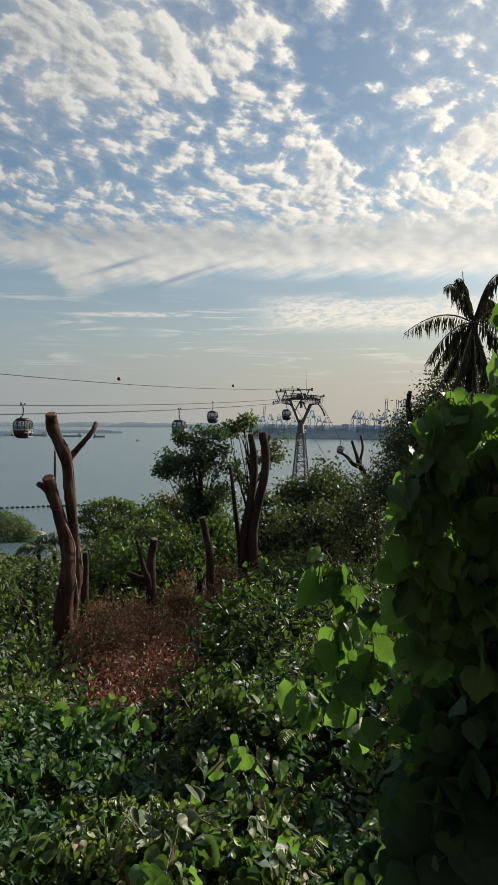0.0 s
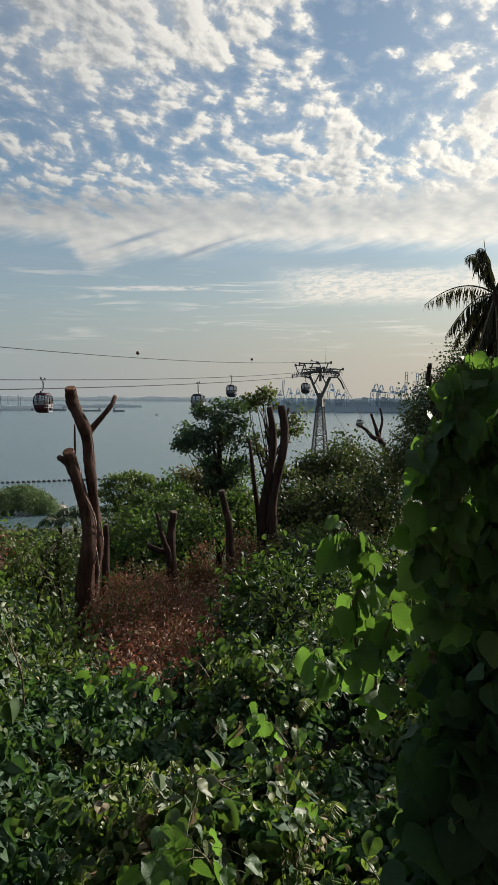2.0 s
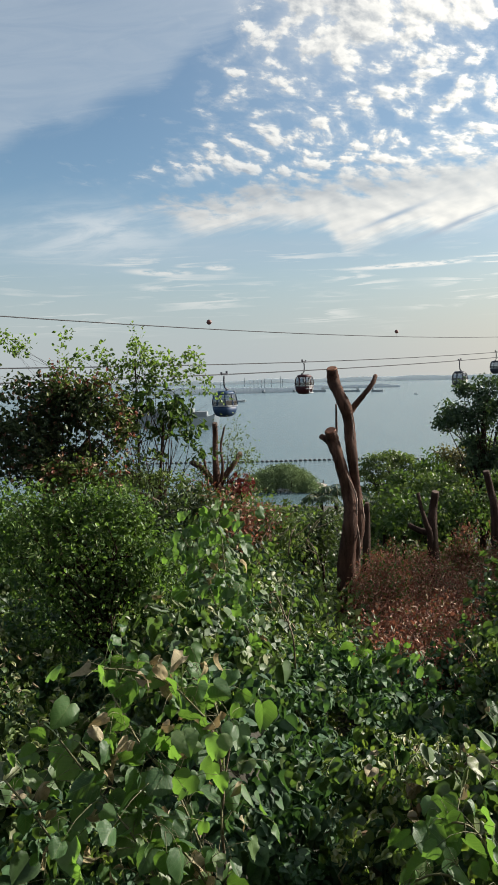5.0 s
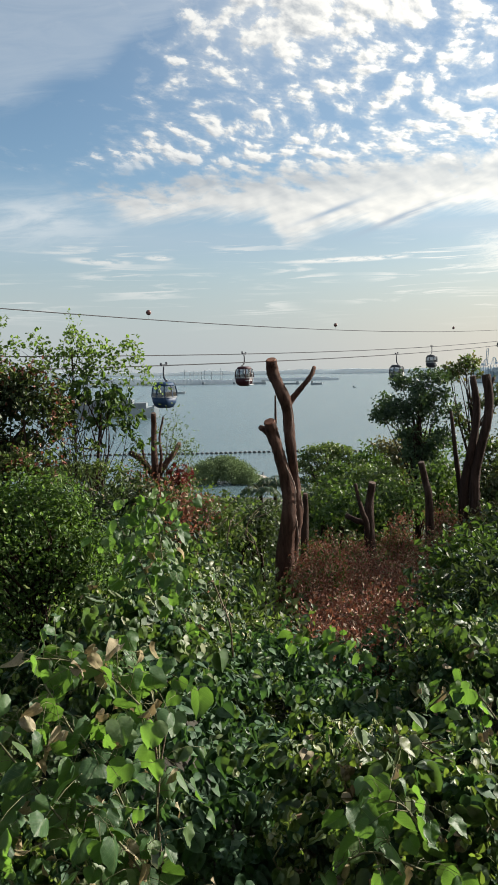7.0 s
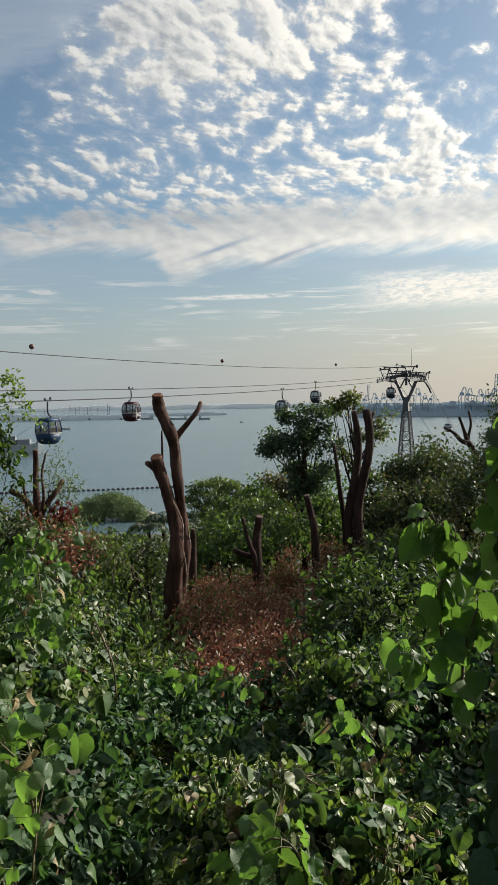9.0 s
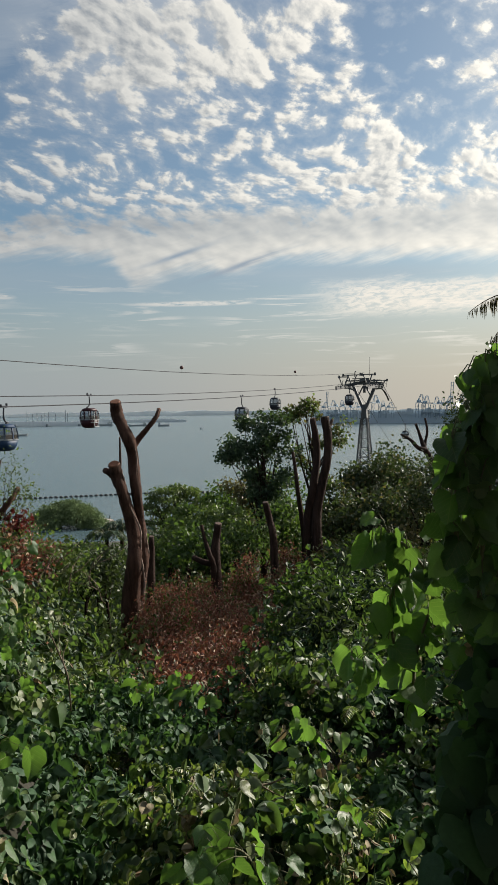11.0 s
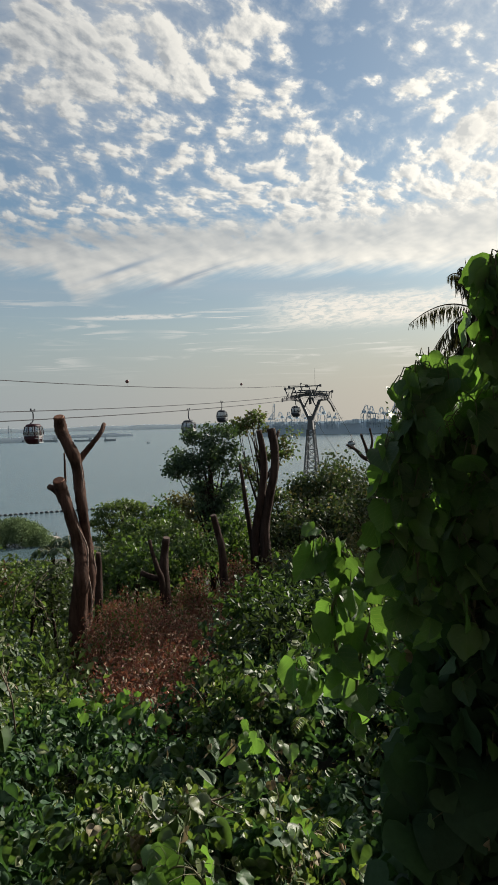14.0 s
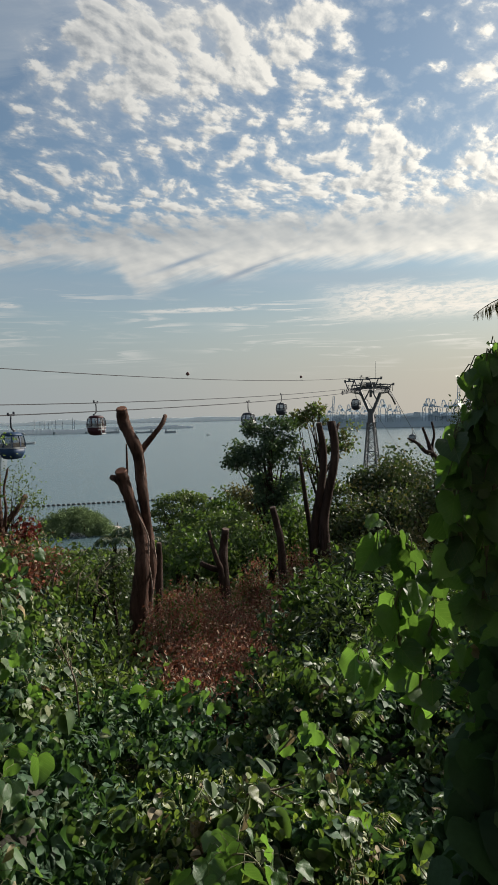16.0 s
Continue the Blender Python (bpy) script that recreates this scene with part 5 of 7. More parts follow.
def blob(az, el, d, rx, rz, ry=None):
    p = P(az, el, d)
    return (tuple(p), (rx, ry or rx, rz))


def foot(az, d):
    p = P(az, 0, d)
    return (p.x, p.y, ground_z(p.x, p.y))


def build_trees():
    # tall dark-leaved tree beside the lopped pair
    rn = random.Random(21)
    bl = []
    for az, el, w, h, k in ((11.7, -1.2, 0.9, 0.7, 5), (10.6, -2.0, 1.0, 0.8, 6), (9.3, -3.0, 0.9, 0.8, 6), (8.4, -3.9, 0.4, 0.5, 3), (10.6, -3.9, 1.3, 0.9, 6), (12.6, -2.6, 0.6, 0.7, 3), (11.0, -5.6, 1.0, 0.9, 6), (12.6, -5.4, 0.6, 0.8, 3), (12.2, -7.4, 1.2, 0.8, 5)):
        bl += [blob(az + rn.uniform(-w, w), el + rn.uniform(-h, h), 24 + rn.uniform(-0.5, 0.5), rn.uniform(0.16, 0.34), rn.uniform(0.13, 0.26)) for _ in range(k)]
    tree("leafy_tree", foot(11.0, 24), bl, 7600, 0.115, OVAL, M_MID, "leafy dark green tree above the shrubs", 1, 0.085, 10, limbs=46, even=0.5)
    bl = [blob(13.2 + rn.uniform(-0.5, 0.5), -0.6 + rn.uniform(-0.5, 0.5), 25, 0.20, 0.16) for _ in range(4)] + [blob(14.2 + rn.uniform(-0.6, 0.6), 0.0 + rn.uniform(-0.6, 0.3), 25, 0.2, 0.15) for _ in range(5)]
    bl += [blob(16.3 + rn.uniform(-0.7, 0.7), -2.2 + rn.uniform(-1.3, 1.0), 25, 0.16, 0.16) for _ in range(7)] + [blob(14.2 + rn.uniform(-0.8, 0.8), -3.4 + rn.uniform(-1.3, 1.3), 25, 0.16, 0.2) for _ in range(5)] + [blob(15.8 + rn.uniform(-1.2, 1.2), -6.6 + rn.uniform(-2.0, 1.2), 25, 0.34, 0.34) for _ in range(8)]
    tree("leafy_tree", foot(14.6, 25), bl, 3400, 0.125, OVAL, M_LIGHT, "thin light-leaved tree with some dry leaves behind the lopped pair", 2, 0.08, 8, limbs=40, even=0.4, accent=(M_OLIVE, 0.35))
    # light green trees in the middle
    for i, (az, el, d, rx, rz, n) in enumerate([(6.2, -10.2, 34, 1.1, 1.0, 6000), (8.6, -7.8, 31, 1.0, 1.1, 6000), (3.2, -10.8, 36, 0.9, 0.8, 4000), (10.6, -8.8, 30, 0.9, 0.9, 4000), (5.0, -10.2, 27, 1.0, 0.7, 4000), (8.2, -10.6, 25, 1.1, 0.7, 4000), (10.0, -6.6, 36, 1.2, 1.0, 5000), (12.4, -6.2, 33, 1.0, 1.0, 4000)]):
        rn = random.Random(60 + i)
        bl = [blob(az + rn.uniform(-1.9, 1.9), el + rn.uniform(-2.2, 1.1), d + rn.uniform(-1, 1), rx * rn.uniform(0.22, 0.55), rz * rn.uniform(0.2, 0.5)) for _ in range(11)]
        tree("broad_leaved_tree", foot(az, d), bl,
             int(n * 0.5), 0.165, OVAL, (M_LIGHT, M_SHRUB, M_MID)[i % 3], "green broad-leaved tree on the slope", 10 + i, 0.14, 12, group="slope trees", lump=4.0)
    pads = [(2.7, -6.7, 0.5), (3.6, -6.2, 0.8), (4.7, -6.0, 0.7), (5.6, -6.3, 0.7), (2.4, -7.3, 0.45), (3.5, -6.9, 0.7), (4.6, -6.8, 0.8), (6.3, -6.8, 0.6), (3.0, -7.8, 0.6), (4.2, -7.6, 0.8), (5.6, -7.4, 0.8), (6.8, -7.5, 0.6), (3.8, -8.4, 0.8), (5.2, -8.2, 0.8), (2.6, -8.6, 0.5)]
    tree("umbrella_tree", foot(4.4, 46), [blob(a, e, 46 + 0.6 * math.sin(7 * a), r, 0.14) for a, e, r in pads], 6500, 0.17, OVAL, M_LIGHT, "wide flat-topped green tree with layered crown down the slope", 20, 0.10, 12, trunk_r=0.16, limbs=40, lump=2.0)
    # dark trees right of the lopped pair
    for i, (az, el, d, rx, rz) in enumerate([(18.6, -5.2, 28, 1.0, 1.0), (20.6, -4.6, 29, 1.0, 0.9), (22.2, -5.6, 27, 1.0, 1.1), (19.6, -7.8, 25, 1.4, 1.0), (23.2, -8.2, 24, 1.3, 1.1), (17.2, -8.6, 24, 1.0, 1.0)]):
        rn = random.Random(80 + i)
        bl = [blob(az + rn.uniform(-1.8, 1.8), el + rn.uniform(-1.5, 1.2), d + rn.uniform(-1, 1), rx * rn.uniform(0.35, 0.6), rz * rn.uniform(0.35, 0.6)) for _ in range(8)]
        tree("dark_tree", foot(az, d), bl,
             2200, 0.15, OVAL, M_DARK, "dark broad-leaved tree with a few yellowing leaves on the slope", 30 + i, 0.13, 10, accent=(M_OLIVE, 0.14), accent_name="yellowing_foliage", group="dark slope trees", lump=4.0)
    # dense dark growth under the palm
    for i, (az, el, d, rx, rz) in enumerate([(27.6, -1.0, 23, 1.0, 1.2), (29.6, 1.0, 22, 1.1, 1.2), (32.5, 1.5, 22, 1.3, 1.3), (26.2, -3.8, 24, 0.9, 1.2), (29.5, -4.0, 21, 1.6, 1.4), (33.5, -3.0, 21, 1.6, 1.6), (36.5, 0.0, 22, 1.6, 1.8)]):
        tree("hillside_tree", foot(az, d), [blob(az, el, d, rx, rz), blob(az - 1.4, el - 0.8, d, rx * 0.6, rz * 0.6), blob(az + 1.2, el + 0.5, d, rx * 0.6, rz * 0.5)],
             6800, 0.095, OVAL, M_DARK, "dense dark tree on the hillside under the palm", 40 + i, 0.16, 12, group="hillside trees", trunk_r=0.04)
    # unseen bushes added behind the near mass of vines to shade the slope
    for i, (az, el, d, r) in enumerate([(36.5, -5.4, 7.0, 0.40), (37.0, -3.6, 10.2, 0.60), (41, -1.5, 13.0, 0.8)]):
        tree("overgrown_bush", foot(az, d), [blob(az, el, d, r, r * 0.9), blob(az + 2.4, el - 5, d, r, r), blob(az + 1.5, el - 1, d + r * 0.6, r * 0.8, r * 0.8)], 900, 0.10, OVAL, M_DARK, "unseen dense dark bush added to cast shade on the slope", 860 + i, 0.13, 10, group="overgrown bushes", trunk_r=0.05, limbs=12, category="bush")
    # growth between and behind the lopped trunks
    rn = random.Random(5)
    for i, (az, el, d, m_) in enumerate([(3.6, -9.2, 22, M_LIGHT), (5.2, -9.8, 20, M_SHRUB), (8.8, -8.6, 22, M_LIGHT), (9.7, -9.8, 20, M_SHRUB), (6.5, -10.9, 22, M_SHRUB), (8.4, -10.7, 23, M_MID), (4.4, -10.6, 23, M_SHRUB), (12.6, -8.6, 23, M_SHRUB), 
                                         (-1.6, -11.0, 20, M_LIGHT), (-3.4, -10.9, 21, M_SHRUB), (-5.2, -11.0, 19, M_OLIVE), (-6.6, -10.8, 16, M_LIGHT), (-2.4, -11.2, 16.5, M_SHRUB), (-4.4, -11.4, 15, M_LIGHT), (-0.6, -11.6, 16.5, M_DARK), (-9.4, -9.8, 11.8, M_DARK), (-7.6, -10.9, 11.5, M_BROWN), (-5.4, -11.2, 12.5, M_LIGHT), (16.2, -11.4, 19, M_OLIVE), (18.6, -11.6, 17, M_SHRUB), (21.5, -11.4, 18, M_LIGHT), (18.0, -10.2, 21, M_LIGHT), (21.0, -9.8, 22, M_OLIVE)]):
        bl = [blob(az + rn.uniform(-1.1, 1.1) * 18 / d, el + rn.uniform(-1.4, 0.5), d + rn.uniform(-0.5, 0.5), 0.022 * d * rn.uniform(0.5, 1.0), 0.018 * d * rn.uniform(0.5, 1.0)) for _ in range(7)]
        tree("bushy_tree", foot(az, d), bl, 1000, 0.0068 * d, OVAL if i % 3 else SLIM, m_, "bushy young tree among the lopped trunks", 700 + i, 0.13, 14, group="bushy trees", trunk_r=0.035, limbs=12)
    for i, (az, el, d) in enumerate([(5.2, -6.9, 31), (7.4, -6.4, 33), (9.0, -5.9, 30), (8.2, -7.6, 27), (6.2, -8.0, 26), (10.2, -7.6, 27)]):
        rn = random.Random(300 + i)
        bl = [blob(az + rn.uniform(-0.9, 0.9), el - rn.uniform(0.0, 2.2), d, 0.012 * d * rn.uniform(0.4, 1.0), 0.010 * d * rn.uniform(0.5, 1.2)) for _ in range(8)]
        tree("young_tree", foot(az, d), bl, 1300, 0.14, OVAL, (M_SHRUB, M_LIGHT, M_OLIVE)[i % 3], "slender young tree above the bushes", 760 + i, 0.12, 9, group="young trees", trunk_r=0.03, limbs=22, even=0.4)
    # lower slope down to the shore
    rnd = random.Random(77)
    k = 0
    for d, top, n in ((42, -9.6, 13), (58, -9.0, 13), (85, -8.6, 12), (125, -8.4, 12), (180, -8.8, 12), (225, -9.6, 12)):
        for i in range(n):
            az = -26 + 62 * (i + rnd.uniform(0.1, 0.9)) / n
            el = top + (rnd.uniform(-1.2, 0.8) if az < 3 else rnd.uniform(-0.9, 0.3)) + (1.8 if az > 9 else 0) + (-2.0 if -7 < az < 2.5 else 0)
            rx = d * 0.045 * rnd.uniform(0.8, 1.2)
            rz = rx * 0.55
            el -= math.degrees(rz / d)
            # from 100 m on, the leaf colour with painted haze takes over
            tree("slope_tree", foot(az, d), [blob(az, el, d, rx, rz), blob(az + 1.4, el - 0.5, d, rx * 0.7, rz * 0.8), blob(az - 1.4, el - 0.6, d, rx * 0.7, rz * 0.8)],
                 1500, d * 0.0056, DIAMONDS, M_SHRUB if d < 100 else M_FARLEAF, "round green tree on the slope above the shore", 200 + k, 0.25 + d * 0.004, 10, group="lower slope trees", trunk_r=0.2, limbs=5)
            k += 1
    # islet
    for i in range(24):
        x, y = -31 + 23.5 * (i + rnd.random()) / 24, 292 + 14 * rnd.random()
        zt = 9.6 + rnd.uniform(-0.9, 0.5) - 0.030 * (x + 19) ** 2
        tree("islet_tree", (x, y, max(0.3, ground_z(x, y))), [((x, y, zt - 2.6), (3.4, 3.4, 2.6)), ((x + 1, y - 2, zt - 5.5), (3.8, 3.8, 3.0))],
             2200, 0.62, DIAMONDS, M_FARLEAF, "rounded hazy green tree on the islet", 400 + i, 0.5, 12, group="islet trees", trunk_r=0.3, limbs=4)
    for i, (az, d, r) in enumerate([(-1.55, 303, 2.6), (-1.2, 304, 3.0), (-0.9, 306, 2.0), (-6.3, 300, 2.6), (-0.6, 306, 1.0)]):
        bm = bmesh.new()
        bmesh.ops.create_icosphere(bm, subdivisions=3, radius=1)
        for v in bm.verts:
            v.co *= 1 + 0.35 * noise.noise(v.co * 1.7 + Vector((i * 5, 0, 0))) + 0.15 * noise.noise(v.co * 5)
            v.co = Vector((v.co.x * r * 1.5, v.co.y * r, v.co.z * r * 0.55))
        ob = part("boulder", bm, M_ROCK, None)
        ob.location = P(az, 0, d).xy.to_3d() + Vector((0, 0, 0.4))
        tagged(ob, "pale reddish shore rock at the islet", "rock", "shore rocks")
    q = P(-0.55, 0, 306)
    t = thing("beacon", (q.x, q.y, 0), "small dark beacon post on a shore rock", "beacon")
    part("post", tubes_mesh("post", [[(0, 0, 0, 0.35), (0, 0, 2.2, 0.3)]], M_STEEL, 10, 0, 1), None, t)
    part("lantern", tubes_mesh("lantern", [[(0, 0, 2.2, 0.22), (0, 0, 2.5, 0.26), (0, 0, 2.9, 0.1)]], M_STEEL, 10, 0, 1), None, t)
    for i in range(9):
        az = -17.5 + i * 0.55
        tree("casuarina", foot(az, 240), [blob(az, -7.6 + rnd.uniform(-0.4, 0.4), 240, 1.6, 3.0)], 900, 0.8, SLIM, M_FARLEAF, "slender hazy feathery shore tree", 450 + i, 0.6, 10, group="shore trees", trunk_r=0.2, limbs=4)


def young_palm(az, el, d, n, length, seed):
    """A low palm: arching fronds with narrow leaflets from one short stem."""
    rng = np.random.default_rng(seed)
    c = P(az, el, d)
    gz = ground_z(c.x, c.y)
    t = thing("young_palm", (c.x, c.y, gz), "low dark blue-green palm on the slope", "palm", "young palms")
    h = c.z - gz
    part("trunk", tubes_mesh("trunk", [[(0, 0, -0.2, 0.12), (0.03, 0, h * 0.5, 0.10), (0, 0, h, 0.09)]], M_BARKD, 8, 0.05, 4), None, t)
    for i in range(n):
        a = 2 * math.pi * (i + rng.uniform(-0.3, 0.3)) / n
        out = Vector((math.cos(a), math.sin(a), 0))
        rise = rng.uniform(0.35, 1.0)
        line = [Vector((0, 0, h)) + out * length * s * (1 - 0.25 * rise) + Vector((0, 0, length * (1.25 * rise * s - (0.55 + 0.75 * rise) * s * s))) for s in np.linspace(0, 1, 15)]
        fr = part("frond", tubes_mesh("frond", [[(*q, 0.02 * (1.1 - k / 15)) for k, q in enumerate(line)]], M_STEM, 4, 0, 1), None, t)
        pos, tip, nrm, sz = [], [], [], []
        for k in range(2, 15):
            dv = (line[k] - line[k - 1]).normalized()
            sd = dv.cross(Vector((0, 0, 1))).normalized()
            for s in (-1, 1):
                for half in (0, 0.5):
                    pos.append(line[k - 1].lerp(line[k], half))
                    tip.append(sd * s + dv * 0.7 + Vector((0, 0, -0.35)) + Vector(rng.normal(size=3) * 0.1))
                    nrm.append(Vector((0, 0, 1)) + Vector(rng.normal(size=3) * 0.25))
                    sz.append(length * 0.34 * math.sin(math.pi * (0.15 + 0.78 * k / 15)) * rng.uniform(0.8, 1.1))
        co, f = leaves_np(np.array(pos), np.array(tip), np.array(nrm), np.array(sz), [lance(3, 0.06), lance(5, 0.08)], rng)
        part("frond_blade", mesh_np("frond_blade", co, f, M_MID), None, fr)


def build_palm():
    for i, (az, el, d, n, length) in enumerate([(-0.8, -9.5, 33, 11, 1.25), (0.3, -8.9, 34, 12, 1.35), (-2.2, -10.4, 31, 10, 1.3), (3.0, -9.6, 33, 10, 1.4), (-3.6, -10.5, 32, 9, 1.2)]):
        young_palm(az, el, d, n, length, 640 + i)

    d = 20.0
    crown = P(30.85, 7.15, d)
    gz = ground_z(crown.x, crown.y)
    t = thing("palm", (crown.x, crown.y, gz), "ragged coconut palm with drooping half-dry fronds", "palm")
    h = crown.z - gz
    part("trunk", tubes_mesh("trunk", [[(0.3, 0, -0.3, 0.16), (0.1, 0, h * 0.5, 0.12), (0, 0, h, 0.11)]], M_BARKD, 10, 0.04, 6), None, t)
    a = radians(31.3)
    right, ahead = Vector((math.cos(a), -math.sin(a), 0)), Vector((math.sin(a), math.cos(a), 0))
    fronds = [(-1.50, -0.18, 0.78, 0.1), (-0.66, 0.82, 0.98, 0.2), (-0.42, 0.88, 1.05, -0.2), (0.65, 0.95, 1.0, -0.3), (1.45, 0.2, 0.8, 0.2), (-1.02, -0.92, 0.74, -0.2), (-0.90, -1.12, 0.66, 0.3), (0.9, -0.9, 0.6, 0.3), (-0.35, -1.4, 0.2, -0.5), (0.3, -1.45, 0.3, 0.4), (0.5, 0.5, 0.8, 0.9), (1.6, -0.4, 0.6, -0.4), (-0.75, -1.35, 0.3, 0.5), (-0.8, -1.65, 0.35, 0.15), (-0.2, -1.75, 0.2, 0.3), (0.5, -1.6, 0.3, -0.25), (-0.5, -1.8, 0.25, -0.2), (0.1, -1.7, 0.15, -0.4)]
    for i, (ex, ez, arch, dep) in enumerate(fronds):
        rng = np.random.default_rng(900 + i)
        p0 = Vector((0, 0, h))
        e = (right * ex + ahead * dep + Vector((0, 0, ez))) * 1.15
        mid = (right * ex * 0.45 + ahead * dep * 0.5 + Vector((0, 0, ez * 0.5 + arch * 0.75))) * 1.15
        line, n = [], 34
        for k in range(n + 1):
            s = k / n
            q = p0 + 2 * s * (1 - s) * mid + s * s * e
            line.append(q)
        lines = [[(*q, 0.022 * (1 - 0.8 * k / n) + 0.003) for k, q in enumerate(line)]]
        fr = part("frond", tubes_mesh("frond", lines, M_TWIG, 5, 0, 1), None, t)
        pos, tip, nrm, sz = [], [], [], []
        for k in range(3, n):
            for rep in range(2):
                q = line[k].lerp(line[k + 1] if k < n else line[k], rep * 0.5)
                dirv = (line[min(k + 1, n)] - line[k - 1]).normalized()
                sidev = dirv.cross(Vector((0, 0, 1))).normalized()
                for s in (-1, 1):
                    if rng.random() < 0.20:
                        continue
                    w = sidev * s * 0.28 + dirv * 0.28 + Vector((0, 0, -1.05)) + Vector(rng.normal(size=3) * 0.14)
                    pos.append(q)
                    tip.append(w)
                    nrm.append(dirv + sidev * 0.5 * s + Vector((0, 0, 0.3)))
                    sz.append(0.55 * math.sin(math.pi * (0.12 + 0.8 * k / n)) * rng.uniform(0.55, 1.15))
        co, f = leaves_np(np.array(pos), np.array(tip), np.array(nrm), np.array(sz), [lance(3, 0.05), lance(5, 0.065)], rng)
        part("frond_blade", mesh_np("frond_blade", co, f, M_PALM), None, fr)
    part("spear_leaf", tubes_mesh("spear_leaf", [[(0, 0, h, 0.03), (-0.2 * right.x, -0.2 * right.y, h + 0.7, 0.02), (-0.3 * right.x, -0.3 * right.y, h + 1.35, 0.006)]], M_TWIG, 6, 0, 3), None, t)


build_trunks()
build_trees()
build_palm()


# ------------------------------------------------------------------ shrubs of the near slope
SURF_R = [1.5, 2.2, 3, 5, 7, 9, 12, 15, 20, 26]
SURF_Z = [-1.45, -1.60, -1.85, -2.2, -2.62, -3.0, -3.4, -3.7, -4.15, -5.0]


def surf_z(x, y):
    """Top of the low growth on the near slope."""
    r = math.hypot(x, y)
    return EYE + float(np.interp(r, SURF_R, SURF_Z)) + lift(x, y)


def build_left_trees():
    rn = random.Random(91)
    bl = [blob(rn.uniform(-25.5, -17.3), rn.uniform(-6.6, -0.6), 10.6 + rn.uniform(-0.4, 0.3), rn.uniform(0.16, 0.34), rn.uniform(0.14, 0.30)) for _ in range(40)]
    tree("vine_draped_tree", foot(-20.5, 10.6), bl, 6500, 0.078, ROUNDS, M_DARK, "dense dark tree draped with climbing vines, some leaves withered", 500, 0.09, 10, accent=(M_BROWN, 0.07), limbs=16, trunk_r=0.06, even=0.5)
    bl = [blob(rn.uniform(-20.5, -16.4), rn.uniform(-0.8, 1.1), 10.3, rn.uniform(0.08, 0.2), rn.uniform(0.08, 0.16)) for _ in range(9)] + [blob(rn.uniform(-17.2, -15.4), rn.uniform(-6.4, -0.5), 10.2, 0.13, 0.16) for _ in range(8)] + [blob(rn.uniform(-21.5, -16.9), rn.uniform(-8.4, -6.2), 9.9, 0.22, 0.16) for _ in range(9)]
    tree("climbing_foliage", foot(-18.0, 10.0), bl, 2600, 0.07, ROUNDS, M_LIGHT, "light green climber with withered brown leaves over a dark tree", 510, 0.07, 9, accent=(M_BROWN, 0.24), limbs=22, trunk_r=0.02, category="vine", even=0.5)
    sprigs = [(-14.6, 3.8, 0.05), (-14.7, 3.2, 0.09), (-14.5, 2.5, 0.13), (-14.9, 1.7, 0.19), (-14.1, 1.2, 0.2), (-13.2, 1.5, 0.12), (-12.5, 1.0, 0.15), (-11.2, 1.6, 0.10), (-10.2, 1.8, 0.08), (-10.0, 0.9, 0.09), (-9.6, -0.4, 0.09), (-8.9, -1.2, 0.09), (-11.3, 0.2, 0.13), (-12.5, 0.1, 0.17), (-13.9, 0.2, 0.22), (-15.8, 0.6, 0.17), (-16.6, 1.4, 0.10), (-17.2, 2.1, 0.09), (-19.6, 3.3, 0.07), (-19.8, 2.4, 0.10), (-18.8, 1.6, 0.12), (-11.0, -1.0, 0.12), (-22.5, 2.4, 0.15), (-24.0, 3.2, 0.12)]
    tree("sprig_tree", foot(-14.6, 10.8), [blob(a, e, 10.8, r, r * 0.85) for a, e, r in sprigs], 1500, 0.058, ROUNDS, M_SPRIG, "airy young tree with light green sprigs", 501, 0.055, 7, limbs=46, trunk_r=0.016, hang=-0.2, even=0.42, lump=1.0)
    shade = [(-14.6, -0.9, 0.24), (-13.4, -1.4, 0.27), (-12.3, -2.3, 0.22), (-11.3, -2.4, 0.24), (-10.9, -3.6, 0.2), (-10.5, -4.6, 0.15), (-10.2, -5.3, 0.11), (-12.8, -3.8, 0.09), (-15.3, -2.4, 0.18), (-15.7, -4.0, 0.15), (-13.0, -5.3, 0.08)]
    tree("drooping_tree", foot(-14.1, 10.7), [blob(a, e, 10.6, r, r * 0.8) for a, e, r in shade], 620, 0.10, ROUNDS, M_SHRUB, "drooping dark green leafy branches of a small tree", 502, 0.07, 6, limbs=18, trunk_r=0.03, hang=0.8, even=0.5, lump=1.2)
    tree("sapling", foot(-13.4, 10.2), [blob(-13.6, -6.4, 10.2, 0.12, 0.2), blob(-12.7, -7.6, 10.2, 0.22, 0.2), blob(-14.6, -7.2, 10.2, 0.16, 0.18), blob(-11.4, -7.8, 10.2, 0.2, 0.16)], 420, 0.075, LANCES, M_LIGHT, "thin upright sapling in a gap of the trees", 503, 0.07, 6, limbs=16, trunk_r=0.014, lump=1.0)
    # dark leaves put in where a hollow lies in shade
    tree("dark_bush", foot(-11.6, 8.6), [blob(-12.4, -10.3, 8.6, 0.24, 0.22), blob(-11.2, -10.9, 8.5, 0.26, 0.24), blob(-10.4, -9.9, 8.8, 0.2, 0.18), blob(-12.6, -12.2, 8.2, 0.3, 0.24), blob(-10.8, -12.8, 8.2, 0.3, 0.24)], 2200, 0.075, ROUNDS, M_DARK, "dark-leaved bush put in for the shaded hollow below a lopped stump", 511, 0.08, 8, limbs=20, trunk_r=0.02, category="bush")
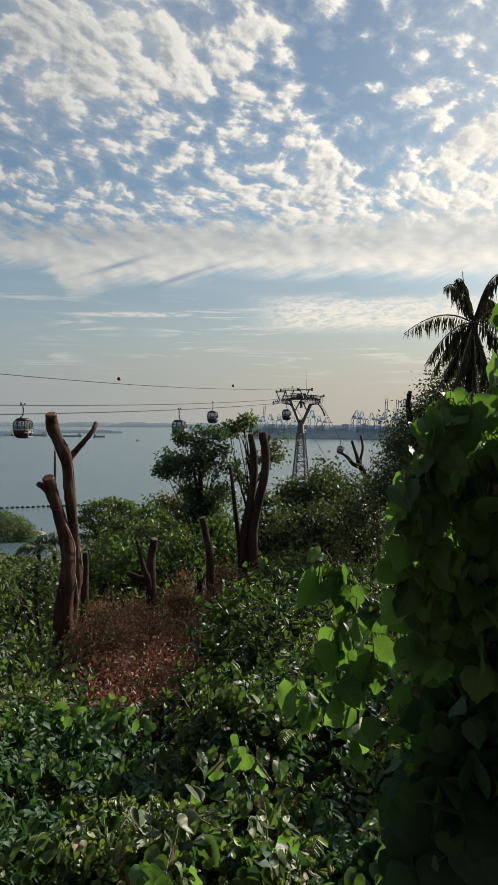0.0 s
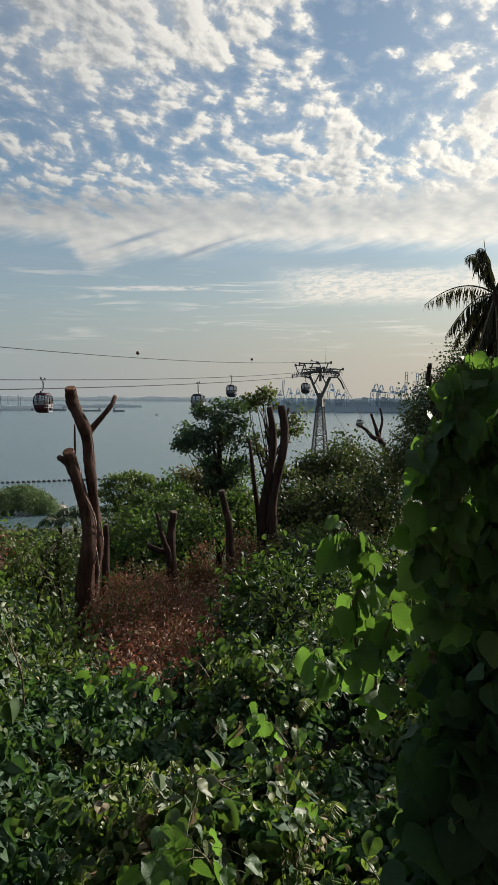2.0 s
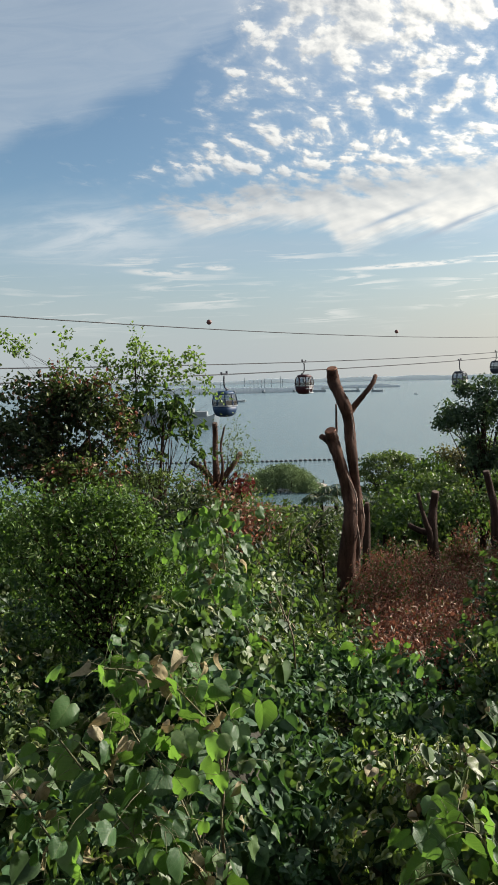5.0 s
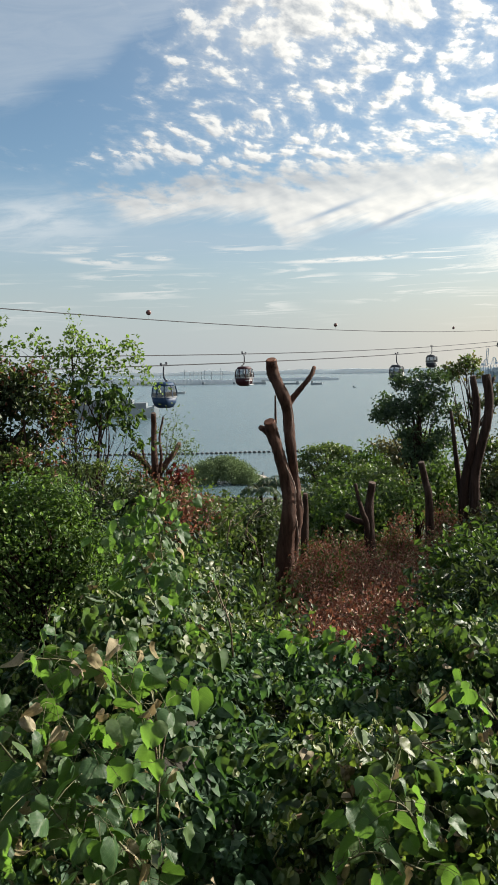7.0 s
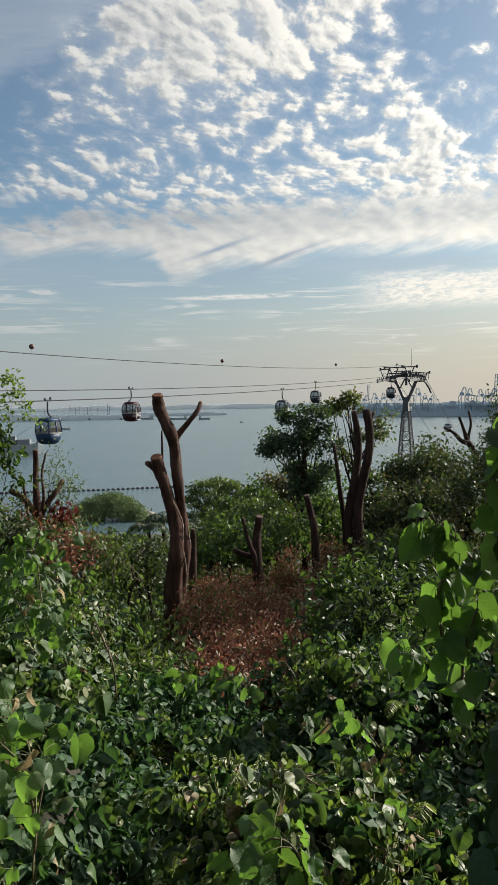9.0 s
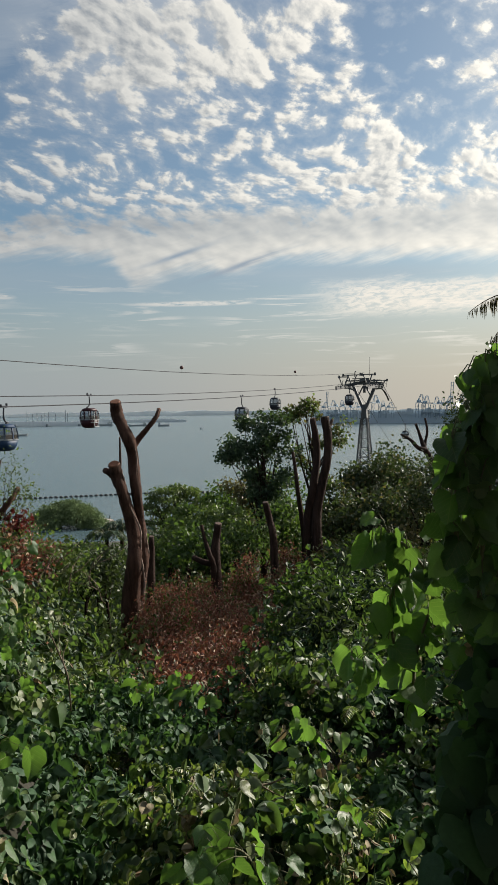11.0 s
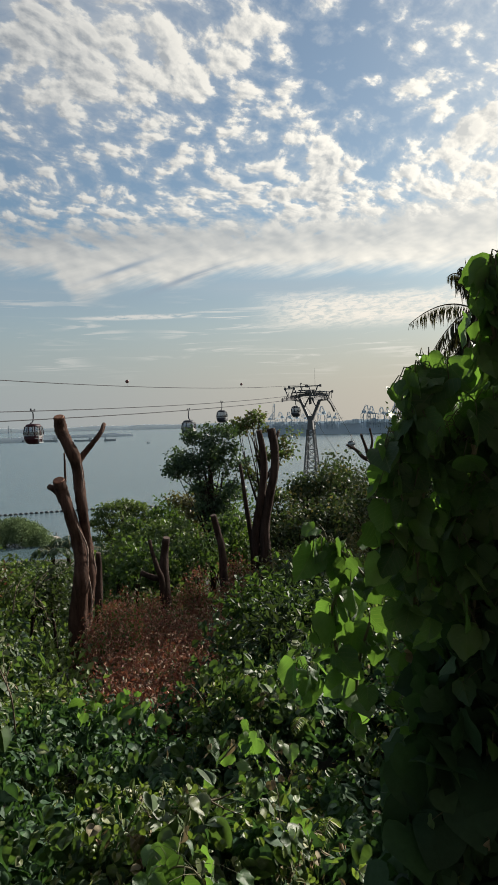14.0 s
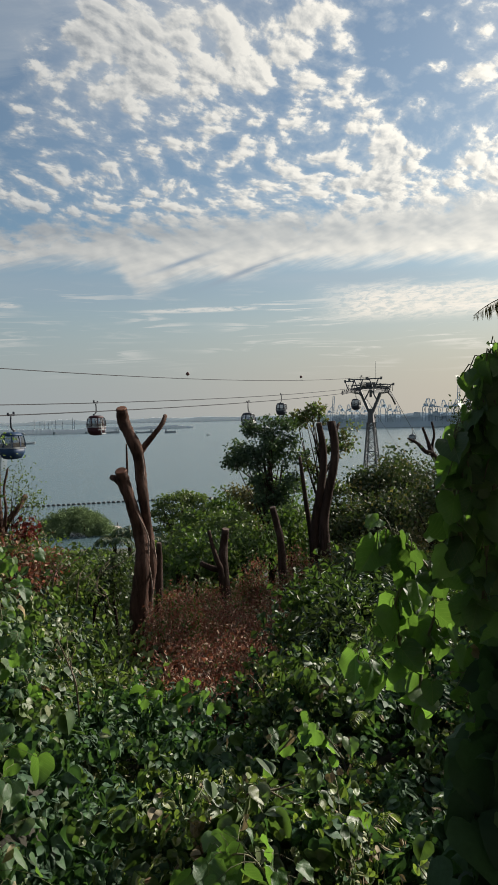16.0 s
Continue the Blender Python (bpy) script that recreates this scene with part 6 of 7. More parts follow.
    tree("withered_shrub", foot(-7.2, 11.6), [blob(a, e, 11.5, 0.2, 0.14) for a, e in ((-9.8, -8.4), (-8.8, -9.3), (-7.6, -9.4), (-6.6, -9.9), (-5.6, -10.4), (-7.4, -10.6), (-9.4, -10.0))], 1700, 0.06, SLIM, M_BROWN, "withered red-brown shrub with dry hanging leaves", 512, 0.09, 8, accent_name="green_foliage", accent=(M_LIGHT, 0.35), limbs=40, trunk_r=0.014, bark=M_TWIGR, category="shrub", group="withered shrubs", hang=0.9)
    lobes = [(-18.9, -10.6, 0.30), (-16.6, -10.0, 0.24), (-15.2, -11.6, 0.24), (-14.0, -13.4, 0.22), (-19.6, -13.6, 0.36), (-16.6, -13.6, 0.30), (-17.8, -16.4, 0.36), (-14.4, -16.2, 0.26), (-21.2, -17.0, 0.36), (-22.4, -11.6, 0.36), (-24.8, -9.4, 0.30), (-20.6, -9.4, 0.16), (-17.9, -8.7, 0.12), (-16.2, -8.9, 0.09), (-19.2, -8.6, 0.10), (-14.3, -11.0, 0.10), (-13.0, -12.3, 0.10), (-22.6, -8.8, 0.16), (-12.8, -14.8, 0.14), (-15.3, -9.9, 0.10), (-13.0, -16.9, 0.16)]
    tree("leafy_shrub", foot(-17.6, 6.0), [blob(a, e, 5.9, r, r * 0.9) for a, e, r in lobes], 11500, 0.038, ROUNDS, M_BRIGHT, "dense bright green small-leaved shrub", 504, 0.045, 9, limbs=60, trunk_r=0.03, even=0.62, lump=3.2, accent=(M_SHRUB, 0.3), accent_name="dark_foliage")
    tree("leafy_shrub", foot(-7.9, 12.2), [blob(-7.6, -4.6, 12.2, 0.22, 0.3), blob(-7.0, -6.2, 12.2, 0.3, 0.3), blob(-7.6, -8.2, 12.2, 0.35, 0.25), blob(-9.8, -7.6, 12.2, 0.25, 0.3)], 1500, 0.05, LANCES, M_LIGHT, "sparse light green shoots round a lopped stump", 505, 0.08, 8, limbs=24, trunk_r=0.02)
    tree("leafy_shrub", foot(-6.8, 12.0), [blob(-7.0, -8.1, 12.0, 0.16, 0.14)], 260, 0.07, ROUNDS, M_RED, "small shrub with dark red leaves", 506, 0.05, 8, limbs=8, trunk_r=0.015)


def build_shrubs():
    """Low growth between the vines and the trunks: many shrubs, each with its own leaves."""
    rnd = random.Random(31)
    k = 0
    for r in (7.9, 9.3, 11.0, 12.8, 14.8, 17.2, 20.0, 23.5):
        n = int(6 + r * 0.95)
        for i in range(n):
            az = -28 + 66 * (i + rnd.uniform(0.15, 0.85)) / n
            d = r * rnd.uniform(0.95, 1.05)
            p = P(az, 0, d)
            top = surf_z(p.x, p.y) + (rnd.uniform(-0.5, 0.35) if d < 11.5 else rnd.uniform(-1.3, 0.75))
            rx = (0.36 + 0.026 * d) * rnd.uniform(0.6, 1.25)
            rz = rx * rnd.uniform(0.6, 0.95)
            if d > 11.5:
                rx, rz = rx * 0.8, rx * rnd.uniform(0.9, 1.5)
            brown = (0.4 < az < 10.8 and 7.0 < d < 15.5) or (2.5 < az < 15 and 15 < d < 19.5)
            if brown and d > 14:
                brown = rnd.random() < 0.9
                top = surf_z(p.x, p.y) + rnd.uniform(0.05, 0.6) if brown and 4.5 < az < 13.5 else top - 0.2
            mat_ = M_SHRUB
            if az > 10.5:
                mat_ = rnd.choice((M_SHRUB, M_DARK, M_DARK, M_MID)) if az > 15 else rnd.choice((M_SHRUB, M_MID, M_DARK, M_SHRUB))
            else:
                mat_ = rnd.choice((M_SHRUB, M_LIGHT, M_MID, M_DARK, M_MID))
            blobs = [((p.x + rx * rnd.uniform(-0.8, 0.8), p.y + rx * rnd.uniform(-0.8, 0.8), top - rz * rnd.uniform(0.3, 1.7 if d < 11.5 else 2.6)), (rx * rnd.uniform(0.3, 0.6),) * 2 + (rz * rnd.uniform(0.25, 0.6),)) for _ in range(7)]
            if 1.0 < az < 3.0 and 7.2 < d < 9.0:
                continue
            if brown:
                rx *= 0.62
                top -= 0.28 if d < 13 else 0.0
                if d > 10:
                    top += -0.15 if az < 5 else 0.15
                top += rnd.uniform(-0.30, 0.34)
                bl = [((p.x + rx * rnd.uniform(-1, 1), p.y + rx * rnd.uniform(-1, 1), top - rnd.uniform(0.05, 1.1)), (rx * rnd.uniform(0.3, 0.7),) * 2 + (rnd.uniform(0.14, 0.34),)) for _ in range(11)]
                tree("withered_shrub", (p.x, p.y, ground_z(p.x, p.y)), bl, 1900, 0.054 + 0.0012 * d, SLIM, M_BROWN, "withered red-brown shrub with dry hanging leaves", 600 + k, 0.10, 7, accent_name="green_foliage", accent=(M_SHRUB, 0.30), category="shrub", group="withered shrubs", trunk_r=0.016, limbs=80, bark=M_TWIGR, hang=0.9, lump=1.6)
            else:
                tree("slope_shrub", (p.x, p.y, ground_z(p.x, p.y)), blobs, int(900 - 12 * d), 0.072 + 0.0042 * d, OVAL if d > 13.5 else ROUNDS, mat_, "low green shrub on the slope", 600 + k, 0.14, 16, category="shrub", group="slope shrubs", trunk_r=0.02, limbs=14)
            k += 1
    for i in range(26):
        az, d = rnd.uniform(2.8, 11.2), rnd.uniform(8.0, 16.5)
        p = P(az, 0, d)
        top = surf_z(p.x, p.y) + rnd.uniform(-0.5, 0.12)
        rx = rnd.uniform(0.3, 0.55)
        bl = [((p.x + rx * rnd.uniform(-1, 1), p.y + rx * rnd.uniform(-1, 1), top - rnd.uniform(0.05, 0.8)), (rx * rnd.uniform(0.3, 0.6),) * 2 + (rnd.uniform(0.12, 0.28),)) for _ in range(7)]
        tree("withered_shrub", (p.x, p.y, ground_z(p.x, p.y)), bl, 650, 0.066, SLIM, M_BROWN, "withered red-brown shrub with dry hanging leaves and bare twigs", 820 + i, 0.09, 7, accent_name="green_foliage", accent=(M_SHRUB, 0.16), category="shrub", group="withered shrubs", trunk_r=0.016, limbs=90, bark=M_TWIGR, hang=0.9, lump=1.6)


def undergrowth(name, seed, n, az0, az1, r0, r1, material, size, label, keep, kinds, rise):
    """Low growth that fills the slope between the shrubs, in tufts."""
    rng = np.random.default_rng(seed)
    pos, out = [], []
    while len(pos) < n:
        az, r = rng.uniform(az0, az1), math.sqrt(rng.uniform(r0 ** 2, r1 ** 2))
        if not keep(az, r):
            continue
        x, y = r * math.sin(radians(az)), r * math.cos(radians(az))
        zs, zg = surf_z(x, y), ground_z(x, y)
        z = zg + (zs - zg) * rise * (0.35 + 0.65 * rng.random())
        for _ in range(9):
            pos.append((x + rng.normal() * 0.14, y + rng.normal() * 0.14, z + rng.normal() * 0.12))
    pos = np.array(pos)
    m = len(pos)
    nrm = unit(np.array([0.1, -0.2, 0.6]) + rng.normal(size=(m, 3)) * 0.5)
    tip = unit(rng.normal(size=(m, 3)) * 0.8 + np.array([0, 0, -0.4]))
    co, f = leaves_np(pos, tip, nrm, size * rng.uniform(0.6, 1.25, m), kinds, rng)
    ob = new(name, mesh_np(name, co, f, material))
    tagged(ob, label, "undergrowth", kind="stuff")


def withered_zone(az, r):
    return 2.6 < az < 11.5 and 7.4 < r < 18.5


build_left_trees()
build_shrubs()
undergrowth("undergrowth", 411, 42000, -26, 36, 9.5, 34, M_LIGHT, 0.14, "dense shaded undergrowth between the shrubs", lambda a, r: not withered_zone(a, r) and not (1.0 < a < 3.0 and r < 9.5), OVAL, 0.72)
undergrowth("withered_undergrowth", 412, 13000, 2.6, 14, 7.4, 20, M_BROWN, 0.062, "red-brown withered undergrowth with dry leaves", lambda a, r: withered_zone(a, r) or (10 < a < 14 and 15 < r < 20), SLIM, 0.86)


# ------------------------------------------------------------------ vines close by
def hollow(x, y):
    """Shape of the mounds of the low growth: under -0.3 a dark hollow."""
    a = noise.noise(Vector((x * 0.75, y * 0.75, 7.3)))
    b = noise.noise(Vector((x * 1.9, y * 1.9, 1.7)))
    return a + 0.6 * b


def carpet(name, seed, shoots, per, az0, az1, r0, r1, label, material, size, kinds, rise=0.35, skip=None, gaps=0.75):
    """Blanket of vines over the near slope: arching shoots with leaves along them, in mounds with dark hollows between."""
    rng = np.random.default_rng(seed)
    pos, tip, nrm, sz = [], [], [], []
    for _ in range(shoots):
        az, r = rng.uniform(az0, az1), math.sqrt(rng.uniform(r0 ** 2, r1 ** 2))
        x, y = r * math.sin(radians(az)), r * math.cos(radians(az))
        h = hollow(x, y)
        if skip and skip(az, r):
            continue
        if h < -0.22 and rng.random() < gaps:
            continue
        z = surf_z(x, y) + 0.34 * h - 0.30 - 0.3 * rng.random() ** 2
        p = np.array([x, y, z])
        d = unit(np.array([rng.normal() * 0.7, rng.normal() * 0.6 - 0.25, rng.uniform(0.3, 1.0)]))
        step = rise * rng.uniform(0.6, 1.3) / per
        for k in range(per):
            p = p + d * step * 1.6
            d = unit(d + np.array([0, 0, -0.10]) + rng.normal(size=3) * 0.08)
            side = unit(np.cross(d, rng.normal(size=3)))
            pos.append(p + side * size * 0.25)
            tip.append(unit(side * 0.7 + d * 0.25 + np.array([0, -0.1, -0.75])))
            nrm.append(unit(np.array([0.1, -0.4, 0.45]) + side * 0.35 + rng.normal(size=3) * 0.45))
            sz.append(size * rng.uniform(0.45, 1.15) * (1.15 - 0.5 * k / per))
    co, f = leaves_np(np.array(pos), np.array(tip), np.array(nrm), np.array(sz), kinds, rng)
    ob = new(name, mesh_np(name, co, f, material, True))
    tagged(ob, label, "vines", kind="stuff")
    return ob


def mound(name, x, y, top, rx, rz, n, size, kinds, material, label, seed, group="vine mounds", dark=0.35):
    """A dome of vine growth: leaves overlapping like scales on its skin, more of them in the shade inside, and bare stems."""
    rng = np.random.default_rng(seed)
    t = thing(name, (x, y, ground_z(x, y)), label, "vine", group)
    o = np.array([x, y, ground_z(x, y)])
    c = np.array([x, y, top - rz])

    def skin(n, r0, r1, sz, mat_, pname, kinds_, lying=0.22, per=7):
        m = max(2, n // per)
        n = m * per
        dc = unit(rng.normal(size=(m, 3)) * np.array([1, 1, 0.9]) + np.array([0, -0.15, 0.35]))
        turn = np.repeat(rng.normal(size=(m, 3)) * 0.45, per, axis=0)
        d = unit(np.repeat(dc, per, axis=0) + rng.normal(size=(n, 3)) * 0.17)
        lump = np.array([1 + 0.42 * noise.noise(Vector(v * 2.1) + Vector((seed, 0, 0))) + 0.30 * noise.noise(Vector(v * 5.0) + Vector((0, seed, 0))) for v in d])
        rad = (np.repeat(rng.uniform(r0, r1, m), per) + rng.normal(size=n) * 0.05) * lump
        pos = c + d * rad[:, None] * np.array([rx, rx, rz])
        flat = (rng.random(n) < lying)[:, None]
        hang_n = unit(d * np.array([0.7, 0.7, 0.2]) + np.array([0.05, -0.40, 0.22]) + turn + rng.normal(size=(n, 3)) * 0.28)
        flat_n = unit(d * 0.4 + np.array([0.2, -0.1, 0.8]) + turn * 0.6 + rng.normal(size=(n, 3)) * 0.35)
        hang_t = unit(np.array([0, 0, -0.95]) + d * 0.28 + rng.normal(size=(n, 3)) * 0.40)
        flat_t = unit(d * np.array([0.8, 0.8, 0.1]) + rng.normal(size=(n, 3)) * 0.6 + np.array([0, 0, -0.25]))
        co, f = leaves_np(pos - o, np.where(flat, flat_t, hang_t), np.where(flat, flat_n, hang_n), sz * (0.35 + 0.85 * rng.random(n)), kinds_, rng)
        part(pname, mesh_np(pname, co, f, mat_, True), None, t)

    if material is M_VINE:
        skin(int(n * 0.8), 0.62, 1.24, size, material, "foliage", kinds)
        skin(int(n * 1.2), 0.70, 1.28, 0.040, M_SMALL, "small_foliage", ROUNDS + HEARTS[:3], 0.5)
    else:
        skin(int(n * 0.75), 0.62, 1.26, size, material, "foliage", kinds, 0.35, 9)
        skin(int(n * 0.16), 0.70, 1.24, 0.095, M_VINE, "large_foliage", HEARTS)
    skin(int(n * 0.14), 0.75, 1.30, 0.055, M_DRYBIT, "dry_foliage", LANCES + HEARTS[3:5], 0.5, 4)
    # inner leaves take the vine colour darkened for shade
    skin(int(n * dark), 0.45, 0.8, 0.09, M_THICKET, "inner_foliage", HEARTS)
    for k in range(6):
        a, b = rng.normal(size=3), rng.normal(size=3)
        p, q = c + unit(a) * rx * 0.5, c + unit(b * np.array([1, 1, 0.4]) + np.array([0, 0, 0.6])) * np.array([rx, rx, rz]) * rng.uniform(1.0, 1.2)
        p[2] = min(p[2], top - 0.6)
        m = (p + q) / 2 + rng.normal(size=3) * 0.08
        part("stem", tubes_mesh("stem", [[(*(p - o), 0.007), (*(m - o), 0.005), (*(q - o), 0.0025)]], M_STEM, 5, 0, 3), None, t)
    return t


def build_mounds():
    rnd = random.Random(51)
    k = 0
    for r, n in ((2.35, 4), (3.1, 5), (3.9, 6), (4.8, 7), (5.8, 8), (6.9, 10), (8.1, 11), (9.4, 12)):
        for i in range(n):
            az = -33 + 72 * (i + 0.5 + rnd.uniform(-0.42, 0.42)) / n
            d = r * rnd.uniform(0.94, 1.06)
            if d > 6.2 and -1.5 < az < 10.5:
                continue
            if any(math.hypot((az - a) / wa, (d - b) / wd) < 1 for a, b, wa, wd in ((-1.0, 2.7, 4.0, 0.8), (14.5, 2.6, 3.5, 0.6), (-0.5, 5.6, 2.0, 0.8), (21, 3.4, 3.0, 0.7), (9.5, 3.9, 2.5, 0.45), (-15.5, 4.6, 3.0, 0.9), (0.8, 6.4, 1.6, 1.5), (-19, 5.2, 3.0, 0.8), (-2.0, 3.2, 3.0, 0.5), (5.0, 3.9, 1.2, 0.4), (18.0, 2.9, 3.0, 0.6))):
                continue
            p = P(az, 0, d)
            rx = (0.28 + 0.045 * d) * rnd.uniform(0.65, 1.3)
            rz = rx * rnd.uniform(0.65, 0.95)
            top = surf_z(p.x, p.y) + rnd.uniform(-0.55, 0.24)
            small = rnd.random() < (0.68 if 3.0 < d < 5.6 and az > 2 else 0.30)
            if small:
                mound("creeper_mound", p.x, p.y, top, rx, rz, int(1500 * (rx / 0.5) ** 1.5), 0.036 + 0.003 * d, ROUNDS + HEARTS[:4], M_SMALL, "mound of small-leaved yellow-green creeper", 900 + k, "creeper mounds")
            else:
                big = rnd.uniform(0.8, 1.35)
                mound("vine_mound", p.x, p.y, top, rx, rz, int(rnd.uniform(480, 700) * (rx / 0.5) ** 1.5 / big), (0.080 + 0.0020 * d) * big, HEARTS, M_VINE, "mound of heart-leaved green vine", 900 + k)
            k += 1


HEART_MESH = [mesh_np("leaf", *heart_fine(_i), M_VINE_ONE, True) for _i in range(16)]
DRY_MESH = [mesh_np("leaf", heart_fine(40 + _i)[0] * np.array([0.6, 0.85, 1.5]), heart_fine(40 + _i)[1], M_DRYLEAF, True) for _i in range(4)]


def vine(name, place, shoots, label, seed, size, dry=0.0, tilt=(0.2, -0.4, 0.75), hang=0.7, spread=0.09, scatter=0.5):
    """A climbing vine: stems through the given points and single heart leaves on stalks along them.
    shoots: (points, number of leaves)."""
    rng = np.random.default_rng(seed)
    o = Vector(place)
    t = thing(name, o, label, "vine")
    for pts, n in shoots:
        ln = smooth_line([(*(Vector(p) - o), 0.004) for p in pts], 6)
        part("stem", tubes_mesh("stem", [[tuple(q) for q in ln]], M_STEM, 6, 0, 1), None, t)
        stalks = []
        for i in range(n):
            q = ln[min(len(ln) - 1, int(len(ln) * (i + rng.random()) / n))][:3]
            off = rng.normal(size=3) * spread * np.array([1, 1, 0.6])
            s = size * rng.uniform(0.5, 1.35)
            nrm = unit(np.array(tilt) + rng.normal(size=3) * scatter)
            tip = unit(np.array([rng.normal() * 0.6, -0.15 + rng.normal() * 0.45, -hang + rng.normal() * 0.25]) + off * 2)
            y = tip
            x = unit(np.cross(y, nrm))
            z = np.cross(x, y)
            p = q + off
            isdry = rng.random() < dry
            ob = part("leaf", (DRY_MESH if isdry else HEART_MESH)[int(rng.integers(0, 4 if isdry else len(HEART_MESH)))], None, t, "dry curled leaf" if isdry else "")
            ob.matrix_basis = Matrix(((x[0] * s, y[0] * s, z[0] * s, p[0]), (x[1] * s, y[1] * s, z[1] * s, p[1]), (x[2] * s, y[2] * s, z[2] * s, p[2]), (0, 0, 0, 1)))
            stalks.append([(*q, 0.0014), (*((q * 2 + p) / 3 + np.array([0, 0, 0.022])), 0.0012), (*((q + p * 2) / 3 + np.array([0, 0, 0.024])), 0.0011), (*p, 0.001)])
        part("stalk_tangle", tubes_mesh("stalk_tangle", stalks, M_STEM, 4, 0, 1), None, t)
    return t


def spray(p, lean, length, seed):
    """An arching frond with paired leaflets."""
    rng = np.random.default_rng(seed)
    o = Vector(p)
    t = thing("fern_spray", o, "yellow-green feathery spray among the vines", "plant", "feathery sprays")
    n = 15
    line = []
    for k in range(n):
        s = k / (n - 1)
        line.append(Vector((lean[0] * s * length, lean[1] * s * length, length * (0.75 * s - 0.75 * s * s))))
    part("stem", tubes_mesh("stem", [[(*q, 0.0025 * (1.2 - k / n)) for k, q in enumerate(line)]], M_STEM, 5, 0, 1), None, t)
    pos, tip, nrm, sz = [], [], [], []
    for k in range(2, n):
        d = (line[k] - line[k - 1]).normalized()
        sd = d.cross(Vector((0, 0, 1))).normalized()
        for s in (-1, 1):
            pos.append(line[k])
            tip.append(sd * s + d * 0.45 + Vector((0, 0, -0.25)) + Vector(rng.normal(size=3) * 0.08))
            nrm.append(Vector((0, 0, 1)) + Vector(rng.normal(size=3) * 0.2))
            sz.append(0.062 * math.sin(math.pi * (0.2 + 0.72 * k / n)) * rng.uniform(0.85, 1.1))
    co, f = leaves_np(np.array(pos), np.array(tip), np.array(nrm), np.array(sz), [lance(2, 0.17), lance(6, 0.19)], rng)
    part("foliage", mesh_np("foliage", co, f, M_SMALL), None, t)


def twig(d, lines, label, material, group="bare twigs"):
    """Bare twig: lines of (azimuth, elevation, radius), the first the main one, the rest its side shoots."""
    o = P(lines[0][-1][0], lines[0][-1][1], d)
    t = thing("bare_twig", o, label, "twig", group)
    for k, ln in enumerate(lines):
        pts = []
        for i, (az, el, r) in enumerate(ln):
            p = P(az, el, d + 0.06 * math.sin(i * 2.1 + k)) - o
            pts.append((p.x, p.y, p.z, r))
        part("shoot" if k else "stem", tubes_mesh("stem", [pts], material, 7, 0.08, 4), None, t)


def build_twigs():
    rs = random.Random(23)
    for i, (az, el, d) in enumerate([(-5.4, -10.6, 9.6), (-3.6, -11.6, 9.0), (-2.2, -11.0, 10.2), (-4.6, -13.2, 8.2), (-1.2, -12.6, 9.2), (-6.2, -12.2, 8.8)]):
        h, lean = rs.uniform(1.8, 3.0), rs.choice((-1, 1)) * rs.uniform(0.9, 2.2)
        main = [(az + lean, el + h * 0.45, 0.002), (az + lean * 0.6, el + h * 0.2, 0.004), (az + lean * 0.2, el - h * 0.2, 0.006), (az, el - h * 0.8, 0.008)]
        side = [(az + lean + rs.uniform(0.5, 1.1), el + h * 0.25, 0.003), (az + lean * 0.7 + 0.3, el - h * 0.02, 0.005), (az + lean * 0.4, el - h * 0.18, 0.006)]
        side2 = [(az + lean - rs.uniform(0.5, 1.0), el + h * 0.05, 0.003), (az + lean * 0.4 - 0.2, el - h * 0.2, 0.004), (az + lean * 0.2, el - h * 0.36, 0.006)]
        twig(d, [main, side, side2], "thin pale bare twig among the shrubs", M_TWIG)
    twig(4.4, [[(-4.9, -16.2, 0.003), (-4.3, -17.6, 0.0045), (-3.7, -19.2, 0.005), (-3.5, -21.5, 0.005)], [(-3.6, -16.8, 0.002), (-4.0, -17.8, 0.003), (-3.9, -18.7, 0.004)]], "dark bare climbing stem among the vines", M_TWIG)
    twig(3.25, [[(12.6, -26.6, 0.003), (11.2, -27.0, 0.005), (9.6, -27.0, 0.006), (8.4, -27.8, 0.006)], [(13.2, -28.0, 0.002), (11.9, -27.6, 0.003), (10.8, -27.1, 0.004)]], "dry pale twig lying on the creepers", M_TWIG)
    twig(2.9, [[(-10.4, -25.5, 0.004), (-9.8, -28.0, 0.005), (-9.9, -31.5, 0.006), (-9.6, -35, 0.006)], [(-9.0, -26.4, 0.003), (-9.5, -28.4, 0.004), (-9.8, -30.5, 0.004)]], "withered pale vine stem hanging in the vines", M_TWIG)


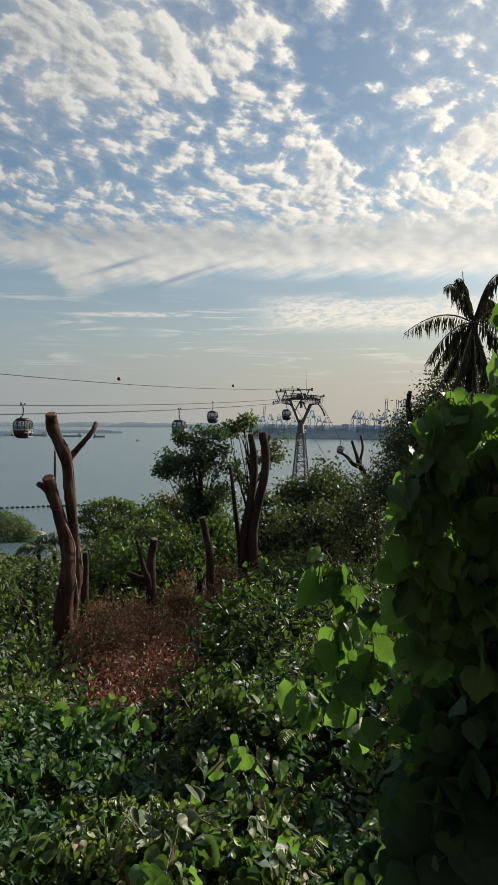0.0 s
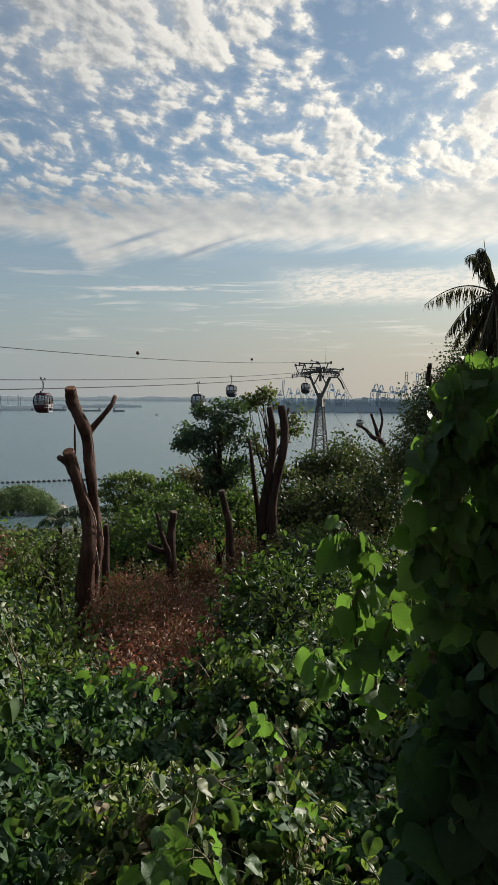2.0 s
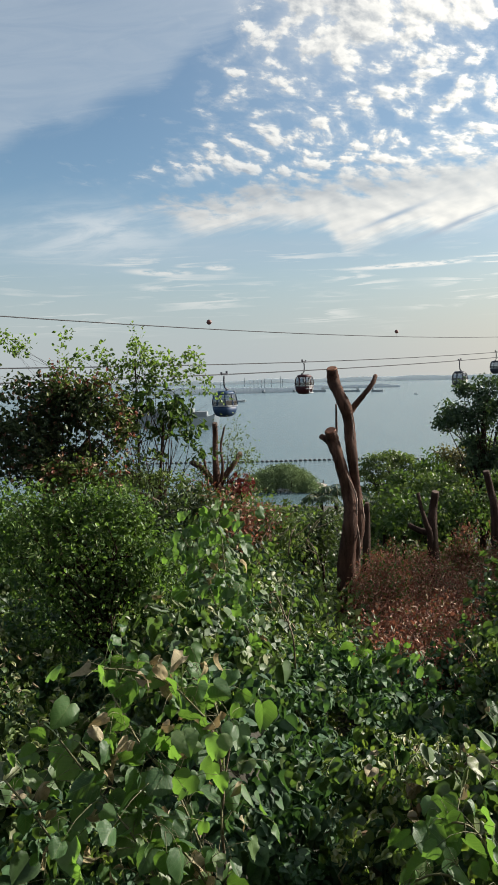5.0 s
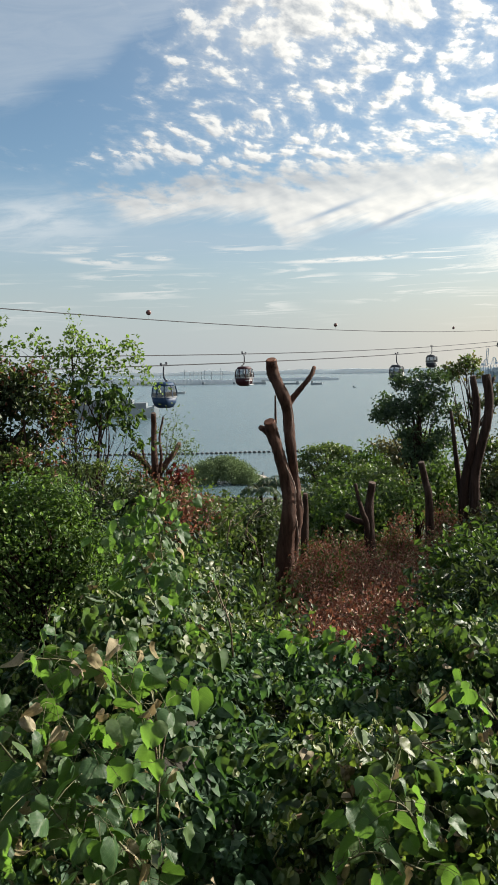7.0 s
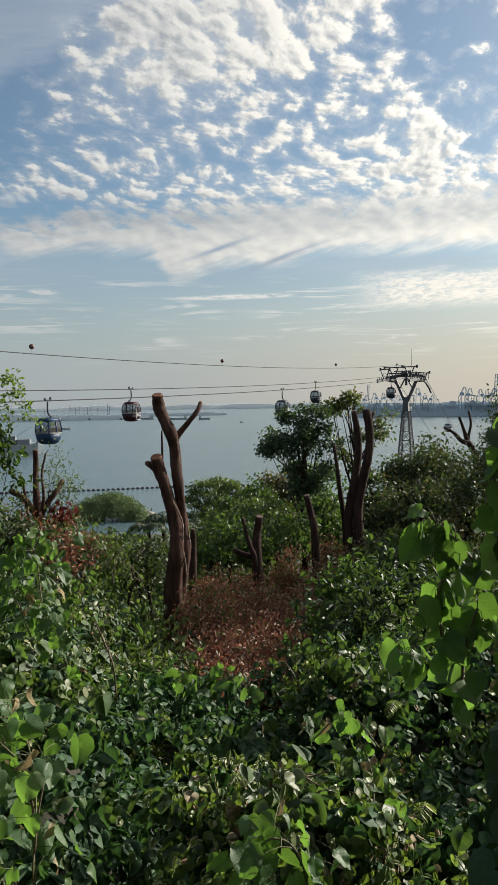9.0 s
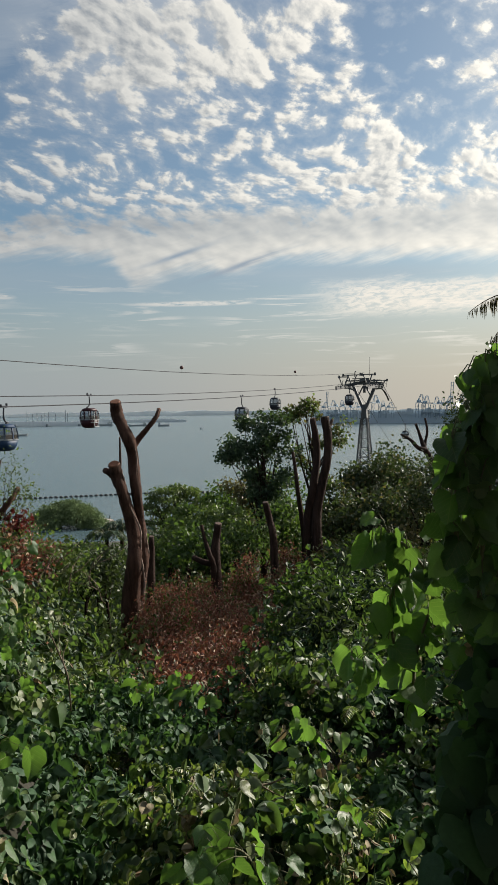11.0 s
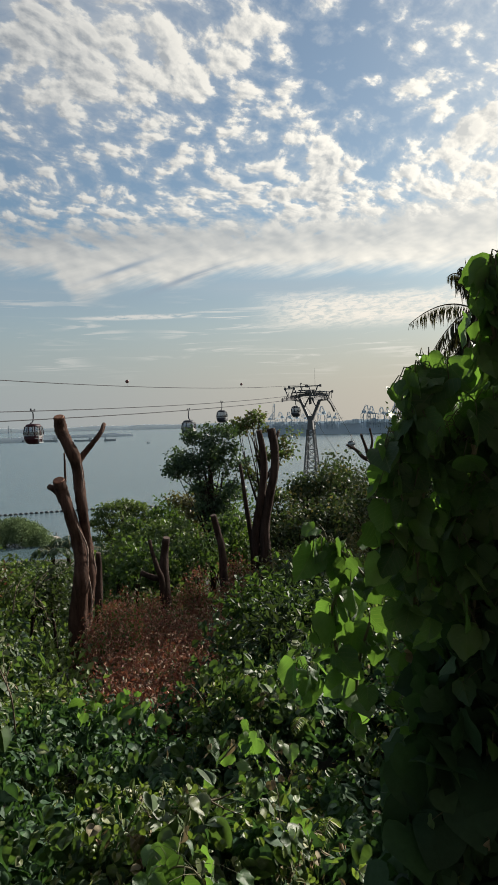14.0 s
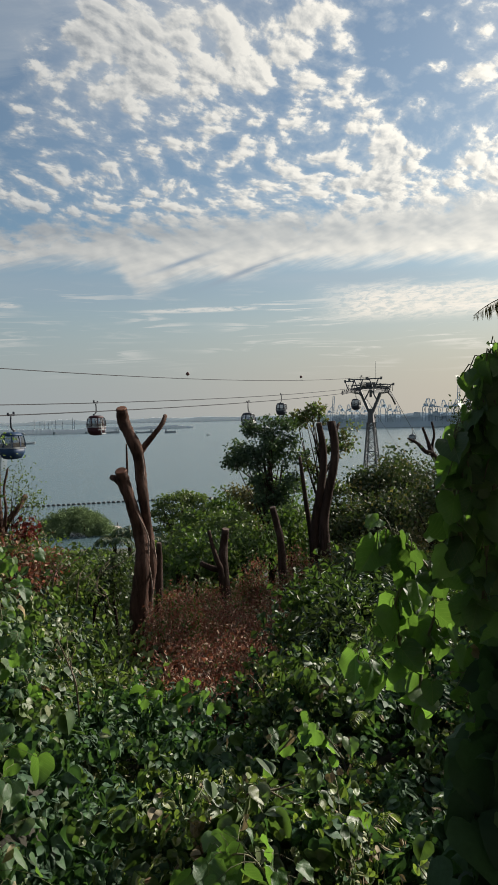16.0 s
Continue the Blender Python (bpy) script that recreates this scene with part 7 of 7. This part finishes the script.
def build_vines():
    build_twigs()
    rs = random.Random(14)
    for i in range(16):
        az, d = (rs.uniform(3, 10), rs.uniform(3.5, 4.3)) if i < 11 else (rs.uniform(-8, 22), rs.uniform(3.0, 5.5))
        q = P(az, 0, d)
        spray((q.x, q.y, surf_z(q.x, q.y) + rs.uniform(-0.05, 0.10)), (rs.uniform(-0.8, 0.8), -rs.uniform(0.3, 0.9)), rs.uniform(0.20, 0.32), 990 + i)
    bare = lambda az, r: r > 6.9 and -1.5 < az < 10.5
    build_mounds()
    carpet("vine_underlayer", 75, 2100, 9, -30, 40, 1.6, 8.5, "lower layer of vine leaves coloured dark for shade", M_THICKET, 0.10, HEARTS, 0.2, gaps=0.1)
    carpet("vine_shoots", 71, 260, 9, -36, 50, 1.9, 9.6, "loose arching shoots of heart-leaved vine", M_VINE, 0.10, HEARTS, 0.6, bare)
    # clump at the foot of the view, left
    vine("leafy_vine", P(-14, -24, 3.2), [
        ([P(-19.5, -20.6, 3.2), P(-16.5, -21.0, 3.2), P(-13.5, -22.2, 3.1), P(-11.0, -24.5, 3.0)], 46),
        ([P(-12.0, -21.6, 3.3), P(-10.4, -23, 3.2), P(-9.6, -26.5, 3.0), P(-10.0, -32, 2.8)], 44),
        ([P(-18, -22.5, 3.0), P(-16, -26, 2.9), P(-13.5, -29, 2.8), P(-11.5, -33, 2.7)], 64),
        ([P(-22, -25, 3.0), P(-19, -29, 2.8), P(-16, -33, 2.6), P(-14, -38, 2.5)], 60),
        ([P(-15, -31, 2.6), P(-12, -34, 2.6), P(-10, -37, 2.6)], 34),
        ([P(-26, -27, 3.0), P(-23, -31, 2.8), P(-20, -36, 2.6)], 34),
    ], "heart-leaved vine with dry curled leaves, close by", 81, 0.082, 0.20, tilt=(0.5, -0.3, 0.65), hang=0.7, spread=0.11)
    vine("leafy_vine", P(-9, -12, 4.6), [([P(-9.6, -9.8, 4.7), P(-9.0, -11.5, 4.6), P(-8.6, -15, 4.5), P(-7, -19, 4.3)], 90), ([P(-12, -11.8, 4.6), P(-10.8, -13.5, 4.6), P(-9.5, -17, 4.4)], 54)],
         "heart-leaved vine shoot rising above the shrubs", 82, 0.064, 0.06)
    # clump at the foot of the view, middle
    vine("leafy_vine", P(7.5, -31, 2.55), [([P(5.5, -32.2, 2.5), P(7.5, -31.0, 2.5), P(9.5, -31.2, 2.5), P(11.0, -33.0, 2.45)], 20), ([P(4, -35.0, 2.4), P(7, -34.0, 2.4), P(11, -34.8, 2.4)], 18)],
         "light green heart-leaved vine clump close by", 83, 0.085, 0.10, tilt=(0.3, -0.5, 0.6))
    vine("leafy_vine", P(14, -24, 3.6), [([P(11.5, -24.6, 3.6), P(13.0, -23.4, 3.6), P(14.8, -23.4, 3.6), P(16.4, -25.0, 3.5)], 18), ([P(14.5, -23.6, 3.6), P(15.8, -26.5, 3.5), P(16, -29, 3.4)], 12)],
         "yellow-green heart-leaved vine tips over the creepers", 89, 0.085, 0.12)
    vine("leafy_vine", P(4, -20, 6.9), [([P(1.5, -20.5, 7.0), P(3.0, -20.8, 7.0), P(5.0, -20.2, 7.0), P(7.0, -21.5, 6.8)], 40)], "light green vine tips in front of the withered shrubs", 84, 0.12)
    # sunlit clump before the dark mass
    vine("sunlit_vine", P(22, -13, 2.0), [([P(19.9, -9.8, 2.0), P(20.8, -10.0, 2.0), P(22.0, -10.8, 2.0), P(23.4, -12.4, 1.98)], 19), ([P(22.2, -12.6, 2.0), P(20.9, -14.0, 2.0), P(20.7, -15.6, 2.0), P(21.0, -17.6, 2.0)], 19), ([P(17.8, -18.6, 2.2), P(18.4, -19.3, 2.1), P(19.5, -20.0, 2.1)], 8), ([P(23.5, -15.5, 2.0), P(22.6, -18.5, 2.0), P(22.4, -22, 1.95)], 13)],
         "sunlit yellow-green heart-leaved vine tips", 85, 0.072, 0.0, tilt=(0.1, -0.85, 0.25), hang=0.9, spread=0.026)
    # tall mass of vines close by
    vine("climbing_vine", P(29, -2, 1.45), [
        ([P(35.5, 0.6, 1.50), P(33.4, 0.3, 1.46), P(31.4, -1.2, 1.46), P(30.2, -3.2, 1.46)], 84),
        ([P(38, 1.0, 1.5), P(36.2, -0.4, 1.5), P(34.8, -1.8, 1.5), P(33, -4.2, 1.5)], 64),
        ([P(32.2, -2, 1.52), P(30.4, -5.0, 1.52), P(29.5, -9, 1.52), P(28.8, -13, 1.52)], 140),
        ([P(34, -3, 1.55), P(32.5, -8, 1.55), P(31.5, -13, 1.55), P(31, -17, 1.6)], 74),
        ([P(35, -16, 1.6), P(32, -24, 1.6), P(30, -32, 1.6)], 44),
        ([P(27.4, -15, 1.8), P(26.8, -19, 1.8), P(27.0, -24, 1.7)], 40),
        ([P(36.5, -6, 1.5), P(35.0, -12, 1.5), P(34.4, -20, 1.5)], 44),
    ], "tall mass of climbing vine with large heart leaves", 86, 0.047, 0.02, tilt=(-0.1, -0.7, 0.4), hang=0.8, spread=0.055, scatter=0.75)
    vine("climbing_vine", V(25, -2, 1.4), [
        ([V(28.8, 2.8, 1.42), V(27.4, 3.1, 1.40), V(26.4, 2.8, 1.40), V(26.2, 1.0, 1.40), V(25.6, -1.2, 1.40)], 44),
        ([V(26.0, 0.0, 1.42), V(25.0, -1.8, 1.40), V(24.7, -4.0, 1.40), V(24.2, -7.0, 1.40), V(24.4, -10.5, 1.42)], 52),
        ([V(28.0, -1.0, 1.42), V(26.8, -5.0, 1.42), V(26.2, -10.0, 1.45), V(25.8, -14.0, 1.5)], 46),
    ], "hanging edge of climbing vine with large heart leaves", 90, 0.045, 0.0, tilt=(0.0, -0.65, 0.4), hang=0.8, spread=0.020, scatter=0.7)
    vine("climbing_vine", V(31.5, 7, 1.3), [
        ([V(32.6, 10.6, 1.30), V(31.9, 9.6, 1.30), V(31.7, 7.6, 1.30), V(31.8, 5.2, 1.32), V(31.9, 3.0, 1.35)], 58),
        ([V(34.5, 11.0, 1.32), V(33.6, 9.0, 1.32), V(33.2, 6.0, 1.35), V(33.0, 2.0, 1.38)], 56),
        ([V(37.0, 10.4, 1.40), V(36.0, 7.0, 1.40), V(35.5, 2.0, 1.42)], 24),
    ], "top shoots of climbing vine with overlapping heart leaves", 88, 0.042, 0.0, tilt=(0.0, -0.6, 0.4), hang=0.8, spread=0.017, scatter=0.7)
    # the dark inside of that mass: shade put into a darker leaf colour
    rng = np.random.default_rng(87)
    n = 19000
    # runs on unseen beyond azimuth 34, added to hold back the sun
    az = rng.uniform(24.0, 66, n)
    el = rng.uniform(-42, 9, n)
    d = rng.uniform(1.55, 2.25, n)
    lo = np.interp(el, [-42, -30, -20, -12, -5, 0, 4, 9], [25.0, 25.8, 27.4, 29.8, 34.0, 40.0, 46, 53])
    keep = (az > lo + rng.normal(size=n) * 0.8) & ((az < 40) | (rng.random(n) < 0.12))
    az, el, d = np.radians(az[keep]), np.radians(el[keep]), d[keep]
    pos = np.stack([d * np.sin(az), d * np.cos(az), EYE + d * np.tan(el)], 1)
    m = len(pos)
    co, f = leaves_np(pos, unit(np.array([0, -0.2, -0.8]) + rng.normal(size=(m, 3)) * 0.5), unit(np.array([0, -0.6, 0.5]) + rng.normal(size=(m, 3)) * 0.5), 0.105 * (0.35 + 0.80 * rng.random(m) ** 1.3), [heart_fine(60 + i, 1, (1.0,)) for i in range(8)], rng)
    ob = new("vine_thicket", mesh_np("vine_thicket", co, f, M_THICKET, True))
    tagged(ob, "thicket of large vine leaves coloured dark for deep shade", "vines", kind="stuff")


build_vines()
